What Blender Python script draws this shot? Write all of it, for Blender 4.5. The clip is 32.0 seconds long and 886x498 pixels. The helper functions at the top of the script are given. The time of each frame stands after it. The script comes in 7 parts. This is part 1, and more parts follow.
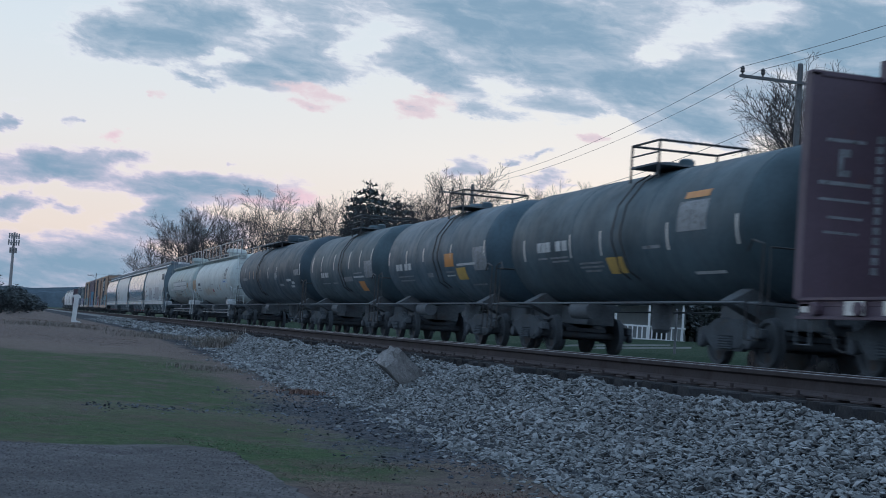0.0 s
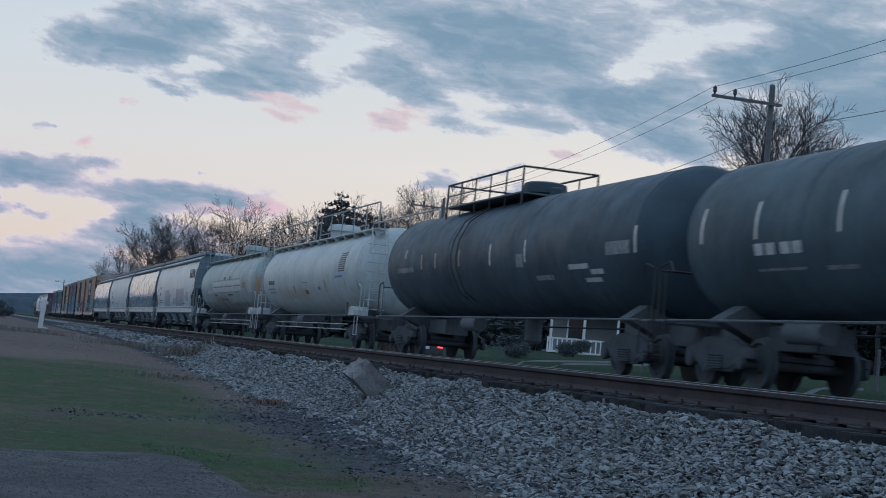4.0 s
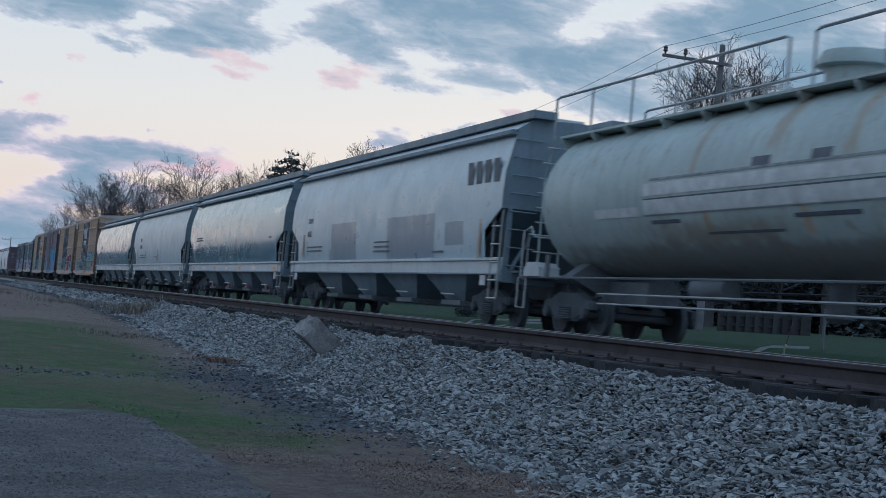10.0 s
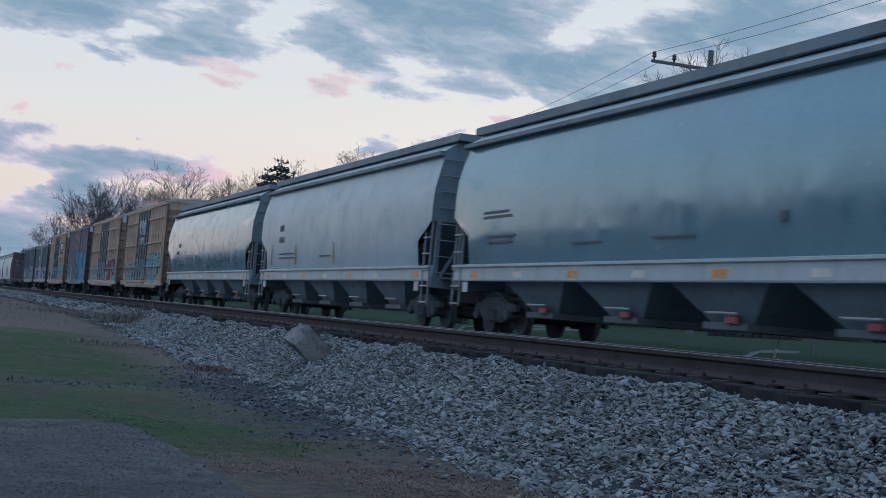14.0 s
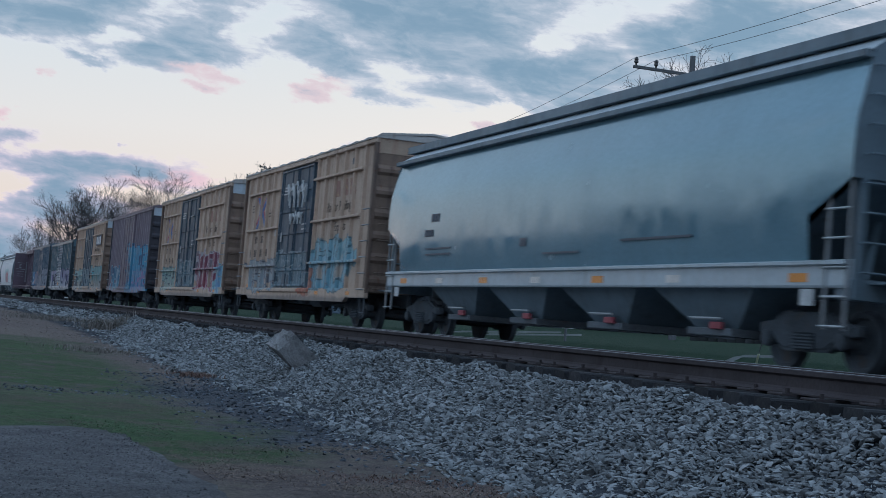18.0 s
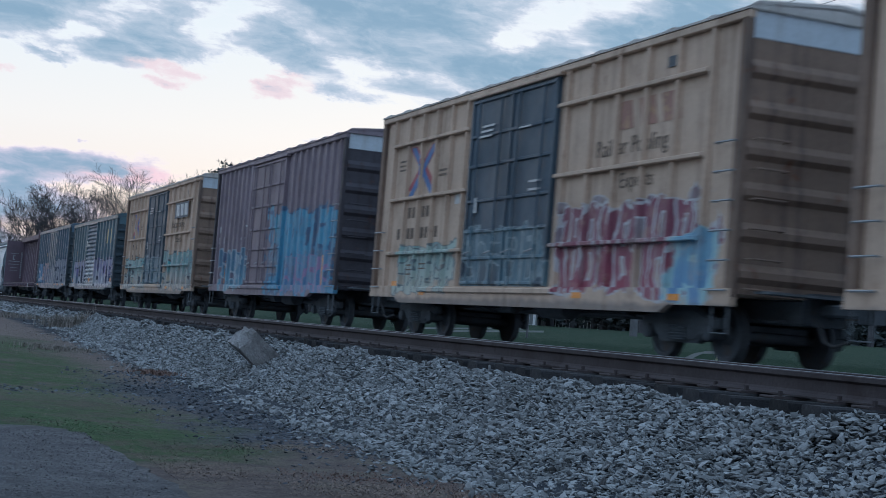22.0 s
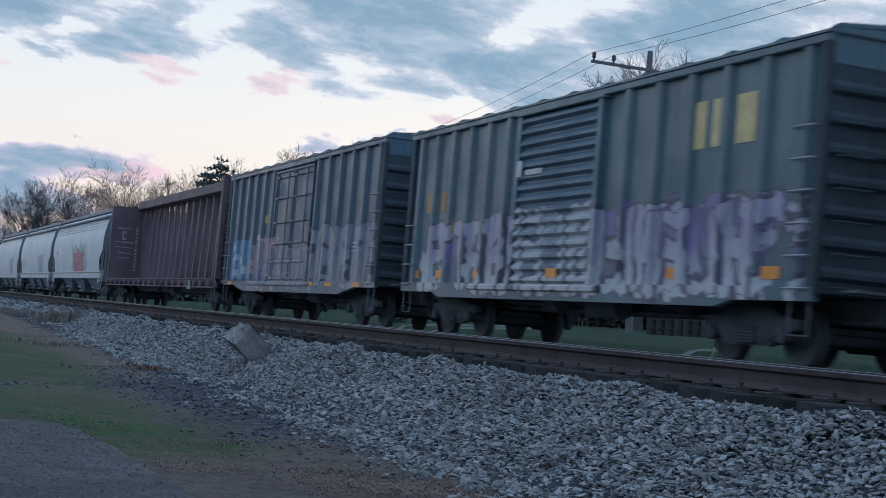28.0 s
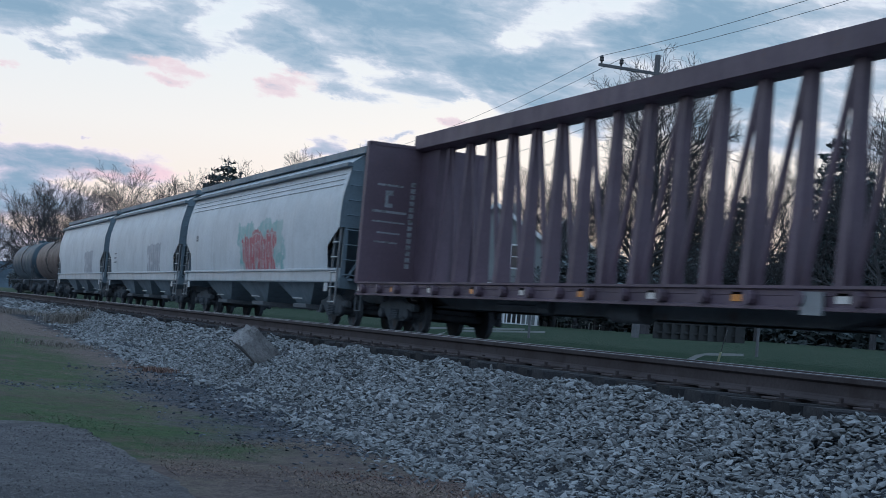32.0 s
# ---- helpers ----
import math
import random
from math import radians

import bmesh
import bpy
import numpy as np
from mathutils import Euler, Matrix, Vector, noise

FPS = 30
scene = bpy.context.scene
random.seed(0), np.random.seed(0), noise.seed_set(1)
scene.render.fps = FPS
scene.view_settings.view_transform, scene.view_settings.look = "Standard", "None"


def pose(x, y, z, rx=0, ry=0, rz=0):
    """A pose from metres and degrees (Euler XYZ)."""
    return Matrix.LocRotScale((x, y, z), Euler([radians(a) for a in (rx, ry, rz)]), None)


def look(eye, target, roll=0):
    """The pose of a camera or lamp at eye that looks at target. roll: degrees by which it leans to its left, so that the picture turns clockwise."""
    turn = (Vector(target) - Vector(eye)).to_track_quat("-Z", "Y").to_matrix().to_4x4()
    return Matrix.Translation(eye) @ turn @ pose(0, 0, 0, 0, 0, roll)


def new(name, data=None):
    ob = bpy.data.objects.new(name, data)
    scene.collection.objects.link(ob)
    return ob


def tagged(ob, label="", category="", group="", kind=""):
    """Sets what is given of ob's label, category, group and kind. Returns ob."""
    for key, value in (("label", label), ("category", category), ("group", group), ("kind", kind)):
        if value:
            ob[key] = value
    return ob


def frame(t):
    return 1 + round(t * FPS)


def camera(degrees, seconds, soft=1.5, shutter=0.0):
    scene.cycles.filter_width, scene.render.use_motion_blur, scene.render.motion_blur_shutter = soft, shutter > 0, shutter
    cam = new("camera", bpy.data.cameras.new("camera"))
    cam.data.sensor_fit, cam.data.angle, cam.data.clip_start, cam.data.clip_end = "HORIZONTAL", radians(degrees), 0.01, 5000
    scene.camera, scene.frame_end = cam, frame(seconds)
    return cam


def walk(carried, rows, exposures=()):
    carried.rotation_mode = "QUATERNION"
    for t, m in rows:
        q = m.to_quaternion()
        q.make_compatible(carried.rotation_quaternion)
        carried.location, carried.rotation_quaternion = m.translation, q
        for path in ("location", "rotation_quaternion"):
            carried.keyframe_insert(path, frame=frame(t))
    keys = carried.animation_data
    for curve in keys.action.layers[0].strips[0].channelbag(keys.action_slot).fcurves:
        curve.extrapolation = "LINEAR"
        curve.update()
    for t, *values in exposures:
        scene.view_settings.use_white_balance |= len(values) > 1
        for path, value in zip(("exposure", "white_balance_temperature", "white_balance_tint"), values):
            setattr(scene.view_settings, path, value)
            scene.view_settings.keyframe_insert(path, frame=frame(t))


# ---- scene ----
PATH = [
    (0, -12.735, 0.015, 0.167, 93.324, -4.104, -15.887),
    (0.5, -12.724, 0.033, 0.161, 93.399, -4.528, -16.017),
    (1, -12.719, 0.024, 0.159, 93.535, -4.797, -16.281),
    (1.5, -12.729, 0.017, 0.157, 93.689, -4.926, -16.358),
    (2, -12.729, 0.037, 0.156, 93.848, -4.947, -16.431),
    (2.5, -12.725, 0.040, 0.148, 94.039, -5.121, -16.480),
    (3, -12.733, 0.014, 0.151, 94.180, -5.241, -16.536),
    (3.5, -12.740, 0.012, 0.160, 94.131, -5.221, -16.789),
    (5.5, -12.737, 0.041, 0.150, 93.178, -5.127, -17.981),
    (6, -12.753, -0.008, 0.159, 93.075, -5.135, -18.275),
    (6.5, -12.761, -0.006, 0.158, 92.883, -5.223, -18.504),
    (7, -12.747, 0.014, 0.151, 92.769, -5.293, -18.656),
    (7.5, -12.737, 0.042, 0.148, 92.661, -5.322, -18.784),
    (8, -12.755, 0.018, 0.147, 92.602, -5.423, -18.874),
    (8.5, -12.738, 0.037, 0.153, 92.542, -5.371, -18.933),
    (9, -12.736, 0.040, 0.149, 92.531, -5.387, -18.990),
    (9.5, -12.738, 0.036, 0.144, 92.521, -5.335, -19.007),
    (10, -12.732, 0.039, 0.145, 92.536, -5.251, -19.014),
    (10.5, -12.731, 0.050, 0.145, 92.557, -5.158, -19.047),
    (11, -12.737, 0.029, 0.143, 92.615, -5.057, -19.093),
    (11.5, -12.748, 0.019, 0.151, 92.645, -4.992, -19.170),
    (12, -12.748, 0.014, 0.152, 92.691, -4.978, -19.235),
    (12.5, -12.746, 0.020, 0.150, 92.734, -4.974, -19.264),
    (13, -12.739, 0.021, 0.149, 92.781, -4.916, -19.226),
    (13.5, -12.748, 0.020, 0.154, 92.803, -4.905, -19.304),
    (14, -12.738, 0.033, 0.148, 92.829, -4.869, -19.372),
    (14.5, -12.746, 0.021, 0.152, 92.861, -4.746, -19.441),
    (16.5, -12.749, 0.022, 0.152, 92.950, -4.712, -19.785),
    (17, -12.760, 0.002, 0.152, 92.996, -4.689, -19.872),
    (17.5, -12.754, 0.002, 0.153, 93.046, -4.652, -19.920),
    (18, -12.753, 0.016, 0.147, 93.098, -4.725, -20.034),
    (18.5, -12.758, 0.013, 0.151, 93.123, -4.681, -20.139),
    (19, -12.754, 0.011, 0.153, 93.144, -4.644, -20.219),
    (19.5, -12.758, -0.004, 0.157, 93.154, -4.573, -20.272),
    (20, -12.754, 0.006, 0.151, 93.185, -4.645, -20.364),
    (20.5, -12.753, 0.005, 0.152, 93.180, -4.656, -20.571),
    (21, -12.743, 0.020, 0.154, 93.143, -4.640, -20.888),
    (21.5, -12.749, 0.008, 0.156, 93.123, -4.609, -21.201),
    (22, -12.756, -0.005, 0.159, 93.081, -4.644, -21.484),
    (22.5, -12.754, 0.007, 0.159, 93.016, -4.722, -21.380),
    (23, -12.760, 0.004, 0.164, 92.952, -4.839, -21.375),
    (23.5, -12.754, 0.007, 0.160, 92.961, -4.844, -21.732),
    (24, -12.753, 0.007, 0.152, 92.961, -4.897, -21.828),
    (24.5, -12.759, 0.004, 0.157, 92.958, -4.878, -21.966),
    (25, -12.762, -0.001, 0.155, 92.969, -4.934, -22.047),
    (25.5, -12.761, -0.009, 0.157, 92.969, -4.950, -22.095),
    (26, -12.747, 0.012, 0.154, 92.912, -4.891, -22.031),
    (26.5, -12.749, 0.012, 0.153, 92.866, -4.827, -21.747),
    (28.5, -12.758, -0.010, 0.150, 93.002, -4.818, -21.653),
    (29, -12.757, -0.002, 0.157, 93.008, -4.795, -21.638),
    (29.5, -12.754, 0.012, 0.151, 93.039, -4.839, -21.590),
    (30, -12.764, -0.001, 0.161, 93.050, -4.916, -21.681),
    (30.5, -12.769, -0.000, 0.153, 93.139, -4.955, -21.847),
    (31, -12.761, 0.008, 0.151, 93.127, -5.013, -21.742),
    (31.5, -12.756, 0.006, 0.152, 93.095, -5.070, -21.453),
    (32, -12.758, -0.004, 0.154, 93.067, -5.098, -21.419),
]

cam = camera(33.0, 32.0, soft=0.7, shutter=0.5)
walk(cam, [(t, pose(x, y, z, rx, ry, rz)) for t, x, y, z, rx, ry, rz in PATH], [(0.0, 0.08, 5750.0, 3.0), (1.0, -0.13, 5750.0, 3.0), (2.0, -0.10, 5750.0, 3.0), (3.0, -0.20, 5750.0, 3.0), (5.5, 0.08, 5750.0, 3.0), (8.0, 0.05, 5750.0, 3.0), (11.0, 0.04, 5750.0, 3.0), (13.0, 0.0, 5750.0, 3.0), (17.0, 0.0, 5750.0, 3.0), (19.0, 0.10, 5750.0, 3.0), (21.0, 0.24, 5750.0, 3.0), (23.0, 0.28, 5750.0, 3.0), (25.0, 0.25, 5750.0, 3.0), (29.0, 0.22, 5750.0, 3.0), (32.0, 0.22, 5750.0, 3.0)])


# ---- node helpers ----
class Nodes:
    """A short way to write node trees."""

    def __init__(self, tree):
        self.t = tree
        self.t.nodes.clear()

    def add(self, kind):
        return self.t.nodes.new(kind)

    def put(self, socket, v):
        if isinstance(v, bpy.types.NodeSocket):
            self.t.links.new(v, socket)
        elif isinstance(v, (tuple, list)) and len(v) == 3 and socket.type == "RGBA":
            socket.default_value = (*v, 1)
        else:
            socket.default_value = v

    def math(self, op, a, b=0.0, c=None, clamp=False):
        n = self.add("ShaderNodeMath")
        n.operation, n.use_clamp = op, clamp
        self.put(n.inputs[0], a)
        self.put(n.inputs[1], b)
        if c is not None:
            self.put(n.inputs[2], c)
        return n.outputs[0]

    def step(self, v, lo, hi, out0=0.0, out1=1.0):
        n = self.add("ShaderNodeMapRange")
        n.interpolation_type = "SMOOTHSTEP"
        for i, q in enumerate((v, lo, hi, out0, out1)):
            self.put(n.inputs[i], q)
        return n.outputs[0]

    def mix(self, f, a, b, mode="MIX"):
        n = self.add("ShaderNodeMix")
        n.data_type, n.blend_type = "RGBA", mode
        self.put(n.inputs[0], f)
        self.put(n.inputs[6], a)
        self.put(n.inputs[7], b)
        return n.outputs[2]

    def scaled(self, vec, s, offset=(0, 0, 0)):
        n = self.add("ShaderNodeMapping")
        self.put(n.inputs[0], vec)
        n.inputs[1].default_value = offset
        n.inputs[3].default_value = s
        return n.outputs[0]

    def noise(self, vec, scale, detail=4.0, rough=0.55, colour=False):
        n = self.add("ShaderNodeTexNoise")
        self.put(n.inputs["Vector"], vec)
        for k, v in (("Scale", scale), ("Detail", detail), ("Roughness", rough)):
            n.inputs[k].default_value = v
        return n.outputs["Color" if colour else "Fac"]

    def voronoi(self, vec, scale, feature="F1", out="Distance", rand=1.0):
        n = self.add("ShaderNodeTexVoronoi")
        n.feature = feature
        self.put(n.inputs["Vector"], vec)
        n.inputs["Scale"].default_value = scale
        n.inputs["Randomness"].default_value = rand
        return n.outputs[out]

    def ramp(self, f, stops):
        n = self.add("ShaderNodeValToRGB")
        self.put(n.inputs[0], f)
        e = n.color_ramp.elements
        while len(e) < len(stops):
            e.new(0.5)
        for q, (p, c) in zip(e, stops):
            q.position, q.color = p, (*c, 1)
        return n.outputs[0]

    def xyz(self, vec):
        n = self.add("ShaderNodeSeparateXYZ")
        self.put(n.inputs[0], vec)
        return n.outputs

    def bump(self, h, strength, distance):
        n = self.add("ShaderNodeBump")
        n.inputs["Strength"].default_value, n.inputs["Distance"].default_value = strength, distance
        self.put(n.inputs["Height"], h)
        return n.outputs[0]


# ---- evening sky: clear glow low down, broken slate cloud above ----
SUN_AZ, SUN_EL = 27.0, 3.0
world = bpy.data.worlds.new("evening_sky")
scene.world = world
world.use_nodes = True
k = Nodes(world.node_tree)
way = k.add("ShaderNodeTexCoord").outputs["Generated"]
wx, wy, wz = k.xyz(way)
az = k.math("MULTIPLY", k.math("ARCTAN2", wx, wy), 57.2958)
el = k.math("MULTIPLY", k.math("ARCSINE", wz), 57.2958)
clear = k.ramp(k.math("DIVIDE", el, 90.0, clamp=True), [
    (0.0, (0.70, 0.52, 0.46)), (0.035, (0.84, 0.66, 0.565)), (0.075, (0.82, 0.725, 0.67)), (0.115, (0.735, 0.715, 0.705)),
    (0.22, (0.55, 0.62, 0.73)), (0.5, (0.34, 0.46, 0.62)), (1.0, (0.27, 0.38, 0.54))])
nishita = k.add("ShaderNodeTexSky")
nishita.sky_type, nishita.sun_disc = "NISHITA", False
nishita.sun_elevation, nishita.sun_rotation = radians(SUN_EL), radians(SUN_AZ)
clear = k.mix(0.006, clear, nishita.outputs[0], "ADD")
# the glow fades away from the sun
toward = k.math("COSINE", k.math("MULTIPLY", k.math("SUBTRACT", az, SUN_AZ), 0.0174533))
clear = k.mix(1.0, clear, k.ramp(k.math("MULTIPLY_ADD", toward, 0.5, 0.5), [(0.0, (0.86, 0.98, 1.15)), (0.75, (0.88, 0.95, 1.04)), (1.0, (1.0, 1.0, 1.0))]), "MULTIPLY")


# cloud banks, pink wisps and rifts: (bearing, height, half length, half thickness, slope in degrees, weight)
BANKS = (
    (4.06, 10.31, 3.5, 0.73, 2.4, 1.3), (5.67, 11.25, 3.1, 0.68, 0.1, 1.2), (7.95, 9.47, 2.69, 0.55, -9.1, 1.15), (9.94, 10.16, 2.46, 0.68, -10.9, 1.2), (5.48, 12.07, 1.85, 0.55, 3.5, 1.1), (10.36, 11.64, 1.42, 0.55, -16.3, 1.0),
    (18.18, 12.07, 6.16, 1.41, -3.2, 1.35), (14.63, 10.08, 3.0, 0.68, -7.8, 1.2), (19.35, 9.73, 3.06, 0.86, -15.4, 1.08), (23.42, 9.94, 4.4, 1.05, -4.1, 1.3), (24.91, 8.65, 2.6, 0.7, -7.9, 1.15), (30.12, 12.05, 3.19, 1.05, 12.1, 1.5),
    (27.07, 11.42, 1.59, 0.57, -14.2, 1.1), (5.9, 8.9, 1.37, 0.2, -11.3, 1.0), (1.99, 9.68, 0.93, 0.18, -5.0, 0.85), (17.24, 8.68, 2.25, 0.3, -6.8, 1.0), (28.19, 11.72, 2.08, 0.77, 12.2, 1.3), (31.94, 10.51, 4.2, 1.9, 5.0, 1.3),
    (29.87, 12.7, 3.21, 0.91, 2.0, 1.35), (0.77, 5.2, 3.32, 0.57, 2.9, 1.2), (2.46, 5.68, 1.74, 0.34, 11.2, 1.15), (6.75, 4.9, 4.5, 0.46, 1.5, 1.28), (0.78, 5.84, 1.2, 0.16, 1.5, 0.85), (5.42, 3.22, 2.6, 0.5, 2.9, 1.25),
    (5.14, 3.86, 1.28, 0.59, 9.8, 1.25), (-0.45, 3.69, 1.32, 0.41, 16.0, 1.2), (1.32, 3.7, 0.75, 0.18, 2.5, 0.85), (1.31, 6.99, 0.53, 0.2, 0.4, 0.95), (-1.01, 6.7, 0.63, 0.25, -0.7, 1.05), (19.49, 6.22, 1.03, 0.34, 7.9, 1.05),
    (17.84, 6.79, 0.64, 0.14, 15.7, 0.85), (16.26, 6.5, 1.09, 0.32, 12.0, 1.0), (7.41, 5.89, 0.3, 0.09, 9.7, 0.7), (1.47, 1.45, 5.5, 0.95, 3.0, 1.35), (0.73, 2.56, 0.48, 0.2, 8.0, 0.8), (1.62, 2.51, 0.48, 0.25, -5.2, 0.75),
    (18.95, 7.19, 0.84, 0.14, 17.3, 0.75),
)
BLUSH = (
    (3.03, 6.68, 0.82, 0.3, 5.7, 0.66), (4.4, 8.4, 0.46, 0.16, -3.7, 0.6), (10.15, 8.43, 1.04, 0.18, -6.1, 0.7), (14.2, 8.56, 1.12, 0.27, -3.8, 0.72), (21.03, 7.93, 0.56, 0.18, -4.5, 0.66), (10.28, 8.82, 1.4, 0.2, -8.2, 0.66),
    (14.76, 8.98, 0.79, 0.23, -12.3, 0.62), (9.17, 4.87, 2.47, 0.23, 1.5, 0.5),
)
GAPS = (
    (6.92, 9.88, 1.08, 0.2, 1.9, 0.75), (8.53, 11.47, 1.2, 0.32, -18.1, 0.7), (12.05, 10.99, 1.51, 0.45, 26.4, 0.8), (17.78, 9.69, 1.41, 0.32, 1.2, 0.7), (23.32, 11.17, 0.97, 0.34, 6.3, 0.8), (24.9, 12.23, 1.46, 0.36, 11.4, 0.8),
    (27.4, 12.8, 1.88, 0.41, -1.4, 0.8), (13.37, 9.38, 1.44, 0.23, -7.2, 0.7), (21.92, 8.64, 0.54, 0.23, -1.1, 0.8), (0.89, 4.52, 0.89, 0.2, 31.2, 0.6),
)

flat = k.add("ShaderNodeCombineXYZ")
k.put(flat.inputs[0], k.math("MULTIPLY", az, 0.55))
k.put(flat.inputs[1], k.math("MULTIPLY_ADD", az, 0.08, el))
warp = k.noise(flat.outputs[0], 0.55, 3.0)
rag = k.noise(flat.outputs[0], 1.9, 5.0, 0.6, colour=True)
flat2 = k.add("ShaderNodeCombineXYZ")
k.put(flat2.inputs[0], k.math("MULTIPLY_ADD", warp, 1.3, k.math("MULTIPLY", az, 0.42)))
k.put(flat2.inputs[1], k.math("MULTIPLY_ADD", warp, 0.9, k.math("MULTIPLY_ADD", az, 0.12, k.math("MULTIPLY", el, 1.25))))
billow = k.noise(flat2.outputs[0], 0.8, 7.0, 0.56)
fine = k.noise(flat2.outputs[0], 2.6, 7.0, 0.62)
there = k.add("ShaderNodeCombineXYZ")
k.put(there.inputs[0], az)
k.put(there.inputs[1], el)
ragged = k.add("ShaderNodeVectorMath")
ragged.operation = "MULTIPLY_ADD"
k.put(ragged.inputs[0], rag)
ragged.inputs[1].default_value = (2.0, 0.7, 0.0)
k.put(ragged.inputs[2], there.outputs[0])
placed_at = k.add("ShaderNodeVectorMath")
placed_at.operation = "SUBTRACT"
k.put(placed_at.inputs[0], ragged.outputs[0])
placed_at.inputs[1].default_value = (1.0, 0.35, 0.0)


def bank(a, e, wa, we, slope, power):
    """How thick a cloud is: one at its heart, nothing a little past its rim."""
    n = k.add("ShaderNodeMapping")
    n.vector_type = "TEXTURE"
    k.put(n.inputs[0], placed_at.outputs[0])
    n.inputs[1].default_value, n.inputs[2].default_value, n.inputs[3].default_value = (a, e, 0), (0, 0, radians(slope)), (wa * 1.12, we * 1.55, 1)
    d = k.add("ShaderNodeVectorMath")
    d.operation = "LENGTH"
    k.put(d.inputs[0], n.outputs[0])
    return k.step(d.outputs["Value"], 1.75, 0.1, 0.0, power)


def thickest(rows):
    v = 0.0
    for r in rows:
        v = k.math("SMOOTH_MAX", v, bank(*r), 0.35)
    return v


# a broken sheet high up, its lower rim falling to the right
sheet = k.math("MULTIPLY", k.step(k.math("MULTIPLY_ADD", az, 0.085, el), 9.6, 10.9, 0.0, 0.90), k.step(az, 0.0, 6.0, 0.0, 1.0))
sheet = k.math("MAXIMUM", sheet, k.step(el, 13.0, 17.0, 0.0, 0.72))
cover = k.math("SMOOTH_MAX", sheet, thickest(BANKS), 0.3)
rose = k.math("MULTIPLY", thickest(BLUSH), 1.3)
cover = k.math("SUBTRACT", k.math("MAXIMUM", cover, rose), k.math("MULTIPLY", thickest(GAPS), 0.7))
dense = k.math("ADD", k.math("MULTIPLY_ADD", cover, 1.0, k.math("MULTIPLY", k.math("SUBTRACT", billow, 0.5), 1.4)), k.math("MULTIPLY", k.math("SUBTRACT", fine, 0.5), 0.62))
veil = k.step(dense, 0.34, 0.76)
lit = k.ramp(k.step(dense, 0.30, 1.35), [(0.0, (0.90, 0.84, 0.81)), (0.22, (0.62, 0.61, 0.66)), (0.48, (0.43, 0.48, 0.55)), (1.0, (0.25, 0.34, 0.43))])
lit = k.mix(k.math("MULTIPLY", k.step(rose, 0.15, 0.6), k.step(dense, 1.15, 0.75, 0.0, 0.8)), lit, (0.84, 0.61, 0.60))
lit = k.mix(k.math("MULTIPLY", k.step(el, 8.6, 5.0), k.step(dense, 1.5, 0.6)), lit, k.mix(1.0, lit, (1.10, 0.95, 0.99), "MULTIPLY"))
away = k.step(toward, -0.6, 0.7, 1.25, 1.0)
lit = k.mix(1.0, lit, away, "MULTIPLY")
cool = k.math("MAXIMUM", k.step(el, 14.0, 30.0), k.step(toward, 0.8, 0.2))
lit = k.mix(cool, lit, k.mix(1.0, lit, (0.87, 1.03, 1.17), "MULTIPLY"))
sky = k.mix(veil, clear, lit)
sky = k.mix(k.step(el, -1.0, -3.0), sky, (0.05, 0.055, 0.06))
back = k.add("ShaderNodeBackground")
k.put(back.inputs[0], sky)
back.inputs[1].default_value = 1.0
k.t.links.new(back.outputs[0], k.add("ShaderNodeOutputWorld").inputs[0])

sun = new("sun", bpy.data.lights.new("sun", "SUN"))
sun.data.energy, sun.data.angle, sun.data.color = 0.3, radians(14), (1.0, 0.86, 0.76)
sun.matrix_world = look((0, 0, 60), (-60 * math.sin(radians(SUN_AZ)), -60 * math.cos(radians(SUN_AZ)), 60 - 60 * math.tan(radians(6))))


# ---- materials ----
def surface(name, colour, rough=0.8, scale=1.0, spread=0.35, second=None, second_at=(0.5, 0.7), grain=30.0, bump=0.4, depth=0.01, metal=0.0, spec=0.5, island=0.0, per_object=0.0, coords="Object"):
    """A plain weathered surface: colour varied at two scales, a second colour in patches, grain and relief."""
    m = bpy.data.materials.new(name)
    m.use_nodes = True
    q = Nodes(m.node_tree)
    p = q.add("ShaderNodeTexCoord").outputs[coords]
    big, small = q.noise(p, 0.8 * scale, 5.0), q.noise(p, grain * scale, 4.0, 0.65)
    c = q.mix(1.0, colour, q.ramp(big, [(0.25, (1 - spread,) * 3), (0.75, (1 + spread,) * 3)]), "MULTIPLY")
    c = q.mix(1.0, c, q.ramp(small, [(0.3, (1 - spread * 0.8,) * 3), (0.7, (1 + spread * 0.8,) * 3)]), "MULTIPLY")
    if second:
        c = q.mix(q.step(q.noise(p, 2.3 * scale, 6.0, 0.62), *second_at), c, second)
    if island:
        c = q.mix(1.0, c, q.ramp(q.add("ShaderNodeNewGeometry").outputs["Random Per Island"], [(0.0, (1 - island,) * 3), (1.0, (1 + island,) * 3)]), "MULTIPLY")
    if per_object:
        c = q.mix(1.0, c, q.ramp(q.add("ShaderNodeObjectInfo").outputs["Random"], [(0.0, (1 - per_object,) * 3), (1.0, (1 + per_object,) * 3)]), "MULTIPLY")
    b = q.add("ShaderNodeBsdfPrincipled")
    q.put(b.inputs["Base Color"], c)
    q.put(b.inputs["Roughness"], q.step(small, 0.2, 0.8, max(rough - 0.12, 0.05), min(rough + 0.12, 1.0)))
    b.inputs["Metallic"].default_value = metal
    b.inputs["Specular IOR Level"].default_value = spec
    if bump:
        q.put(b.inputs["Normal"], q.bump(q.math("ADD", small, q.math("MULTIPLY", big, 0.7)), bump, depth))
    q.t.links.new(b.outputs[0], q.add("ShaderNodeOutputMaterial").inputs[0])
    return m


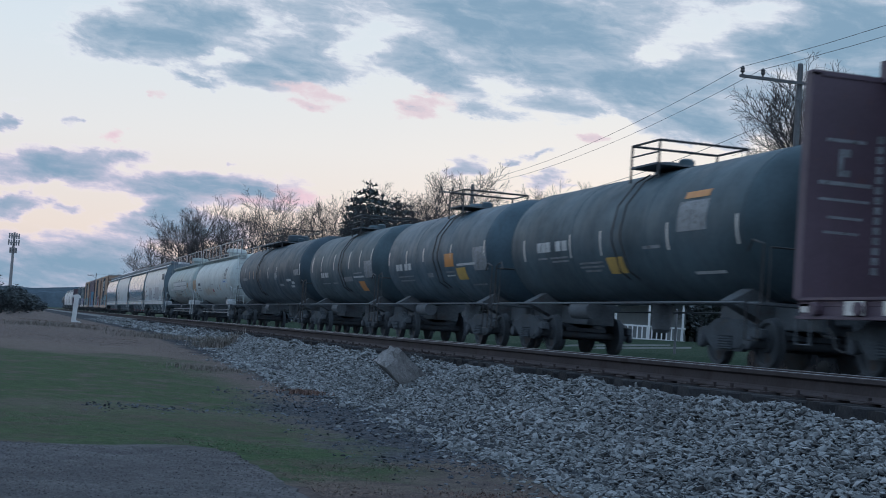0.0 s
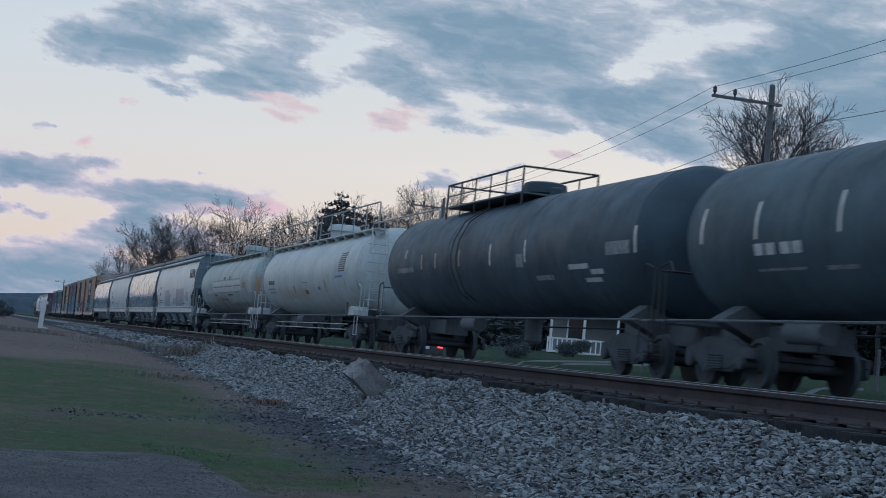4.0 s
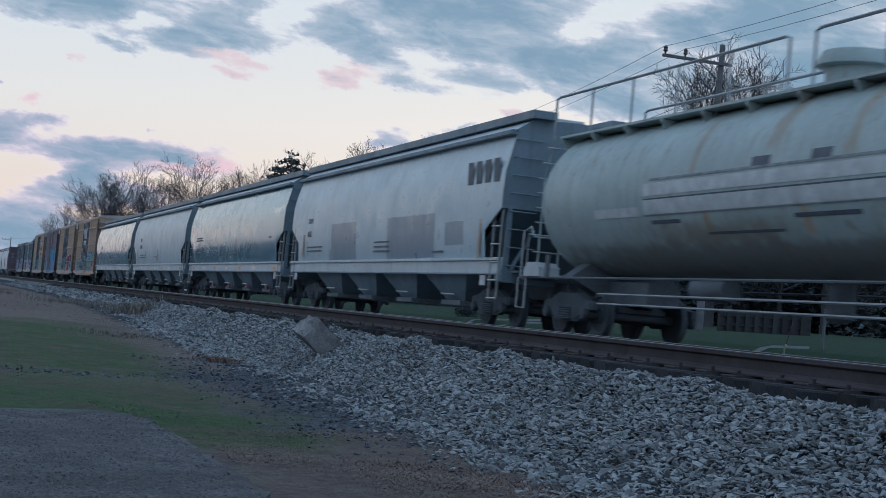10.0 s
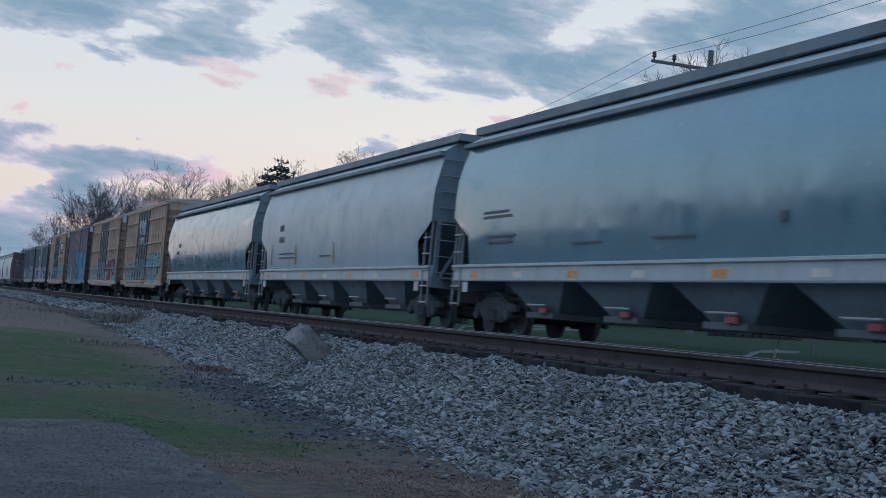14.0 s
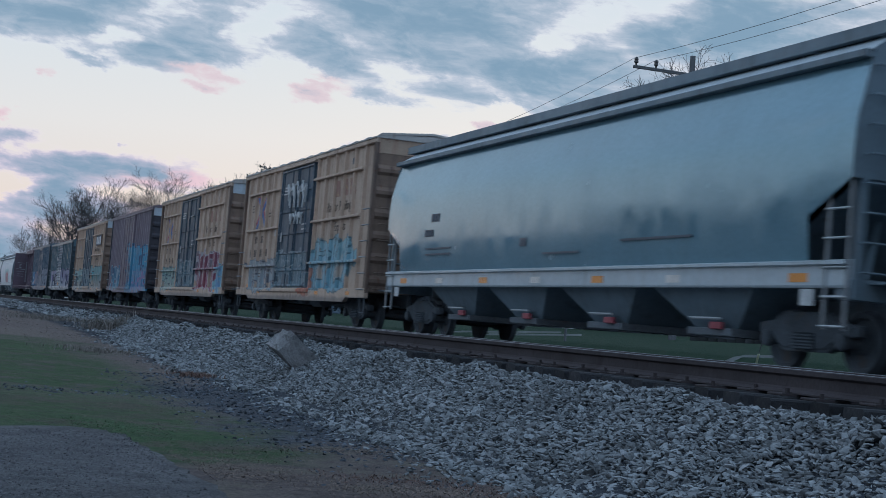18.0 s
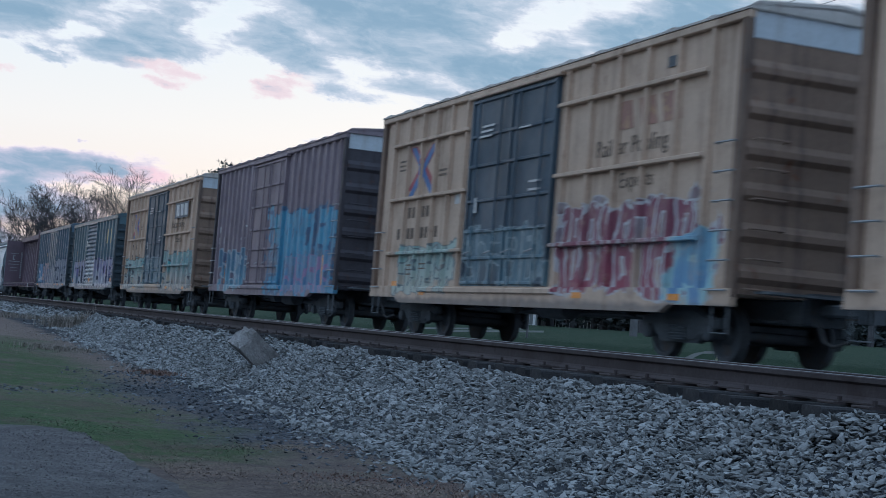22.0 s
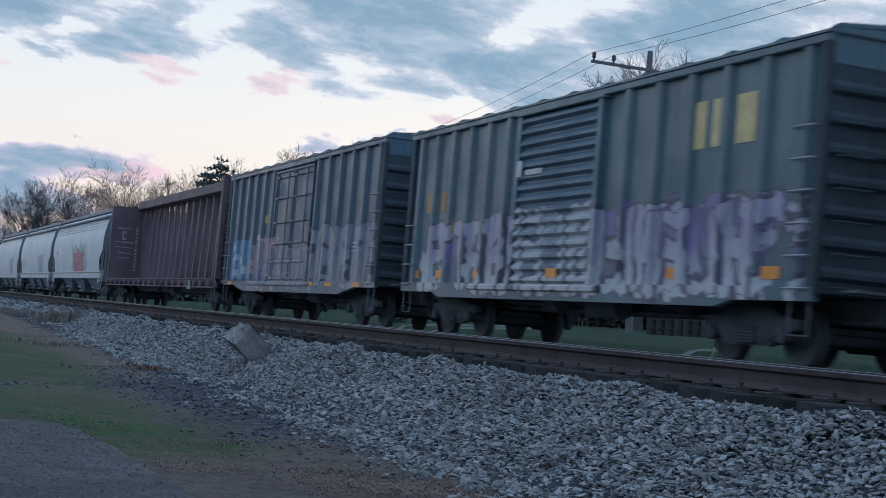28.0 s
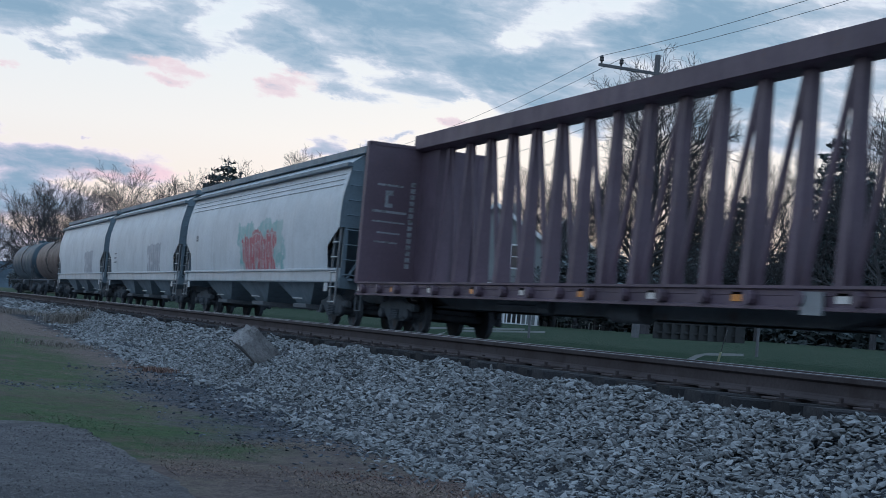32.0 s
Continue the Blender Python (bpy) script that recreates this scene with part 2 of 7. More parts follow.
def paint(name, colour, rough=0.45, dirt=0.5, dirt_colour=(0.07, 0.06, 0.055), rust=0.0, fade=0.2, tags=(), stripes=(), metal=0.0, dents=0.25, spec=0.5):
    """Weathered car paint: faded patches, vertical runs of dirt, rust freckles and, in tags, spray paint:
    (y0, y1, z0, z1, first fill, second fill, outline, letters per metre, seed)."""
    m = bpy.data.materials.new(name)
    m.use_nodes = True
    q = Nodes(m.node_tree)
    p = q.add("ShaderNodeTexCoord").outputs["Object"]
    px, py, pz = q.xyz(p)
    big = q.noise(p, 0.55, 4.0)
    c = q.mix(1.0, colour, q.ramp(big, [(0.3, (1 - fade,) * 3), (0.7, (1 + fade,) * 3)]), "MULTIPLY")
    small = q.noise(p, 14.0, 5.0, 0.7)
    c = q.mix(1.0, c, q.ramp(small, [(0.3, (0.9,) * 3), (0.7, (1.1,) * 3)]), "MULTIPLY")
    for y0, y1, z0, z1, one, two, line, pitch, seed in tags:
        wob = q.noise(q.scaled(p, (0, 1, 1), (0, seed * 3.1, seed)), 1.1, 3.0, 0.6)
        u = q.math("ABSOLUTE", q.math("DIVIDE", q.math("SUBTRACT", py, (y0 + y1) / 2), (y1 - y0) / 2))
        v = q.math("ABSOLUTE", q.math("DIVIDE", q.math("SUBTRACT", pz, (z0 + z1) / 2), (z1 - z0) / 2))
        field = q.math("MULTIPLY_ADD", q.math("SUBTRACT", wob, 0.5), 1.3, q.math("SUBTRACT", 1.0, q.math("MAXIMUM", u, v)))
        side = q.step(px, -1.1, -1.2)
        inside = q.math("MULTIPLY", q.step(field, 0.02, 0.07), side)
        # rough block letters: two uprights and up to three bars each, bent, filled from two cans and outlined
        bend = q.xyz(q.noise(q.scaled(p, (0, 1, 1), (0, seed * 1.3, seed * 2.1)), 1.6, 2.0, colour=True))
        lu = q.math("MULTIPLY", q.math("MULTIPLY_ADD", bend[1], 0.55, q.math("MULTIPLY_ADD", pz, 0.10 * (-1) ** seed, py)), pitch)
        lz = q.math("DIVIDE", q.math("SUBTRACT", q.math("MULTIPLY_ADD", q.math("SUBTRACT", bend[2], 0.5), 0.55, pz), z0), z1 - z0)
        which = q.math("FLOOR", lu)
        fu = q.math("SUBTRACT", lu, which)
        dice = q.add("ShaderNodeTexWhiteNoise")
        dice.noise_dimensions = "1D"
        q.put(dice.inputs["W"], q.math("ADD", which, seed * 7.0))
        r1, r2, r3 = q.xyz(dice.outputs["Color"])
        tall = (z1 - z0) * pitch
        across = q.math("MAXIMUM", q.math("SUBTRACT", q.math("ABSOLUTE", q.math("SUBTRACT", fu, 0.5)), 0.27), 0.0)
        d = q.math("ADD", q.math("ABSOLUTE", q.math("SUBTRACT", fu, 0.22)), 0.0)
        d = q.math("MINIMUM", d, q.math("MULTIPLY_ADD", q.math("LESS_THAN", r1, 0.35), 2.0, q.math("ABSOLUTE", q.math("SUBTRACT", fu, 0.78))))
        for at, shown in ((0.86, q.math("LESS_THAN", r2, 0.3)), (q.math("MULTIPLY_ADD", r3, 0.25, 0.40), q.math("LESS_THAN", r1, 0.15)), (0.14, q.math("LESS_THAN", r3, 0.4))):
            level = q.math("MULTIPLY", q.math("ABSOLUTE", q.math("SUBTRACT", lz, at)), tall)
            d = q.math("MINIMUM", d, q.math("MULTIPLY_ADD", shown, 2.0, q.math("MAXIMUM", across, level)))
        d = q.math("MAXIMUM", d, q.math("MULTIPLY", q.math("SUBTRACT", q.math("ABSOLUTE", q.math("SUBTRACT", lz, 0.5)), 0.40), tall))
        cloud = q.mix(q.step(q.noise(p, 2.2, 4.0), 0.35, 0.65), two, q.mix(0.45, two, line))
        body = q.mix(q.step(q.math("MULTIPLY_ADD", bend[0], 0.6, lz), 0.45, 1.0), one, q.mix(0.5, one, two))
        body = q.mix(q.math("MULTIPLY", q.step(q.noise(q.scaled(p, (3.0, 7.0, 0.8)), 1.0, 4.0), 0.5, 0.7), 0.55), body, q.mix(0.5, one, (0.5, 0.54, 0.58)))
        fill = q.mix(q.step(d, 0.20, 0.17), cloud, body)
        fill = q.mix(q.math("MULTIPLY", q.step(d, 0.145, 0.17), q.step(d, 0.24, 0.21)), fill, line)
        fill = q.mix(q.math("MULTIPLY", q.step(q.noise(p, 5.0, 4.0, 0.65), 0.50, 0.70), 0.38), fill, colour)
        fill = q.mix(q.step(field, 0.09, 0.06), fill, line)
        thin = q.math("MAXIMUM", q.step(d, 0.26, 0.22), q.step(q.math("MULTIPLY_ADD", bend[0], 0.5, lz), 0.55, 0.95, 0.22, 1.0))
        c = q.mix(q.math("MULTIPLY", q.math("MULTIPLY", inside, thin), 0.93), c, fill)
    for y0, y1, z0, z1, col, soft in stripes:
        u = q.math("ABSOLUTE", q.math("DIVIDE", q.math("SUBTRACT", py, (y0 + y1) / 2), (y1 - y0) / 2))
        v = q.math("ABSOLUTE", q.math("DIVIDE", q.math("SUBTRACT", pz, (z0 + z1) / 2), (z1 - z0) / 2))
        ragged = q.math("MULTIPLY", q.math("SUBTRACT", q.noise(p, 3.0, 4.0), 0.5), soft * 2.0)
        hit = q.step(q.math("ADD", q.math("MAXIMUM", u, v), ragged), 1.0, 1.0 - max(soft, 0.04))
        c = q.mix(q.math("MULTIPLY", hit, 0.8), c, col)
    run = q.noise(q.scaled(p, (5.0, 5.0, 0.28)), 1.0, 5.0, 0.6)
    soot = q.noise(p, 1.7, 6.0, 0.65)
    grime = q.math("MULTIPLY", q.math("ADD", q.step(run, 0.48, 0.78), q.math("MULTIPLY", q.step(soot, 0.5, 0.8), 0.6)), dirt)
    c = q.mix(q.math("MINIMUM", grime, 0.75), c, dirt_colour)
    if rust:
        c = q.mix(q.math("MULTIPLY", q.step(q.math("ADD", q.math("MULTIPLY", q.noise(p, 3.5, 7.0, 0.7), 0.75), q.math("MULTIPLY", run, 0.25)), 0.56, 0.66), rust), c, (0.14, 0.055, 0.028))
    b = q.add("ShaderNodeBsdfPrincipled")
    q.put(b.inputs["Base Color"], c)
    q.put(b.inputs["Roughness"], q.math("ADD", q.step(soot, 0.3, 0.75, rough - 0.06, rough + 0.14), q.math("MULTIPLY", grime, 0.2)))
    b.inputs["Metallic"].default_value = metal
    b.inputs["Specular IOR Level"].default_value = spec
    q.put(b.inputs["Normal"], q.bump(q.math("ADD", q.noise(p, 1.3, 2.0), q.math("MULTIPLY", small, 0.06)), dents, 0.03))
    q.t.links.new(b.outputs[0], q.add("ShaderNodeOutputMaterial").inputs[0])
    return m


def glowing(name, colour, strength):
    m = bpy.data.materials.new(name)
    m.use_nodes = True
    b = m.node_tree.nodes["Principled BSDF"]
    b.inputs["Base Color"].default_value = (*colour, 1)
    b.inputs["Emission Color"].default_value = (*colour, 1)
    b.inputs["Emission Strength"].default_value = strength
    return m


STEEL = surface("dark_cast_steel", (0.072, 0.084, 0.097), 0.85, 1.5, 0.4, (0.085, 0.078, 0.075), (0.55, 0.75), 20, 0.5, 0.01, 0.0, spec=0.15)
WHEEL = surface("worn_wheel_steel", (0.070, 0.081, 0.094), 0.8, 1.5, 0.3, (0.08, 0.07, 0.068), (0.55, 0.7), 25, 0.3, 0.005, 0.0, spec=0.2)
UNDER = surface("black_underframe", (0.105, 0.122, 0.140), 0.8, 1.0, 0.35, (0.085, 0.072, 0.066), (0.58, 0.75), 18, 0.4, 0.01)
GRAB = surface("galvanised_grab_iron", (0.25, 0.27, 0.29), 0.5, 3.0, 0.2, (0.2, 0.13, 0.09), (0.6, 0.75), 30, 0.2, 0.003, 0.3)
WHITE_STEP = surface("white_painted_steel", (0.38, 0.41, 0.43), 0.5, 3.0, 0.15, (0.35, 0.28, 0.22), (0.62, 0.78), 30, 0.2, 0.003)
BLACK_RAIL = surface("black_painted_pipe", (0.03, 0.032, 0.036), 0.5, 3.0, 0.2, None, (0.5, 0.7), 30, 0.2, 0.003)
AMBER = surface("amber_reflector", (0.66, 0.26, 0.05), 0.3, 6.0, 0.15, None, (0.5, 0.7), 60, 0.1, 0.001)
WHITE_TAPE = surface("pale_reflector_tape", (0.62, 0.60, 0.57), 0.35, 6.0, 0.2, (0.35, 0.28, 0.24), (0.6, 0.75), 60, 0.1, 0.001)
PALE_MARK = surface("pale_stencil_paint", (0.48, 0.50, 0.51), 0.6, 5.0, 0.25, (0.25, 0.25, 0.25), (0.58, 0.75), 50, 0.1, 0.001)
DIM_MARK = surface("worn_pale_stencil", (0.22, 0.24, 0.26), 0.6, 5.0, 0.35, (0.08, 0.08, 0.08), (0.5, 0.7), 50, 0.1, 0.001)
DARK_MARK = surface("dark_stencil_paint", (0.07, 0.085, 0.11), 0.6, 5.0, 0.25, (0.2, 0.2, 0.2), (0.6, 0.75), 50, 0.1, 0.001)
GOLD_MARK = surface("yellow_stencil_paint", (0.48, 0.32, 0.08), 0.6, 5.0, 0.2, (0.2, 0.14, 0.06), (0.6, 0.75), 50, 0.1, 0.001)
ORANGE_MARK = surface("orange_placard", (0.55, 0.24, 0.06), 0.5, 5.0, 0.15, None, (0.5, 0.7), 50, 0.1, 0.001)
BLUE_MARK = surface("blue_stencil_paint", (0.06, 0.15, 0.36), 0.55, 5.0, 0.2, (0.2, 0.2, 0.22), (0.6, 0.75), 50, 0.1, 0.001)
RED_MARK = surface("red_stencil_paint", (0.30, 0.06, 0.08), 0.55, 5.0, 0.2, None, (0.5, 0.7), 50, 0.1, 0.001)
AMBER_FADED = surface("faded_amber_tape", (0.36, 0.25, 0.17), 0.5, 5.0, 0.3, (0.4, 0.42, 0.44), (0.5, 0.75), 50, 0.1, 0.001)
SLATE_TAPE = surface("pale_blue_panel", (0.36, 0.44, 0.50), 0.5, 5.0, 0.2, None, (0.5, 0.7), 50, 0.1, 0.001)
PALE_GOLD = surface("pale_yellow_lettering", (0.58, 0.47, 0.24), 0.6, 5.0, 0.25, (0.2, 0.18, 0.12), (0.6, 0.75), 50, 0.1, 0.001)
AMBER_WORN = surface("worn_amber_placard", (0.34, 0.19, 0.06), 0.5, 5.0, 0.25, (0.2, 0.14, 0.06), (0.6, 0.75), 50, 0.1, 0.001)
SLOGAN = surface("faded_black_lettering", (0.10, 0.075, 0.06), 0.65, 5.0, 0.3, (0.26, 0.17, 0.10), (0.52, 0.70), 50, 0.1, 0.001)


# ---- mesh helpers ----
class Geo:
    """Collects faces and becomes one mesh."""

    def __init__(self):
        self.v, self.f = [], []

    def box(self, x0, x1, y0, y1, z0, z1):
        i = len(self.v)
        self.v += [(x, y, z) for z in (z0, z1) for y in (y0, y1) for x in (x0, x1)]
        self.f += [tuple(i + q for q in face) for face in ((0, 2, 3, 1), (4, 5, 7, 6), (0, 1, 5, 4), (2, 6, 7, 3), (0, 4, 6, 2), (1, 3, 7, 5))]
        return self

    def slab(self, x0, x1, y0, y1, z0, z1, b=0.015):
        """A box with its eight upright and level edges chamfered along y."""
        return self.prism([(x0 + b, z0), (x1 - b, z0), (x1, z0 + b), (x1, z1 - b), (x1 - b, z1), (x0 + b, z1), (x0, z1 - b), (x0, z0 + b)], y0, y1)

    def prism(self, profile, a, b, axis="y", cap=True):
        """A closed profile, (x, z) along y or (y, z) along x or (x, y) along z, drawn out from a to b."""
        i, n = len(self.v), len(profile)
        for w in (a, b):
            for p, r in profile:
                self.v.append((p, w, r) if axis == "y" else (w, p, r) if axis == "x" else (p, r, w))
        for j in range(n):
            q = (j + 1) % n
            self.f.append((i + j, i + q, i + n + q, i + n + j))
        if cap:
            self.f += [tuple(range(i + n - 1, i - 1, -1)), tuple(range(i + n, i + 2 * n))]
        return self

    def tube(self, points, r, n=6, r1=None, cap=True):
        """A round rod through the points, tapering from r to r1."""
        pts = [Vector(p) for p in points]
        i, last = len(self.v), len(pts) - 1
        side = None
        for j, p in enumerate(pts):
            d = (pts[min(j + 1, last)] - pts[max(j - 1, 0)]).normalized()
            if side is None:
                side = d.orthogonal().normalized()
            side = (side - d * side.dot(d)).normalized()
            other = d.cross(side)
            rr = r if r1 is None else r + (r1 - r) * j / last
            for q in range(n):
                a = 2 * math.pi * q / n
                self.v.append(tuple(p + rr * (math.cos(a) * side + math.sin(a) * other)))
        for j in range(last):
            for q in range(n):
                w = (q + 1) % n
                self.f.append((i + j * n + q, i + j * n + w, i + (j + 1) * n + w, i + (j + 1) * n + q))
        if cap:
            self.f += [tuple(range(i + n - 1, i - 1, -1)), tuple(range(i + last * n, i + last * n + n))]
        return self

    def lathe(self, rings, n=32, axis="y", centre=(0, 0)):
        """Rings (place along the axis, radius) turned round the axis; centre: the other two coordinates."""
        i = len(self.v)
        for w, r in rings:
            for q in range(n):
                a = 2 * math.pi * q / n
                u, v = centre[0] + r * math.cos(a), centre[1] + r * math.sin(a)
                self.v.append((u, w, v) if axis == "y" else (w, u, v) if axis == "x" else (u, v, w))
        for j in range(len(rings) - 1):
            for q in range(n):
                w = (q + 1) % n
                self.f.append((i + j * n + q, i + j * n + w, i + (j + 1) * n + w, i + (j + 1) * n + q))
        m = len(rings) - 1
        self.f += [tuple(range(i + n - 1, i - 1, -1)), tuple(range(i + m * n, i + m * n + n))]
        return self

    def grid(self, rows):
        i, n = len(self.v), len(rows[0])
        for r in rows:
            self.v += [tuple(p) for p in r]
        for j in range(len(rows) - 1):
            for q in range(n - 1):
                self.f.append((i + j * n + q, i + j * n + q + 1, i + (j + 1) * n + q + 1, i + (j + 1) * n + q))
        return self

    def face(self, *pts):
        i = len(self.v)
        self.v += [tuple(p) for p in pts]
        self.f.append(tuple(range(i, i + len(pts))))
        return self

    def mesh(self, name, mat, smooth=False):
        me = bpy.data.meshes.new(name)
        me.from_pydata(self.v, [], self.f)
        me.update()
        bm = bmesh.new()
        bm.from_mesh(me)
        bmesh.ops.recalc_face_normals(bm, faces=bm.faces)
        bm.to_mesh(me)
        bm.free()
        me.materials.append(mat)
        if smooth:
            me.shade_smooth()
            me.set_sharp_from_angle(angle=radians(40))
        return me


def part(name, geo, mat, parent, label="", smooth=False, kind=""):
    """Links a Geo, or a finished mesh, as one object under its thing or part."""
    ob = new(name, geo.mesh(name, mat, smooth) if isinstance(geo, Geo) else geo)
    ob.parent = parent
    return tagged(ob, label, "", "", kind)


def placed(name, me, parent, m, label=""):
    ob = part(name, me, None, parent, label)
    ob.matrix_local = m
    return ob


def thing(name, label, category, group="", m=None):
    ob = tagged(new(name), label, category, group)
    ob.empty_display_size = 0.3
    if m is not None:
        ob.matrix_world = m
    return ob


# ---- the lie of the land ----
def smooth(a, b, v):
    t = np.clip((v - a) / (b - a), 0, 1)
    return t * t * (3 - 2 * t)


def land(x, y):
    """Height of the ground: low ground on the near side, two tracks on a raised bed, a road and a rising lawn behind."""
    x, y = np.asarray(x, float), np.asarray(y, float)
    low = np.interp(y, [13.5, 29.0, 48.0], [-0.92, -0.73, -0.45])
    near = np.maximum(low, -0.25 - np.maximum(0, -6.95 - x) * 0.52)
    far = np.interp(x, [-4.2, -3.4, -2.2, -1.5, 1.7, 3.2, 7.2, 8.0, 12.0, 25.0, 45.0, 120.0, 600.0], [-0.25, -0.42, -0.42, -0.36, -0.36, -0.55, -0.46, 0.08, 0.40, 0.85, 1.05, 2.0, 5.0])
    z = np.where(x < -4.2, near, far)
    return z + 0.025 * np.sin(x * 1.7 + 0.9 * y) * np.cos(y * 1.1) * smooth(-8.3, -9.3, x)


def ground_material():
    m = bpy.data.materials.new("ground")
    m.use_nodes = True
    q = Nodes(m.node_tree)
    p = q.add("ShaderNodeTexCoord").outputs["Object"]
    x, y, z = q.xyz(p)
    wob = q.math("SUBTRACT", q.noise(p, 0.6, 6.0, 0.65), 0.5)
    fine = q.noise(p, 9.0, 6.0, 0.7)
    blot = q.noise(p, 1.9, 6.0, 0.7)
    green = q.mix(q.step(fine, 0.3, 0.7), (0.042, 0.080, 0.036), (0.078, 0.122, 0.056))
    green = q.mix(q.step(blot, 0.44, 0.66), green, (0.098, 0.090, 0.070))
    green = q.mix(q.math("MULTIPLY", q.step(q.noise(p, 4.5, 6.0, 0.75), 0.48, 0.66), 0.6), green, (0.036, 0.052, 0.040))
    straw = q.mix(q.step(fine, 0.3, 0.7), (0.112, 0.092, 0.086), (0.195, 0.160, 0.148))
    russet = q.mix(q.step(fine, 0.3, 0.7), (0.080, 0.068, 0.067), (0.145, 0.120, 0.114))
    russet = q.mix(q.step(blot, 0.45, 0.68), russet, (0.150, 0.134, 0.112))
    straw = q.mix(q.step(blot, 0.5, 0.7), straw, (0.13, 0.118, 0.114))
    straw = q.mix(q.step(y, 13.5, 12.0), straw, russet)
    grit = q.mix(q.step(fine, 0.35, 0.65), (0.030, 0.037, 0.049), (0.085, 0.097, 0.116))
    # lawn beside the pavement, a green fringe round its corner, dead growth further along, grit at the foot of the bank
    gx = q.math("ADD", x, q.math("MULTIPLY", wob, 2.4))
    gy = q.math("ADD", y, q.math("MULTIPLY", wob, 5.0))
    lawn = q.math("MULTIPLY", q.step(gx, -8.9, -10.2), q.math("MULTIPLY", q.step(gy, 15.5, 18.5), q.step(gy, 32.5, 29.0)))
    worn = q.math("MULTIPLY", q.step(gx, -9.6, -10.4), q.math("MULTIPLY", q.step(gy, 18.0, 15.0), q.step(gy, 11.0, 12.5)))
    fringe = q.math("MULTIPLY", q.math("MULTIPLY", q.step(gx, -9.4, -10.1), q.step(gx, -11.6, -11.1)), q.math("MULTIPLY", q.step(gy, 10.2, 11.3), q.step(gy, 14.6, 13.4)))
    sandy = q.math("MULTIPLY", q.step(gx, -9.0, -10.0), q.math("MULTIPLY", q.step(gy, 31.0, 32.5), q.step(gy, 38.0, 35.0)))
    c = q.mix(q.math("MULTIPLY", lawn, q.step(blot, 0.70, 0.50, 0.45, 0.95)), straw, green)
    c = q.mix(q.math("MULTIPLY", worn, 0.92), c, green)
    c = q.mix(q.math("MULTIPLY", sandy, 0.4), c, (0.20, 0.165, 0.145))
    pit = q.math("MULTIPLY", q.step(gx, -10.2, -9.5), q.math("MULTIPLY", q.step(gy, 11.4, 12.6), q.step(gy, 21.0, 18.5)))
    toe = q.step(q.math("ADD", x, q.math("MULTIPLY", wob, 1.2)), -8.9, -8.4)
    c = q.mix(q.math("MULTIPLY", pit, 0.85), c, grit)
    c = q.mix(q.math("MULTIPLY", fringe, 0.95), c, green)
    # grit beneath the shoulder stones is darkened to paint shade into their gaps
    c = q.mix(q.math("MULTIPLY", toe, q.step(q.math("ADD", x, wob), 2.9, 2.3)), c, q.mix(q.step(x, -7.0, -6.6), q.mix(0.55, grit, (0.03, 0.034, 0.042)), q.mix(q.step(fine, 0.35, 0.65), (0.17, 0.18, 0.19), (0.29, 0.30, 0.31))))
    behind = q.step(x, 2.6, 3.1)
    c = q.mix(behind, c, q.mix(q.step(blot, 0.4, 0.75), (0.026, 0.052, 0.032), (0.046, 0.066, 0.044)))
    c = q.mix(1.0, c, q.ramp(q.noise(p, 40.0, 3.0, 0.7), [(0.3, (0.7,) * 3), (0.7, (1.3,) * 3)]), "MULTIPLY")
    b = q.add("ShaderNodeBsdfPrincipled")
    q.put(b.inputs["Base Color"], c)
    b.inputs["Roughness"].default_value = 0.95
    b.inputs["Specular IOR Level"].default_value = 0.15
    q.put(b.inputs["Normal"], q.bump(q.math("ADD", fine, q.noise(p, 30.0, 4.0, 0.7)), 0.8, 0.05))
    q.t.links.new(b.outputs[0], q.add("ShaderNodeOutputMaterial").inputs[0])
    return m


def ground_sheet():
    xs = np.concatenate([[-3000, -1200, -500, -200, -100, -60, -40, -28], np.arange(-20, -3.2, 0.3), np.arange(-3.1, 3.1, 0.6), [3.2, 3.6, 5, 7.2, 7.6, 8.0, 9, 10.5, 12, 16, 20, 25, 35, 45, 70, 120, 300, 600, 1500, 3000]])
    ys = np.concatenate([[-400, -150, -60, -30, -15, -5, 2], np.arange(6, 52, 0.5), np.arange(52, 130, 4), [140, 170, 220, 300, 420, 600, 900, 1500, 3000]])
    gx, gy = np.meshgrid(np.unique(xs), np.unique(ys))
    gz = land(gx, gy)
    v = np.stack([gx, gy, gz], -1).reshape(-1, 3)
    n, r = gx.shape[1], gx.shape[0]
    f = [(j * n + i, j * n + i + 1, (j + 1) * n + i + 1, (j + 1) * n + i) for j in range(r - 1) for i in range(n - 1)]
    me = bpy.data.meshes.new("ground")
    me.from_pydata(v.tolist(), [], f)
    me.materials.append(ground_material())
    me.shade_smooth()
    tagged(new("ground", me), "uneven ground of lawn, dead grass and grit", "ground", "", "structure")


ground_sheet()

ASPHALT = surface("worn_asphalt", (0.120, 0.119, 0.127), 0.92, 1.0, 0.6, (0.072, 0.075, 0.082), (0.42, 0.66), 30, 1.0, 0.05, spec=0.2)
CONCRETE = surface("weathered_concrete", (0.215, 0.215, 0.22), 0.9, 2.0, 0.35, (0.13, 0.13, 0.138), (0.5, 0.68), 18, 0.7, 0.02, spec=0.2)
PALE_CONCRETE = surface("pale_concrete_edge", (0.27, 0.28, 0.28), 0.85, 1.0, 0.15, None, (0.5, 0.7), 20, 0.3, 0.01)


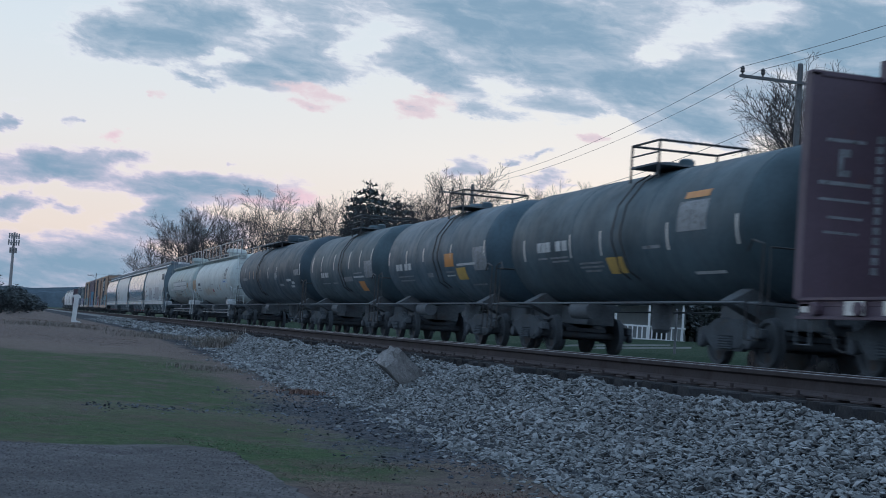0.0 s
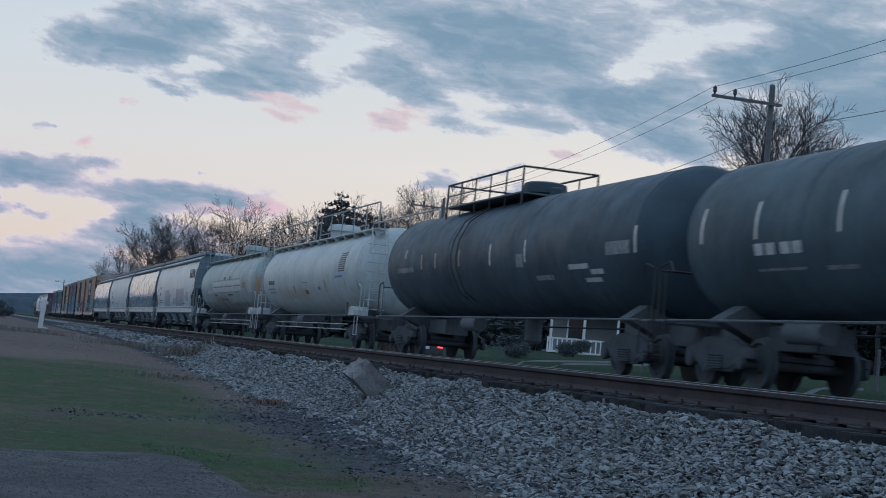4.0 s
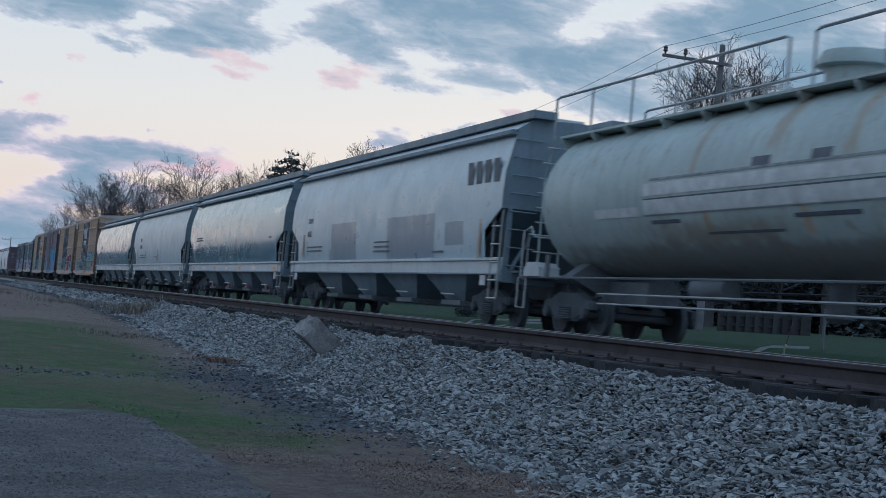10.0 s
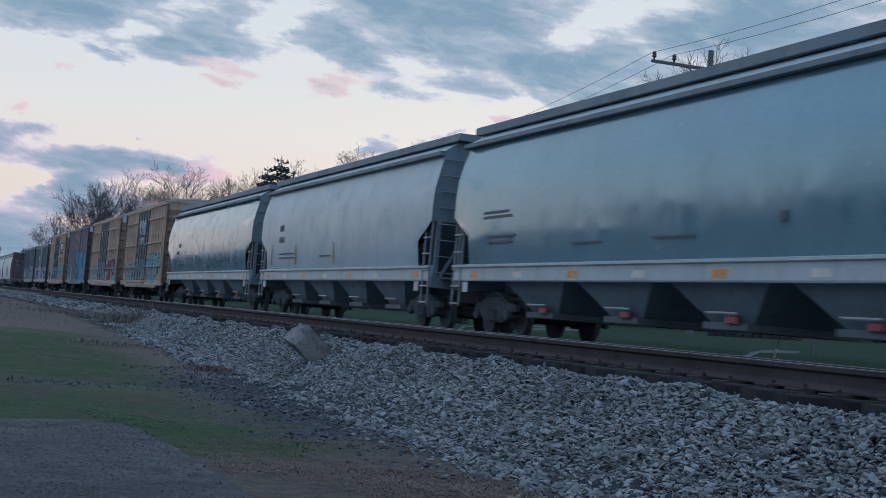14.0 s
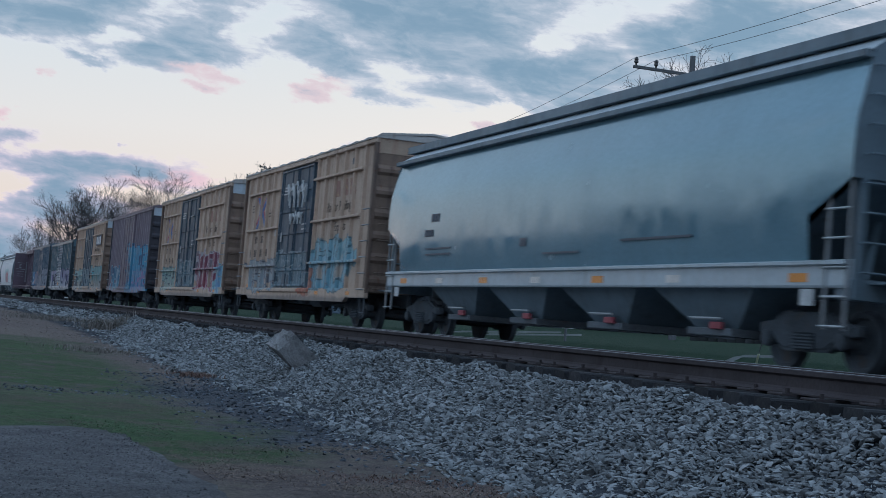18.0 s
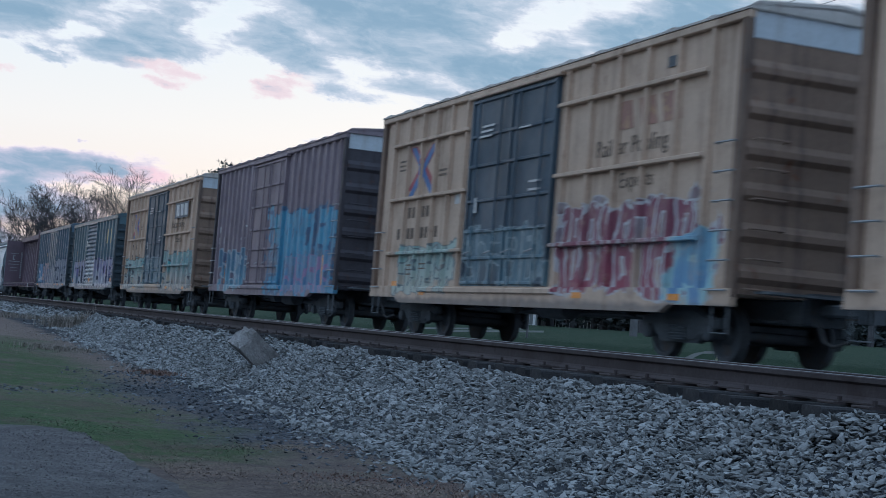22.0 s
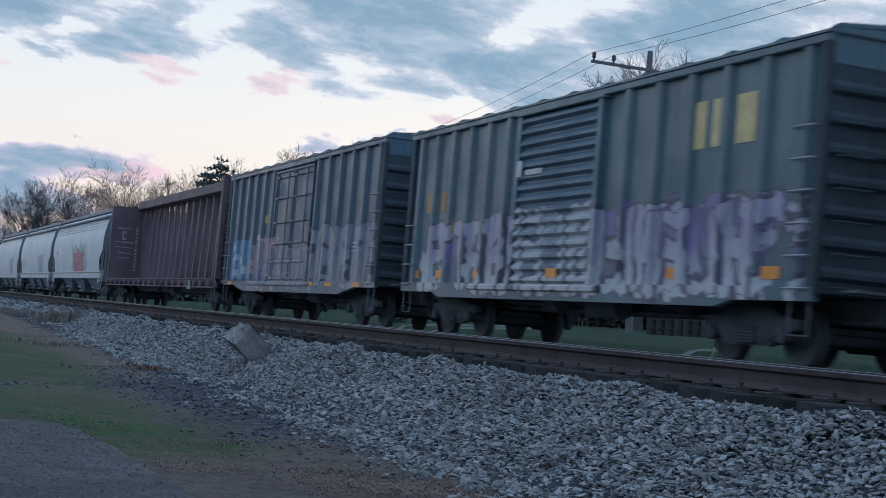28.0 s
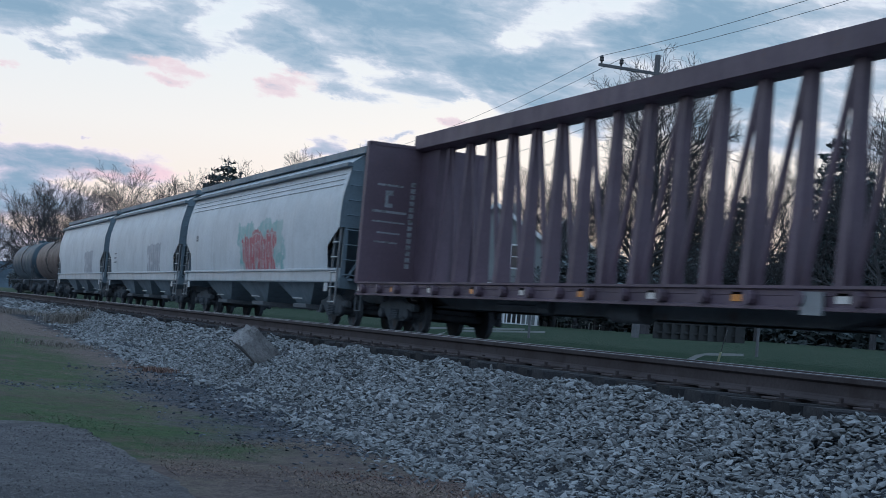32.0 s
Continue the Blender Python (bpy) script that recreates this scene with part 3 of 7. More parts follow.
def pavement():
    rnd = random.Random(4)
    edge = [(-60, 11.28), (-18.43, 11.75), (-13.73, 12.03)]
    corner = [(-12.63, 12.18), (-12.08, 12.26), (-11.65, 12.54), (-11.3, 12.62), (-11.08, 12.46), (-11.0, 11.91), (-10.95, 11.13), (-10.92, 10.34), (-10.89, 9.56), (-10.88, 8.78), (-10.91, 7.84), (-10.83, 6.74), (-10.75, 4.7), (-10.67, 1.57), (-10.6, -23.51), (-60.0, -23.51)]
    pts = edge
    for a, b in zip(corner, corner[1:]):
        n = max(1, int(math.dist(a, b) / 0.16)) if b[1] > 4 else 1
        for i in range(n):
            t = i / n
            w = 0.035 if b[1] > 4 else 0
            pts.append((a[0] + (b[0] - a[0]) * t + rnd.uniform(-w, w), a[1] + (b[1] - a[1]) * t + rnd.uniform(-w, w)))
    pts += corner[-2:]
    me = Geo().prism(pts, -1.10, -0.893, "z").mesh("pavement", ASPHALT)
    tagged(new("pavement", me), "worn grey asphalt apron with a crumbling edge", "pavement", "", "structure")


pavement()
g = Geo()
rows = []
for y in np.concatenate([np.arange(-60, 200, 6), [240, 300, 400, 600, 900]]):
    rows.append([(x, float(y), -0.43 + 0.012 * (2 - abs(x - 5.3))) for x in (3.6, 4.5, 5.3, 6.1, 7.0)])
tagged(new("road", g.grid(rows).mesh("road", ASPHALT)), "narrow asphalt road behind the track", "road", "", "structure")
# concrete edges of two drives that climb from the road
for x0, y0, x1, y1 in ((7.3, 56.6, 12.2, 54.7), (6.9, 35.0, 8.9, 33.6), (7.2, 52.9, 11.5, 51.3)):
    d = Vector((x1 - x0, y1 - y0, 0)).normalized().cross(Vector((0, 0, 1))) * 0.14
    g = Geo()
    rows = []
    for i in range(9):
        t = i / 8
        px, py = x0 + (x1 - x0) * t, y0 + (y1 - y0) * t
        h = float(land(px, py))
        rows.append([(px - d.x, py - d.y, h - 0.1), (px - d.x, py - d.y, h + 0.06), (px + d.x, py + d.y, h + 0.06), (px + d.x, py + d.y, h - 0.1)])
    tagged(new("kerb", g.grid(rows).mesh("kerb", PALE_CONCRETE)), "pale concrete edge of a driveway", "kerb", "drive edges", "structure")

# ---- track ----
RAIL = surface("rusty_rail_steel", (0.060, 0.052, 0.055), 0.85, 1.2, 0.25, (0.045, 0.037, 0.038), (0.5, 0.7), 25, 0.4, 0.006, 0.0, spec=0.15)
RAIL_TOP = surface("polished_rail_head", (0.20, 0.21, 0.23), 0.45, 1.2, 0.15, None, (0.5, 0.7), 30, 0.1, 0.002, 0.9)
TIE = surface("creosoted_tie", (0.030, 0.031, 0.035), 0.9, 2.5, 0.4, (0.055, 0.054, 0.057), (0.5, 0.7), 22, 0.7, 0.02, spec=0.2, per_object=0.35)
web = [(-0.076, -0.190), (0.076, -0.190), (0.076, -0.178), (0.026, -0.158), (0.010, -0.138), (0.010, -0.060), (0.030, -0.048), (0.038, -0.042), (0.038, -0.010), (0.030, -0.003)]
RAIL_PROFILE = web + [(-x, z) for x, z in reversed(web[2:])]
tie_me = Geo().prism([(-0.115, -0.40), (0.115, -0.40), (0.115, -0.222), (0.10, -0.208), (-0.10, -0.208), (-0.115, -0.222)], -1.32, 1.32, "x").mesh("tie", TIE)
plate_me = Geo()
for s in (-1, 1):
    plate_me.slab(s * 0.7535 - 0.19, s * 0.7535 + 0.19, -0.10, 0.10, -0.209, -0.188, 0.006)
    for dx in (-0.10, 0.10):
        plate_me.box(s * 0.7535 + dx - 0.012, s * 0.7535 + dx + 0.012, -0.05, -0.025, -0.19, -0.15)
plate_me = plate_me.mesh("tie_plate", RAIL)
rnd = random.Random(11)


def railway(label, cx, cz, n):
    track = tagged(new("railway_track"), label, "track", "", "structure")
    for s in (-1, 1):
        x0 = cx + s * 0.7535
        r = part("rail", Geo().prism([(x0 + x, cz + z) for x, z in RAIL_PROFILE], -60, 700), RAIL, track, "rusty steel rail")
        part("rail_head", Geo().prism([(x0 - 0.030, cz - 0.004), (x0 + 0.030, cz - 0.004), (x0 + 0.024, cz), (x0 - 0.024, cz)], -60, 700), RAIL_TOP, r, "worn running surface")
    for i in range(n):
        y = 4.0 + i * 0.53
        t = placed("tie", tie_me, track, pose(cx + rnd.uniform(-0.09, 0.05), y + rnd.uniform(-0.06, 0.06), cz + rnd.uniform(-0.012, 0.004), 0, 0, rnd.uniform(-2.0, 2.0)))
        placed("tie_plate", plate_me, t, Matrix())


railway("single railway track on wooden ties under the train", 0.0, 0.0, 70)
railway("empty siding track on half-buried wooden ties", -5.5, 0.071, 150)


# ---- ballast ----
BALLAST = surface("crushed_limestone", (0.186, 0.198, 0.208), 0.9, 1.4, 0.2, None, (0.5, 0.7), 30, 0.5, 0.01, spec=0.25, island=0.54)
GRIT_STONE = surface("dark_fine_gravel", (0.080, 0.092, 0.112), 0.9, 1.4, 0.2, None, (0.5, 0.7), 30, 0.4, 0.01, spec=0.25, island=0.75)
BALLAST_ONE = surface("crushed_limestone_single", (0.215, 0.222, 0.232), 0.9, 1.4, 0.16, None, (0.5, 0.7), 30, 0.5, 0.01, spec=0.25, per_object=0.5)


def rock_shapes(n, seed):
    """Angular stones: an icosahedron pushed about and flattened."""
    rs = np.random.RandomState(seed)
    bm = bmesh.new()
    bmesh.ops.create_icosphere(bm, subdivisions=1, radius=1)
    v = np.array([q.co[:] for q in bm.verts])
    f = np.array([[q.index for q in p.verts] for p in bm.faces])
    bm.free()
    out = []
    for _ in range(n):
        w = v * (1 + rs.uniform(-0.42, 0.42, (len(v), 1))) * np.array([1.15, rs.uniform(0.55, 0.85), rs.uniform(0.26, 0.44)])
        out.append(w)
    return out, f


def stone_field(name, label, places, mat, seed, parent=None):
    """Many stones in one mesh; places: rows of x, y, z, size."""
    shapes, f = rock_shapes(16, seed)
    rs = np.random.RandomState(seed + 1)
    n = len(places)
    pick = rs.randint(0, 16, n)
    sh = np.array(shapes)[pick]
    q = rs.normal(size=(n, 4))
    q[:, 1:3] *= 0.20
    q /= np.linalg.norm(q, axis=1)[:, None]
    a, b, c, d = q.T
    rot = np.stack([np.stack([1 - 2 * (c * c + d * d), 2 * (b * c - a * d), 2 * (b * d + a * c)], -1), np.stack([2 * (b * c + a * d), 1 - 2 * (b * b + d * d), 2 * (c * d - a * b)], -1), np.stack([2 * (b * d - a * c), 2 * (c * d + a * b), 1 - 2 * (b * b + c * c)], -1)], 1)
    v = np.einsum("nij,nkj->nki", rot, sh) * places[:, None, 3:4] + places[:, None, :3]
    k = v.shape[1]
    faces = (f[None] + (np.arange(n) * k)[:, None, None]).reshape(-1, 3)
    me = bpy.data.meshes.new(name)
    me.from_pydata(v.reshape(-1, 3).tolist(), [], faces.tolist())
    me.materials.append(mat)
    ob = new(name, me)
    ob.parent = parent
    return tagged(ob, label, "stones" if parent is None else "", "", "stuff")


def scatter_ballast():
    rs = np.random.RandomState(5)
    bed = tagged(new("ballast_bed"), "sloping shoulder of grey crushed stone", "ballast", "", "structure")
    rows = []
    for y0, y1, per, lo, hi in ((6, 15, 1500, 0.018, 0.031), (15, 24, 1250, 0.018, 0.031), (24, 44, 750, 0.022, 0.037), (44, 110, 70, 0.04, 0.08)):
        n = int((y1 - y0) * 2.9 * per)
        x = rs.uniform(-9.4, -6.5, n)
        y = rs.uniform(y0, y1, n)
        edge = np.interp(y, [6, 10.6, 13.4, 18.7, 21.9, 29, 42], [-8.6, -8.48, -8.25, -8.1, -8.15, -8.2, -7.5]) + 0.10 * np.sin(y * 0.75) + 0.10 * np.sin(y * 2.1 + 1)
        keep = x > edge - rs.exponential(0.16, n)
        x, y = x[keep], y[keep]
        size = rs.uniform(lo, hi, len(x)) * rs.choice([0.6, 0.85, 1.0, 1.0, 1.35, 1.6], len(x))
        heap = np.maximum(0, 0.10 - 0.30 * np.abs(x + 7.0)) * np.maximum(0, np.sin(y * 3.1) * np.sin(y * 1.3 + 1))
        heap = heap + 0.012 * np.sin(y * 1.9 + x * 2) * np.sin(x * 3.3 - y * 0.7) * smooth(-8.6, -8.0, x)
        z = land(x, y) + heap + rs.uniform(-0.008, 0.024, len(x))
        rows.append(np.stack([x, y, z, size], -1))
    for y0, y1, per in ((6, 40, 130),):  # cribs between the ties
        n = int((y1 - y0) * 2.6 * per)
        x, y = rs.uniform(-6.75, -4.1, n), rs.uniform(y0, y1, n)
        rows.append(np.stack([x, y, -0.27 + rs.uniform(-0.04, 0.02, n), rs.uniform(0.03, 0.055, n)], -1))
    # stray stones over the dark grit and the dead grass
    n = 9000
    x, y = rs.uniform(-10.1, -7.6, n), rs.uniform(9, 22, n)
    keep = rs.uniform(0, 1, n) < np.clip((x + 10.1) / 2.2, 0.03, 0.9) * (0.12 + 0.88 * smooth(10.0, 12.5, y))
    stray = [np.stack([x[keep], y[keep], land(x[keep], y[keep]) + 0.002, rs.uniform(0.008, 0.027, keep.sum()) * rs.choice([0.7, 1.0, 1.0, 1.4], keep.sum())], -1)]
    n = 320  # a line of washed-out gravel across the worn lawn
    x = rs.uniform(-12.0, -9.2, n)
    y = 17.6 + 0.5 * (x + 10.3) + rs.normal(0, 0.35, n)
    stray.append(np.stack([x, y, land(x, y), rs.uniform(0.010, 0.026, n)], -1))
    stone_field("grit_stones", "dark fine gravel at the foot of the bank", np.concatenate(stray), GRIT_STONE, 41, bed)
    stone_field("ballast_stones", "grey crushed stone", np.concatenate(rows), BALLAST, 21, bed)
    # larger stones lying loose on the shoulder
    shapes, f = rock_shapes(8, 77)
    mes = []
    for w in shapes:
        me = bpy.data.meshes.new("stone")
        me.from_pydata((w * 0.036).tolist(), [], f.tolist())
        me.materials.append(BALLAST_ONE)
        mes.append(me)
    rnd = random.Random(8)
    for i in range(280):
        x, y = rnd.uniform(-8.5, -6.9), rnd.uniform(7.5, 17.5)
        s = rnd.uniform(0.75, 1.35)
        o = placed("stone", mes[i % 8], bed, pose(x, y, float(land(x, y)) + 0.035, rnd.uniform(-40, 40), rnd.uniform(-40, 40), rnd.uniform(0, 360)) @ Matrix.Diagonal((s, s, s * 0.8, 1)))


scatter_ballast()

# coarse aggregate standing proud of the worn asphalt
AGGREGATE = surface("asphalt_aggregate", (0.122, 0.122, 0.131), 0.9, 1.4, 0.2, None, (0.5, 0.7), 30, 0, 0.01, spec=0.2, island=0.25)
rs = np.random.RandomState(31)
n = 26000
gx, gy = rs.uniform(-13.6, -10.95, n), rs.uniform(6.4, 12.2, n)
stone_field("asphalt_grains", "coarse grey aggregate in the worn asphalt", np.stack([gx, gy, 0 * gx - 0.894, rs.uniform(0.005, 0.012, n)], -1), AGGREGATE, 33)

# a broken concrete block lying tipped in the ballast
def broken_block():
    rnd = random.Random(3)
    bm = bmesh.new()
    bmesh.ops.create_cube(bm, size=1.0)
    bmesh.ops.subdivide_edges(bm, edges=bm.edges[:], cuts=4, use_grid_fill=True)
    for v in bm.verts:
        edge = sum(abs(abs(c) - 0.5) < 1e-4 for c in v.co)
        chip = 0.022 if edge == 1 else 0.05
        v.co = Vector((v.co.x * 0.74, v.co.y * 0.34, v.co.z * 0.36)) * (1 - rnd.uniform(0, chip)) + Vector((rnd.uniform(-1, 1), rnd.uniform(-1, 1), rnd.uniform(-1, 1))) * chip * 0.35
        if v.co.x < -0.3:
            v.co.x += 0.10 * (v.co.z + 0.18) + 0.05 * (v.co.y < -0.1)
    me = bpy.data.meshes.new("concrete_block")
    bm.to_mesh(me)
    bm.free()
    me.materials.append(CONCRETE)
    return tagged(new("concrete_block", me), "broken grey concrete block lying tipped in the ballast", "block")


ob = broken_block()
ahead, right, up = Vector((0.247, 0.969, 0)), Vector((0.969, -0.247, 0)), Vector((0, 0, 1))
u = (right * 0.66 - up * 0.56 + ahead * 0.45).normalized()
w = (up + right * 0.35)
w = (w - u * w.dot(u)).normalized()
ob.matrix_world = Matrix.Translation((-7.60, 20.05, -0.33)) @ Matrix((u, w.cross(u), w)).transposed().to_4x4() @ Matrix.Diagonal((0.9, 0.9, 0.9, 1))

# ---- dead weeds and grass ----
STRAW = surface("dead_grass", (0.18, 0.142, 0.124), 0.95, 2.0, 0.3, None, (0.5, 0.7), 10, 0, 0, spec=0.1, island=0.45)
RUSSET = surface("russet_weeds", (0.15, 0.105, 0.092), 0.95, 2.0, 0.3, None, (0.5, 0.7), 10, 0, 0, spec=0.1, island=0.5)
BLADE = surface("green_grass", (0.075, 0.125, 0.066), 0.9, 2.0, 0.3, None, (0.5, 0.7), 10, 0, 0, spec=0.15, island=0.5)
TWIGGY = surface("grey_dead_weeds", (0.19, 0.175, 0.16), 0.95, 2.0, 0.3, None, (0.5, 0.7), 10, 0, 0, spec=0.1, island=0.4)


def blades(name, label, xy, h, mat, seed, wide=0.007, lean=0.6, as_thing=False):
    rs = np.random.RandomState(seed)
    n = len(xy)
    a = rs.uniform(0, 2 * np.pi, n)
    tall = h * rs.uniform(0.4, 1.0, n)
    z = land(xy[:, 0], xy[:, 1]) - 0.01
    base = np.stack([xy[:, 0], xy[:, 1], z], -1)
    side = np.stack([np.cos(a), np.sin(a), 0 * a], -1) * wide
    tilt = np.stack([np.cos(a + 1.3), np.sin(a + 1.3), 0 * a], -1) * (lean * tall * rs.uniform(0.2, 1, n))[:, None]
    mid = base + tilt * 0.35 + np.array([0, 0, 1]) * (tall * 0.6)[:, None]
    tip = base + tilt + np.array([0, 0, 1]) * tall[:, None]
    v = np.stack([base - side, base + side, mid + side * 0.7, mid - side * 0.7, tip], 1).reshape(-1, 3)
    i = np.arange(n)[:, None] * 5
    f = [tuple(q) for q in (i + [0, 1, 2, 3]).tolist()] + [tuple(q) for q in (i + [3, 2, 4]).tolist()]
    me = bpy.data.meshes.new(name)
    me.from_pydata(v.tolist(), [], f)
    me.materials.append(mat)
    return tagged(new(name, me), label, "grass", "", "" if as_thing else "stuff")


def grass():
    rs = np.random.RandomState(9)

    def field(n, x0, x1, y0, y1, patch, cut):
        xy = np.stack([rs.uniform(x0, x1, n), rs.uniform(y0, y1, n)], -1)
        w = np.sin(xy[:, 0] * patch[0] + xy[:, 1] * patch[1] + patch[2]) + np.sin(xy[:, 0] * patch[1] * 1.7 - xy[:, 1] * patch[0] * 0.8) + rs.normal(0, 0.6, n)
        return xy[w > cut]

    blades("lawn_grass", "short dull green grass beside the pavement", field(70000, -14.0, -9.2, 16.0, 31.5, (1.3, 0.9, 0.3), 0.4), 0.012, BLADE, 1, 0.012, 5.0)
    blades("worn_grass", "thin worn grass between lawn and pavement", field(30000, -14.0, -9.8, 12.4, 18.0, (1.9, 1.2, 0.8), 0.2), 0.015, BLADE, 8, 0.008, 4.0)
    blades("trodden_straw", "trodden straw in the worn grass", field(6000, -14.0, -9.8, 12.4, 19.0, (1.1, 2.0, 2.8), 0.0), 0.02, STRAW, 9, 0.007, 3.0)
    blades("edge_grass", "ragged green grass along the asphalt edge", field(9000, -11.3, -9.7, 10.8, 14.4, (2.4, 1.6, 1.0), 0.1), 0.018, BLADE, 2, 0.007, 2.6)
    blades("dead_grass", "matted dead grass", field(60000, -10.75, -8.5, 6.5, 12.0, (2.0, 1.4, 2.0), 0.1), 0.020, STRAW, 3, 0.005, 4.0)
    blades("russet_grass", "russet dead weeds at the foot of the ballast", field(6000, -9.9, -8.6, 7.5, 10.5, (1.7, 2.4, 0.5), 1.1), 0.03, RUSSET, 4, 0.005, 3.0)
    blades("dry_growth", "dry brown growth along the track", field(14000, -16.0, -7.5, 32.0, 75.0, (0.7, 0.4, 0.0), 0.0), 0.025, STRAW, 5, 0.022, 4.0)
    blades("low_growth", "sparse dead grass over the grit", field(9000, -10.4, -8.4, 19.0, 31.0, (1.5, 1.1, 0.4), 0.3), 0.02, STRAW, 6, 0.006, 3.5)
    for x, y, r, h, mat, lab in ((-7.68, 39.2, 0.55, 0.38, TWIGGY, "grey clump of dead weeds by the ballast"), (-8.65, 21.6, 0.28, 0.09, RUSSET, "russet clump of dead weeds"), (-9.3, 9.9, 0.45, 0.025, RUSSET, "russet clump of dead weeds"), (-9.3, 27.5, 0.7, 0.08, TWIGGY, "grey clump of dead weeds"), (-8.6, 45.0, 1.4, 0.18, TWIGGY, "grey clump of dead weeds by the track"), (-11.5, 52.0, 1.8, 0.2, TWIGGY, "grey clump of dead weeds by the track")):
        xy = rs.normal(0, r * 0.5, (900, 2)) + np.array([x, y])
        ob = blades("weed_clump", lab, xy, h, mat, int(x * 10) % 97, 0.008, 0.9, True)
        tagged(ob, lab, "weeds", "weed clumps")


grass()

# ---- white marker post by the line ----
POST_WHITE = surface("weathered_white_paint", (0.62, 0.63, 0.64), 0.7, 2.0, 0.15, (0.35, 0.33, 0.3), (0.6, 0.75), 20, 0.3, 0.01)
p = thing("marker_post", "white wooden marker post beside the track", "post", "", pose(-10.1, 75.0, -0.5, 0, 3, 0))
part("post", Geo().slab(-0.11, 0.11, -0.08, 0.08, 0, 1.30, 0.02), POST_WHITE, p)
part("cap", Geo().prism([(-0.2, 1.24), (0.2, 1.24), (0.2, 1.34), (0.05, 1.42), (-0.2, 1.36)], -0.06, 0.06), POST_WHITE, p)
part("foot", Geo().prism([(0.1, 0.0), (0.4, 0.0), (0.36, 0.1), (0.1, 0.16)], -0.06, 0.06), POST_WHITE, p)

# ---- utility poles and wires ----
POLE = surface("weathered_pole_wood", (0.135, 0.14, 0.15), 0.9, 2.0, 0.25, None, (0.5, 0.7), 15, 0.5, 0.02, spec=0.2)
GLASS = surface("dark_insulator", (0.05, 0.05, 0.055), 0.3, 3.0, 0.2, None, (0.5, 0.7), 20, 0.1, 0.002)
WIRE = surface("aged_wire", (0.09, 0.094, 0.10), 0.6, 3.0, 0.2, None, (0.5, 0.7), 20, 0, 0)


def utility_pole(x, y, top, arm, turn=0.0, lean=0.0):
    base = float(land(x, y)) - 0.2
    p = thing("utility_pole", "weathered wooden utility pole with a crossarm", "utility pole", "poles along the road", pose(x, y, 0, 0, lean, turn))
    part("pole", Geo().tube([(0, 0, base), (0, 0, top * 0.5), (0, 0, top)], 0.15, 10, 0.10), POLE, p, smooth=True)
    a = part("crossarm", Geo().slab(-arm, 0.35, -0.2, -0.10, top - 0.80, top - 0.695), POLE, p)
    for dx in (-arm + 0.1, -arm + 0.92):
        part("insulator", Geo().lathe([(top - 0.70, 0.03), (top - 0.62, 0.04), (top - 0.58, 0.085), (top - 0.50, 0.07), (top - 0.46, 0.085), (top - 0.38, 0.03)], 10, "z", (dx, -0.145)), GLASS, a, smooth=True)
    part("brace", Geo().tube([(-1.0, -0.15, top - 0.80), (-0.05, -0.15, top - 1.4)], 0.02, 5), POLE, p)
    return [Vector((x - arm + 0.1, y, top - 0.4)), Vector((x - arm + 0.92, y, top - 0.4)), Vector((x, y, top - 1.7))]


line = [utility_pole(9.8, -2.0, 11.2, 2.5), utility_pole(14.2, 49.2, 11.1, 2.5), utility_pole(17.4, 101.0, 11.0, 2.4), utility_pole(14.0, 190.0, 11.0, 2.4), utility_pole(8.0, 440.0, 10.9, 2.4)]
for a, b in zip(line, line[1:]):
    for i, (p0, p1) in enumerate(zip(a, b)):
        sag = 0.9 if (p1 - p0).length < 70 else 1.6
        pts = [p0.lerp(p1, t / 14) - Vector((0, 0, 4 * sag * (t / 14) * (1 - t / 14))) for t in range(15)]
        tagged(new("power_line", Geo().tube(pts, 0.009 if i < 2 else 0.012, 5).mesh("power_line", WIRE)), "thin sagging overhead wire", "wire", "overhead wires")

g = thing("guy_marker", "pale plastic marker on a pole's guy wire", "guy marker", "", pose(6.9, 31.3, float(land(6.9, 31.3)), 0, 0, 0))
part("wire", Geo().tube([(0.3, 1.0, -0.1), (0.0, 0.0, 1.2)], 0.012, 5), WIRE, g)
part("sleeve", Geo().tube([(0.26, 0.86, 0.08), (0.13, 0.42, 0.66)], 0.03, 6), surface("pale_yellow_plastic", (0.55, 0.55, 0.36), 0.5, 3, 0.1), g)
for x, y, h in ((8.4, 46.0, 1.55), (8.9, 33.0, 1.1), (8.8, 27.5, 1.0), (9.3, 24.5, 1.0)):
    z = float(land(x, y))
    g = thing("fence_post", "thin weathered post beside the lawn", "post", "posts by the lawn", pose(x, y, z - 0.1))
    part("post", Geo().tube([(0, 0, 0), (0, 0, h)], 0.045, 7, 0.038), POLE, g)
    part("cap", Geo().lathe([(h, 0.05), (h + 0.03, 0.05), (h + 0.05, 0.02)], 8, "z"), POLE, g)


# ---- trees ----
BARK = surface("grey_brown_bark", (0.070, 0.070, 0.077), 0.95, 1.5, 0.3, None, (0.5, 0.7), 8, 0.6, 0.03, spec=0.1)
TWIG = surface("twig_bark", (0.062, 0.060, 0.064), 0.95, 1.5, 0.3, None, (0.5, 0.7), 8, 0, 0, spec=0.1)
NEEDLE = surface("dark_conifer_needles", (0.075, 0.095, 0.10), 0.9, 1.5, 0.35, None, (0.5, 0.7), 10, 0, 0, spec=0.15, island=0.5)
SCRUB = surface("dark_evergreen_leaves", (0.11, 0.13, 0.14), 0.9, 1.5, 0.35, None, (0.5, 0.7), 10, 0, 0, spec=0.15, island=0.5)


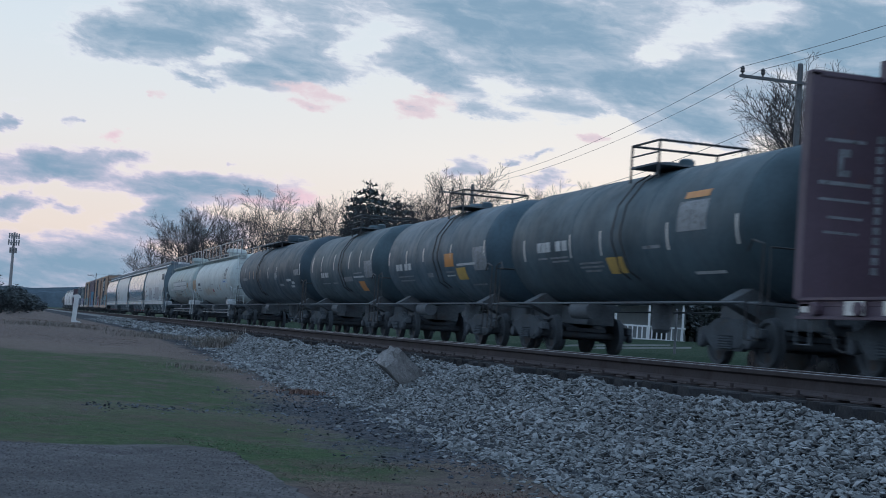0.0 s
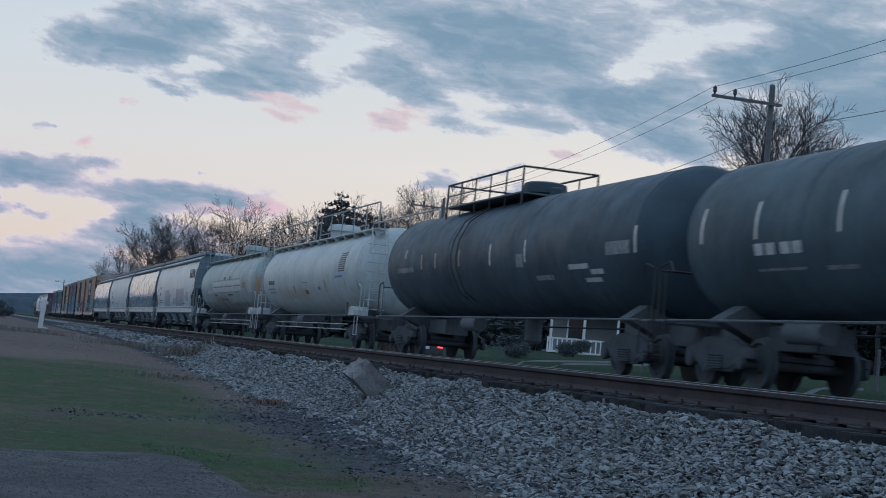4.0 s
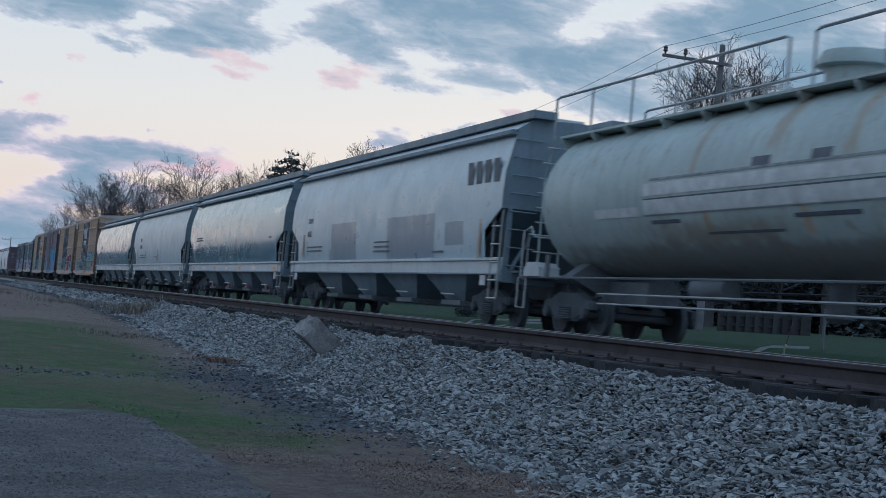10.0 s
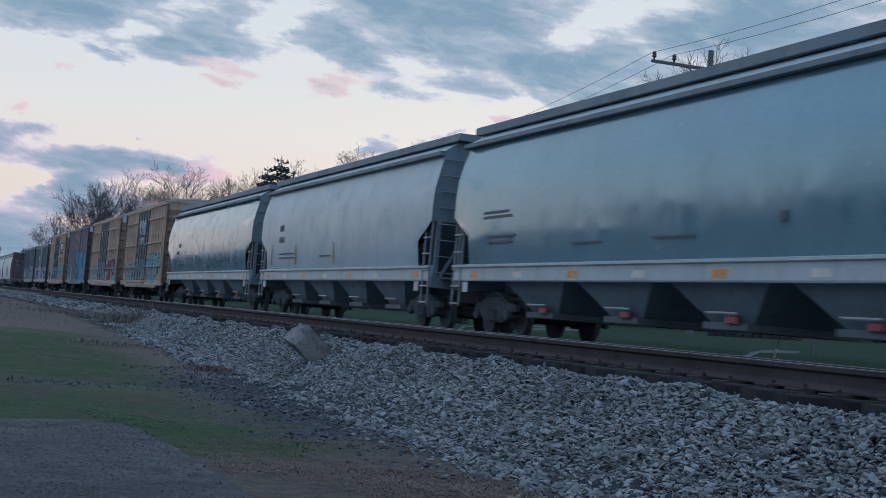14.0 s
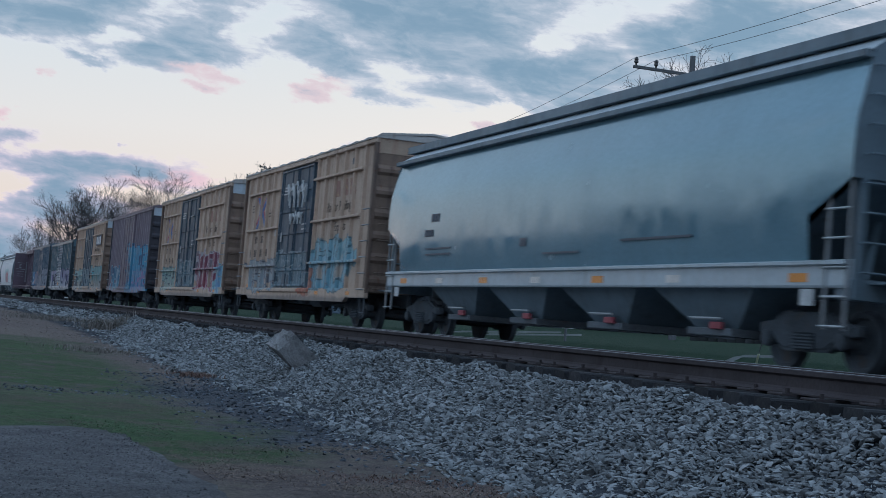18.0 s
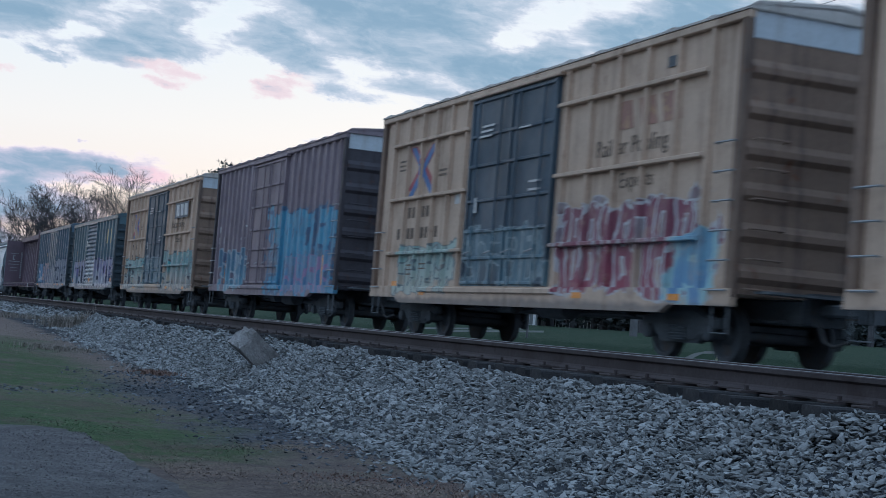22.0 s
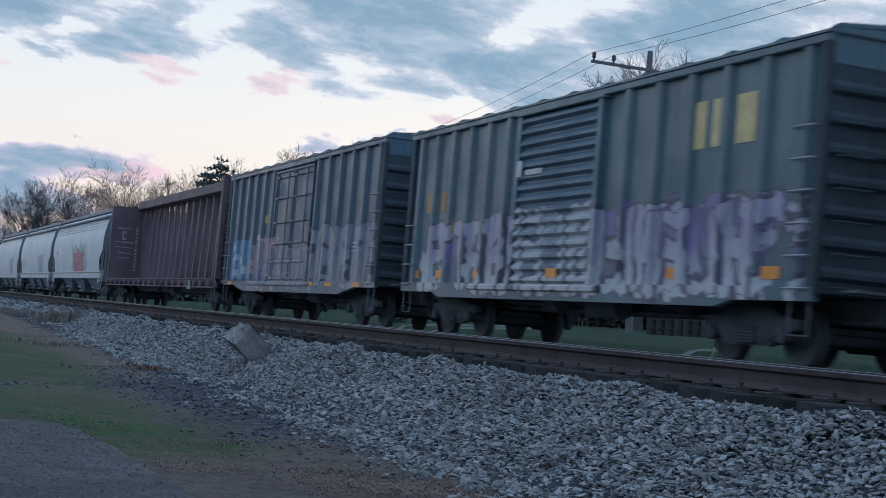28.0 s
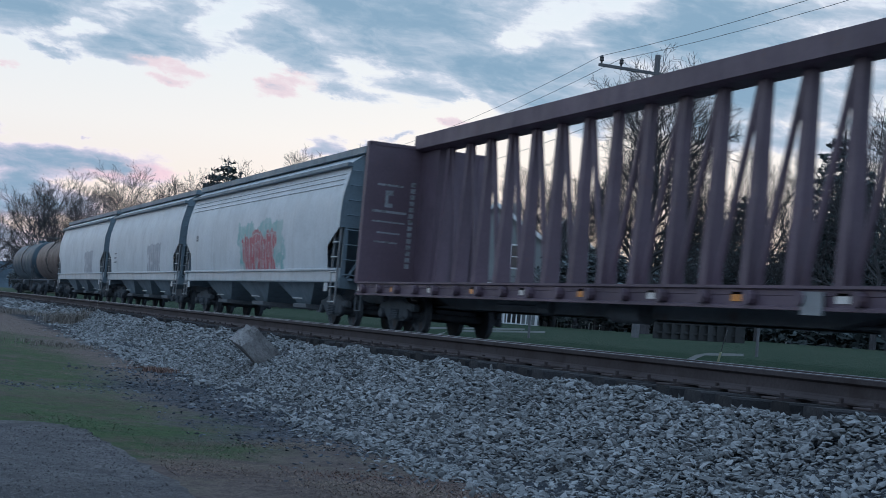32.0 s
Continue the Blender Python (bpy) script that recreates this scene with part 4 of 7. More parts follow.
def bare_tree_meshes(seed, height, wide, fine=0.0085, limbs_n=15, stout=0.018, shoots=(0, 9, 6, 4)):
    """Trunk, limbs and twigs of a leafless tree: limbs set round a leading stem, each branching twice or three times."""
    rnd = random.Random(seed)
    trunk, limbs, twigs = Geo(), Geo(), Geo()

    def shoot(p, d, length, r, level):
        n = (0, 5, 4, 3, 2)[level]
        pts, q, e = [p], p, d
        for i in range(n):
            wild = 0.20 if level < 3 else 0.26
            e = (e + Vector((rnd.uniform(-wild, wild), rnd.uniform(-wild, wild), rnd.uniform(-wild, wild) + 0.07))).normalized()
            q = q + e * (length / n)
            pts.append(q)
        (limbs if level < 3 else twigs).tube(pts, max(r, fine), 5 if level < 3 else 3, max(r * 0.35, fine * 0.75), cap=False)
        if level == 4:
            return
        kids = shoots[level] + rnd.randint(-1, 1)
        spin = rnd.uniform(0, 6.28)
        for i in range(kids):
            t = 0.22 + 0.78 * (i + rnd.uniform(0.2, 0.9)) / kids
            j = min(int(t * n), n - 1)
            start = pts[j].lerp(pts[j + 1], t * n - j)
            axis = (pts[j + 1] - pts[j]).normalized()
            side = Matrix.Rotation(spin + i * 2.4 + rnd.uniform(-0.4, 0.4), 3, axis) @ axis.orthogonal().normalized()
            shoot(start, (axis + side * rnd.uniform(0.55, 1.05)).normalized(), length * rnd.uniform(0.44, 0.66) * (1.15 - 0.45 * t), r * rnd.uniform(0.40, 0.55), level + 1)

    stem = [Vector((0, 0, -0.3))]
    for i in range(1, 8):
        stem.append(Vector((rnd.uniform(-0.16, 0.16) * i * 0.4, rnd.uniform(-0.16, 0.16) * i * 0.4, height * 0.82 * i / 7)))
    trunk.tube(stem, height * stout, 8, 0.03, cap=False)
    for i in range(limbs_n):
        f = 0.24 + 0.76 * (i + rnd.uniform(0, 0.8)) / limbs_n
        j = min(int(f * 7), 6)
        start = stem[j].lerp(stem[j + 1], min(f * 7 - j, 1.0))
        a = i * 2.4 + rnd.uniform(-0.5, 0.5)
        rise = 0.30 + 0.9 * f ** 2 + rnd.uniform(-0.15, 0.2)
        reach = height * wide * (0.92 - 0.42 * f) * rnd.uniform(0.8, 1.15)
        shoot(start, Vector((math.cos(a), math.sin(a), rise)).normalized(), reach * math.hypot(1, rise) * 0.9, height * 0.0095 * (1.15 - 0.8 * f), 1)
    top = max(max(q[2] for q in g.v) for g in (limbs, twigs))
    k = height / top
    for g in (trunk, limbs, twigs):
        g.v = [(x * k, y * k, z * k) for x, y, z in g.v]

    def fast(g, name, mat):
        me = bpy.data.meshes.new(name)
        me.from_pydata(g.v, [], g.f)
        me.materials.append(mat)
        return me

    return fast(trunk, "trunk", BARK), fast(limbs, "limb_frame", BARK), fast(twigs, "crown", TWIG)


def tree(meshes, x, y, size, turn, label, group=""):
    t = thing("bare_tree", label, "tree", group, pose(x, y, float(land(x, y)), 0, 0, turn))
    m = Matrix.Diagonal((size, size, size, 1))
    placed("trunk", meshes[0], t, m)
    placed("limb_frame", meshes[1], t, m)
    placed("crown", meshes[2], t, m)
    return t


def leafy_mesh(seed, n, shape, size, name, mat):
    """A crown of many small leaf clumps; shape gives a place for each."""
    rs = np.random.RandomState(seed)
    c = np.array([shape(rs) for _ in range(n)])
    a = rs.normal(size=(n, 3, 3)) * size
    a[:, :, 2] *= 0.6
    v = (c[:, None] + a).reshape(-1, 3)
    me = bpy.data.meshes.new(name)
    me.from_pydata(v.tolist(), [], np.arange(n * 3).reshape(-1, 3).tolist())
    me.materials.append(mat)
    return me


def conifer_place(rs):
    h = 1 - rs.uniform(0.0, 1.0) ** 0.55
    tier = round(h * 17) / 17 + rs.normal(0, 0.010)
    r = (1 - h) ** 0.6 * 0.30 * rs.uniform(0.1, 1.0) ** 0.6
    a = rs.randint(0, 11) * 0.571 + rs.normal(0, 0.17) + round(h * 17) * 1.3
    return (r * math.cos(a), r * math.sin(a), 0.10 + 0.9 * tier - r * 0.35)


def scrub_place(rs):
    blob = rs.randint(0, 7)
    a = blob * 0.9 + 0.4
    c = np.array([math.cos(a * 2.3) * 0.30, math.sin(a * 1.7) * 0.30, 0.30 + 0.10 * (blob % 4)])
    d = rs.normal(size=3)
    d /= np.linalg.norm(d)
    return c + d * np.array([0.30, 0.30, 0.26]) * rs.uniform(0.5, 1.0)


CON = leafy_mesh(3, 9000, conifer_place, 0.015, "crown", NEEDLE)
CON_TRUNK = Geo().tube([(0, 0, -0.02), (0, 0, 0.5), (0, 0, 1.0)], 0.018, 7, 0.003).mesh("trunk", BARK)
BUSH = leafy_mesh(6, 5200, scrub_place, 0.026, "foliage", SCRUB)
BUSH_STEM = Geo().tube([(0, 0, -0.05), (0.02, 0, 0.3), (0.1, 0.05, 0.6)], 0.03, 6, 0.012).tube([(0, 0, -0.05), (-0.05, 0.04, 0.3), (-0.16, 0.1, 0.55)], 0.025, 6, 0.01).mesh("stem", BARK)


def conifer(x, y, h, wide, label):
    t = thing("conifer", label, "tree", "conifers", pose(x, y, float(land(x, y)), 0, 0, (x * 37) % 360))
    m = Matrix.Diagonal((h * wide, h * wide, h, 1))
    placed("trunk", CON_TRUNK, t, m)
    placed("crown", CON, t, m)


def bush(x, y, h, w, label="dark evergreen thicket behind the lawn"):
    t = thing("thicket", label, "shrub", "thickets", pose(x, y, float(land(x, y)) - 0.1, 0, 0, (x * 53 + y * 17) % 360))
    m = Matrix.Diagonal((w, w, h, 1))
    placed("stem", BUSH_STEM, t, m)
    placed("foliage", BUSH, t, m)


def bearing(a, r):
    """A place r metres off, a degrees to the right of the line of the track, seen from the pavement."""
    return -12.75 + r * math.sin(radians(a)), r * math.cos(radians(a))


BARE = [bare_tree_meshes(q, 15.0, w, 0.0125) for q, w in ((1, 0.54), (2, 0.46), (3, 0.58), (4, 0.50), (5, 0.56))] + [bare_tree_meshes(12, 15.0, 0.44, 0.0105, 27, 0.028, (0, 12, 7, 6))]
# (bearing, distance, height, shape) along the far side of the road
for i, (a, r, h, kx) in enumerate(((29.0, 74, 14.9, 5), (31.6, 84, 10.0, 2), (25.6, 104, 10.5, 3), (33.2, 76, 10.0, 1), (35.0, 82, 11.0, 4), (37.4, 66, 11.0, 2), (39.4, 70, 12.5, 0), (26.4, 96, 12.6, 4), (24.4, 124, 13.6, 1), (21.4, 122, 12.8, 3),
                               (19.6, 120, 13.0, 2), (18.0, 128, 11.5, 1), (16.3, 118, 13.4, 0), (15.2, 126, 13.8, 4), (14.2, 136, 14.0, 2), (13.3, 150, 14.6, 3), (11.4, 150, 13.2, 0), (10.2, 158, 13.2, 4), (9.3, 172, 13.8, 1), (8.3, 180, 13.0, 2), (7.4, 196, 14.2, 3), (6.6, 205, 14.4, 0), (5.6, 200, 13.9, 4), (5.0, 215, 13.4, 1), (4.1, 262, 13.0, 2),
                               (41.0, 60, 13.0, 3), (9.8, 140, 11.0, 3), (12.4, 134, 11.8, 1), (17.2, 140, 13.0, 2))):
    x, y = bearing(a, r)
    if a < 9.5:
        h *= 1.12
    if a < 8:
        x = max(x, 8.5)
    tree(BARE[kx], x, y, h / 15.0, (i * 77) % 360, "large leafless tree beside the road" if h > 13.5 else "leafless tree beside the road", "bare trees")
for a, r, h, w in ((12.2, 146, 13.0, 0.8), (12.7, 140, 13.4, 1.0), (13.2, 143, 12.6, 0.9), (13.75, 150, 13.0, 0.9), (14.3, 147, 12.0, 0.9), (3.25, 330, 8.6, 0.8), (35.9, 84, 12.0, 1.1), (36.6, 90, 11.0, 1.1), (30.3, 110, 10.5, 1.2), (32.4, 104, 10.0, 1.3)):
    x, y = bearing(a, r)
    conifer(max(x, 7.5), y, h, w, "dark spruce standing among bare trees")
rnd = random.Random(14)
for a in (27.4, 28.4, 29.4, 30.5, 31.7, 33.0, 34.2, 35.4, 36.6, 37.8, 39.0):
    for q in range(2):
        r = rnd.uniform(84, 102)
        x, y = bearing(a + rnd.uniform(-0.4, 0.4), r)
        bush(x, y, r * math.tan(radians(3.2 + (a - 26) * 0.13 + rnd.uniform(-0.6, 0.5))), rnd.uniform(5.0, 7.0))
for i in range(16):
    a = 17.5 + i * 1.0
    r = rnd.uniform(118, 136)
    x, y = bearing(a, r)
    bush(x, y, r * math.tan(radians(rnd.uniform(2.7, 3.7))), rnd.uniform(6.5, 9.0), "dark wooded edge beyond the houses")
for i in range(26):
    a = 15.0 + i * 1.15
    r = rnd.uniform(150, 190)
    x, y = bearing(a, r)
    bush(x, y, r * math.tan(radians(rnd.uniform(1.7, 2.6))), rnd.uniform(7.0, 9.5), "dark wooded edge beyond the houses")
for a in (4.4, 5.2, 6.0, 6.9, 7.8, 8.7, 9.6, 10.6, 11.6, 12.8, 14.0, 15.2, 16.6, 18.0):
    r = 215 - (a - 4) * 5.5
    x, y = bearing(a, r)
    bush(max(x, 9.5), y, r * math.tan(radians(0.8 + a * 0.10 + rnd.uniform(-0.3, 0.3))), rnd.uniform(5.5, 7.5))
# brush on the near side, far down the line
for x, y, h, w in ((-15.6, 92, 3.2, 3.4), (-14.3, 98, 2.9, 3.0), (-13.9, 112, 2.7, 3.2), (-13.0, 124, 2.4, 3.2), (-12.8, 150, 2.4, 3.6), (-11.9, 178, 2.2, 4.0)):
    bush(x, y, h, w, "dark brushwood thicket beside the railway line")
for i in range(16):
    y = 95 + i * 9
    bush(-17.5 - rnd.uniform(0, 6) - i * 0.15, y, rnd.uniform(2.6, 4.2), rnd.uniform(4.5, 6.5), "dark brushwood thicket beside the railway line")
tree(BARE[1], -19.5, 150, 0.42, 30, "small leafless tree in the brush", "bare trees")
tree(BARE[3], -18.0, 185, 0.45, 130, "small leafless tree in the brush", "bare trees")
# woods on the near side, behind the pavement
for i in range(22):
    bush(-62 - 9 * (i % 3) + rnd.uniform(-3, 3), -70 + i * 9.5, rnd.uniform(14.0, 21.0), rnd.uniform(11.0, 14.0), "dark woods behind the pavement")
for x, y, h in ((9.5, 61.0, 1.0), (16.0, 79.0, 1.6), (14.0, 66.0, 1.2)):
    bush(x, y, h, h * 1.3, "round dark garden shrub on the lawn")

# ---- far hills ----
rows = []
for i in range(120):
    a = radians(-75 + i * 1.5)
    r = 1500.0
    h = 23 + 5 * math.sin(i * 0.37) + 3 * math.sin(i * 1.1) + 2.0 * rnd.random() + (14 if i > 58 else 0)
    rows.append([(r * math.sin(a), r * math.cos(a), -6.0), (r * 1.01 * math.sin(a), r * 1.01 * math.cos(a), h * 0.7), (r * 1.05 * math.sin(a), r * 1.05 * math.cos(a), h)])
HILL = surface("distant_wooded_hill", (0.075, 0.10, 0.125), 1.0, 0.02, 0.3, None, (0.5, 0.7), 6, 0, 0, spec=0.0)
tagged(new("backdrop", Geo().grid(rows).mesh("backdrop", HILL)), "low wooded hills on the horizon", "hills", "", "structure")

# ---- cell tower ----
TOWER = surface("galvanised_tower_steel", (0.22, 0.22, 0.23), 0.6, 1.0, 0.15, None, (0.5, 0.7), 10, 0.1, 0.01)
tx, ty = bearing(-0.35, 640)
t = thing("cell_tower", "distant grey cell tower with antenna clusters", "tower", "", pose(tx, ty, -1.0))
part("mast", Geo().tube([(0, 0, 0), (0, 0, 31)], 0.75, 8, 0.45), TOWER, t)
for z, w in ((29.5, 1.9), (26.8, 2.0), (23.6, 1.2)):
    ring = part("antenna_ring", Geo().tube([(w * math.cos(q * 1.047), w * math.sin(q * 1.047), z) for q in range(7)], 0.14, 5), TOWER, t)
    for q in range(6):
        part("antenna", Geo().slab(w * math.cos(q * 1.047) - 0.3, w * math.cos(q * 1.047) + 0.3, w * math.sin(q * 1.047) - 0.2, w * math.sin(q * 1.047) + 0.2, z - 1.1, z + 1.1), TOWER, ring)

# ---- houses behind the trees ----
SIDING = surface("white_clapboard", (0.74, 0.76, 0.78), 0.7, 0.6, 0.1, None, (0.5, 0.7), 12, 0.2, 0.01)
GREY_SIDING = surface("grey_clapboard", (0.19, 0.21, 0.22), 0.7, 0.6, 0.1, None, (0.5, 0.7), 12, 0.2, 0.01)
SHINGLE = surface("grey_roof_shingle", (0.13, 0.13, 0.14), 0.9, 0.8, 0.2, None, (0.5, 0.7), 14, 0.4, 0.02)
DARK_GLASS = surface("dark_window_glass", (0.03, 0.035, 0.045), 0.12, 1.0, 0.1, None, (0.5, 0.7), 5, 0, 0)
FENCE = surface("dark_fence_wood", (0.030, 0.032, 0.034), 0.9, 1.0, 0.3, None, (0.5, 0.7), 10, 0.4, 0.02, per_object=0.3)


def house(x, y, turn, w, d, eave, ridge, wall, storeys, label):
    h = thing("house", label, "house", "houses behind the track", pose(x, y, float(land(x, y)) - 0.1, 0, 0, turn))
    part("wall", Geo().prism([(-w / 2, 0), (w / 2, 0), (w / 2, eave), (0, ridge), (-w / 2, eave)], -d / 2, d / 2), wall, h)
    over = 0.35
    k = (ridge - eave) / (w / 2)
    for s in (-1, 1):
        part("roof", Geo().prism([(0, ridge + 0.16), (s * (w / 2 + over), eave - over * k + 0.16), (s * (w / 2 + over), eave - over * k + 0.02), (0, ridge + 0.02)], -d / 2 - over, d / 2 + over), SHINGLE, h)
    part("chimney", Geo().slab(w * 0.15, w * 0.15 + 0.6, d * 0.2, d * 0.2 + 0.6, eave, ridge + 0.8), CONCRETE, h)
    n = max(2, int(w / 2.6))
    for st in range(storeys):
        z = 1.0 + st * 2.7
        for i in range(n):
            cx = -w / 2 + w * (i + 0.5) / n
            if st == 0 and i == n // 2:
                dr = part("door", Geo().slab(cx - 0.5, cx + 0.5, -d / 2 - 0.05, -d / 2 + 0.02, 0.2, 2.25), FENCE, h)
                part("door_frame", Geo().slab(cx - 0.6, cx + 0.6, -d / 2 - 0.035, -d / 2 + 0.01, 0.2, 2.4), wall, dr)
                continue
            wn = part("window", Geo().slab(cx - 0.55, cx + 0.55, -d / 2 - 0.06, -d / 2 + 0.01, z - 0.1, z + 1.5), SIDING, h, "white framed sash window")
            part("pane", Geo().box(cx - 0.45, cx + 0.45, -d / 2 - 0.075, -d / 2 - 0.055, z, z + 0.66), DARK_GLASS, wn)
            part("pane", Geo().box(cx - 0.45, cx + 0.45, -d / 2 - 0.075, -d / 2 - 0.055, z + 0.72, z + 1.4), DARK_GLASS, wn)
        for i in range(3):
            cy = -d / 2 + d * (i + 0.5) / 3
            wn = part("window", Geo().slab(-w / 2 - 0.06, -w / 2 + 0.01, cy - 0.55, cy + 0.55, z - 0.1, z + 1.5), SIDING, h, "white framed sash window")
            part("pane", Geo().box(-w / 2 - 0.075, -w / 2 - 0.055, cy - 0.45, cy + 0.45, z, z + 1.4), DARK_GLASS, wn)
    for q in (-1, 1):
        part("bargeboard", Geo().prism([(0, ridge + 0.20), (q * (w / 2 + over), eave - over * k + 0.20), (q * (w / 2 + over), eave - over * k - 0.10), (0, ridge - 0.10)], -d / 2 - over - 0.05, -d / 2 - over), SIDING, h, "white bargeboard along the gable")
    part("porch_frieze", Geo().box(-w / 2, w / 2, -d / 2 - 2.02, -d / 2 - 1.92, 2.36, 2.56), SIDING, h, "white porch frieze")
    part("porch_rail", Geo().box(-w / 2, w / 2, -d / 2 - 1.99, -d / 2 - 1.93, 0.85, 0.95), SIDING, h, "white porch rail")
    for i in range(int(w / 0.3)):
        part("baluster", Geo().box(-w / 2 + 0.3 * i, -w / 2 + 0.3 * i + 0.09, -d / 2 - 1.98, -d / 2 - 1.94, 0.12, 0.85), SIDING, h)
    part("porch_floor", Geo().box(-w / 2, w / 2, -d / 2 - 2.05, -d / 2, 0.0, 0.14), SIDING, h)
    part("porch_roof", Geo().prism([(-d / 2 - 2.0, 2.55), (-d / 2, 2.95), (-d / 2, 3.05), (-d / 2 - 2.0, 2.7)], -w / 2, w / 2, "x"), SHINGLE, h)
    for i in range(4):
        part("porch_post", Geo().slab(-w / 2 + 0.2 + i * (w - 0.4) / 3 - 0.07, -w / 2 + 0.2 + i * (w - 0.4) / 3 + 0.07, -d / 2 - 1.95, -d / 2 - 1.8, 0.1, 2.6), SIDING, h)


hx, hy = bearing(23.1, 100)
house(hx, hy, -24, 6.6, 9.0, 5.5, 7.6, GREY_SIDING, 2, "grey two-storey house with white trim and porch")
hx, hy = bearing(25.6, 134)
house(hx, hy, -20, 8.5, 9.0, 5.4, 9.6, GREY_SIDING, 2, "grey house behind bare trees")
hx, hy = bearing(34.8, 108)
house(hx, hy, -35, 9.0, 8.0, 3.4, 6.8, GREY_SIDING, 1, "low grey house behind the thicket")

f = thing("board_fence", "dark weathered board fence behind the lawn", "fence", "", pose(15.4, 50.0, 0))
for i in range(10):
    x0, y0 = 0.0 + i * 0.30, -i * 0.16
    z = float(land(15.4 + x0, 50.0 + y0))
    part("board", Geo().slab(x0, x0 + 0.42, y0 - 0.02, y0 + 0.01, z - 0.05, z + 0.75 + 0.02 * (i % 3), 0.008), FENCE, f)
for z in (0.25, 0.6):
    g = Geo().tube([(0, 0.06, float(land(15.4, 50.0)) + z), (3.1, -1.5, float(land(18.5, 48.5)) + z)], 0.05, 4)
    part("fence_rail", g, FENCE, f)

# ---- a dark car that drives away on the road behind the train ----
CAR_PAINT = paint("dark_car_paint", (0.025, 0.028, 0.034), 0.25, 0.1, dents=0.02)
TYRE = surface("black_tyre", (0.02, 0.02, 0.02), 0.85, 3.0, 0.2)
TAIL = glowing("lit_tail_lamp", (1.0, 0.04, 0.05), 4.0)
suv = thing("car", "dark car with lit red tail lamps on the road", "car")
part("body", Geo().prism([(0.0, 0.35), (0.02, 0.95), (0.12, 1.02), (0.30, 1.55), (0.6, 1.66), (2.3, 1.62), (3.1, 1.08), (4.3, 0.92), (4.5, 0.6), (4.45, 0.35)], -0.9, 0.9, "x"), CAR_PAINT, suv)
part("rear_window", Geo().face((-0.7, 0.11, 1.06), (0.7, 0.11, 1.06), (0.62, 0.26, 1.5), (-0.62, 0.26, 1.5)), DARK_GLASS, suv)
for s in (-1, 1):
    part("tail_lamp", Geo().slab(*sorted((s * 0.62, s * 0.84)), -0.03, 0.06, 0.74, 0.92), TAIL, suv, "glowing red tail lamp")
    part("side_window", Geo().face((s * 0.905, 0.5, 1.06), (s * 0.905, 2.7, 1.06), (s * 0.905, 2.2, 1.52), (s * 0.905, 0.62, 1.56)), DARK_GLASS, suv)
    for y in (0.85, 3.6):
        part("wheel", Geo().lathe([(s * 0.72, 0.1), (s * 0.72, 0.31), (s * 0.75, 0.33), (s * 0.90, 0.33), (s * 0.92, 0.30), (s * 0.92, 0.1)], 18, "x", (y, 0.33)), TYRE, suv, smooth=True)
part("bumper", Geo().slab(-0.88, 0.88, -0.08, 0.04, 0.36, 0.62, 0.03), CAR_PAINT, suv)
part("number_plate", Geo().box(-0.24, 0.24, -0.095, -0.08, 0.66, 0.78), SIDING, suv)


# ---- rolling stock: each car stands on rails at z = 0, its leading end at y = 0, and faces the road with its -x side ----
def truck_meshes():
    side = Geo()
    outline = [(-1.16, 0.50), (-1.16, 0.64), (-0.80, 0.68), (-0.48, 0.80), (0.48, 0.80), (0.80, 0.68), (1.16, 0.64), (1.16, 0.50), (0.84, 0.46), (0.52, 0.26), (-0.52, 0.26), (-0.84, 0.46)]
    for s in (-1, 1):
        side.prism(outline, s * 0.97, s * 1.09, "x")
        side.prism([(y * 0.93, 0.53 + (z - 0.53) * 0.8) for y, z in outline], s * 1.085, s * 1.115, "x")
    side.prism([(-0.22, 0.46), (0.22, 0.46), (0.22, 0.66), (0.12, 0.74), (-0.12, 0.74), (-0.22, 0.66)], -1.0, 1.0, "x")
    for y in (-0.42, 0.42):
        side.slab(-0.95, 0.95, y - 0.09, y + 0.09, 0.30, 0.50, 0.03)
        side.tube([(-0.25, y * 2.0, 0.62), (0.2, y * 0.4, 0.40)], 0.05, 6)
    side.prism([(-1.0, 0.58), (-0.4, 0.70), (0.4, 0.70), (1.0, 0.58), (1.0, 0.50), (-1.0, 0.50)], -0.5, 0.5, "x")
    springs = Geo().lathe([(0.30 + 0.022 * i, 0.062 if i % 2 else 0.075) for i in range(11)], 8, "z", (0, 0))
    wheels = Geo()
    wheels.tube([(-1.05, 0, 0.42), (1.05, 0, 0.42)], 0.085, 10)
    for s in (-1, 1):
        x = s * 0.72
        wheels.lathe([(x - s * 0.02, 0.12), (x - s * 0.02, 0.445), (x + s * 0.012, 0.44), (x + s * 0.02, 0.418), (x + s * 0.115, 0.412), (x + s * 0.115, 0.345), (x + s * 0.075, 0.32), (x + s * 0.065, 0.16), (x + s * 0.12, 0.14), (x + s * 0.12, 0.09)], 28, "x", (0, 0.42))
        wheels.lathe([(s * 1.08, 0.05), (s * 1.08, 0.115), (s * 1.17, 0.115), (s * 1.19, 0.08), (s * 1.19, 0.02)], 12, "x", (0, 0.42))
    return side.mesh("truck", STEEL), springs.mesh("spring", STEEL, True), wheels.mesh("wheelset", WHEEL, True)


TRUCK, SPRING, WHEELSET = truck_meshes()
HOSE = Geo().tube([(-0.32, -0.20, 0.72), (-0.34, -0.38, 0.62), (-0.34, -0.52, 0.40), (-0.30, -0.68, 0.34), (-0.2, -0.85, 0.42)], 0.026, 6).mesh("air_hose", BLACK_RAIL, True)


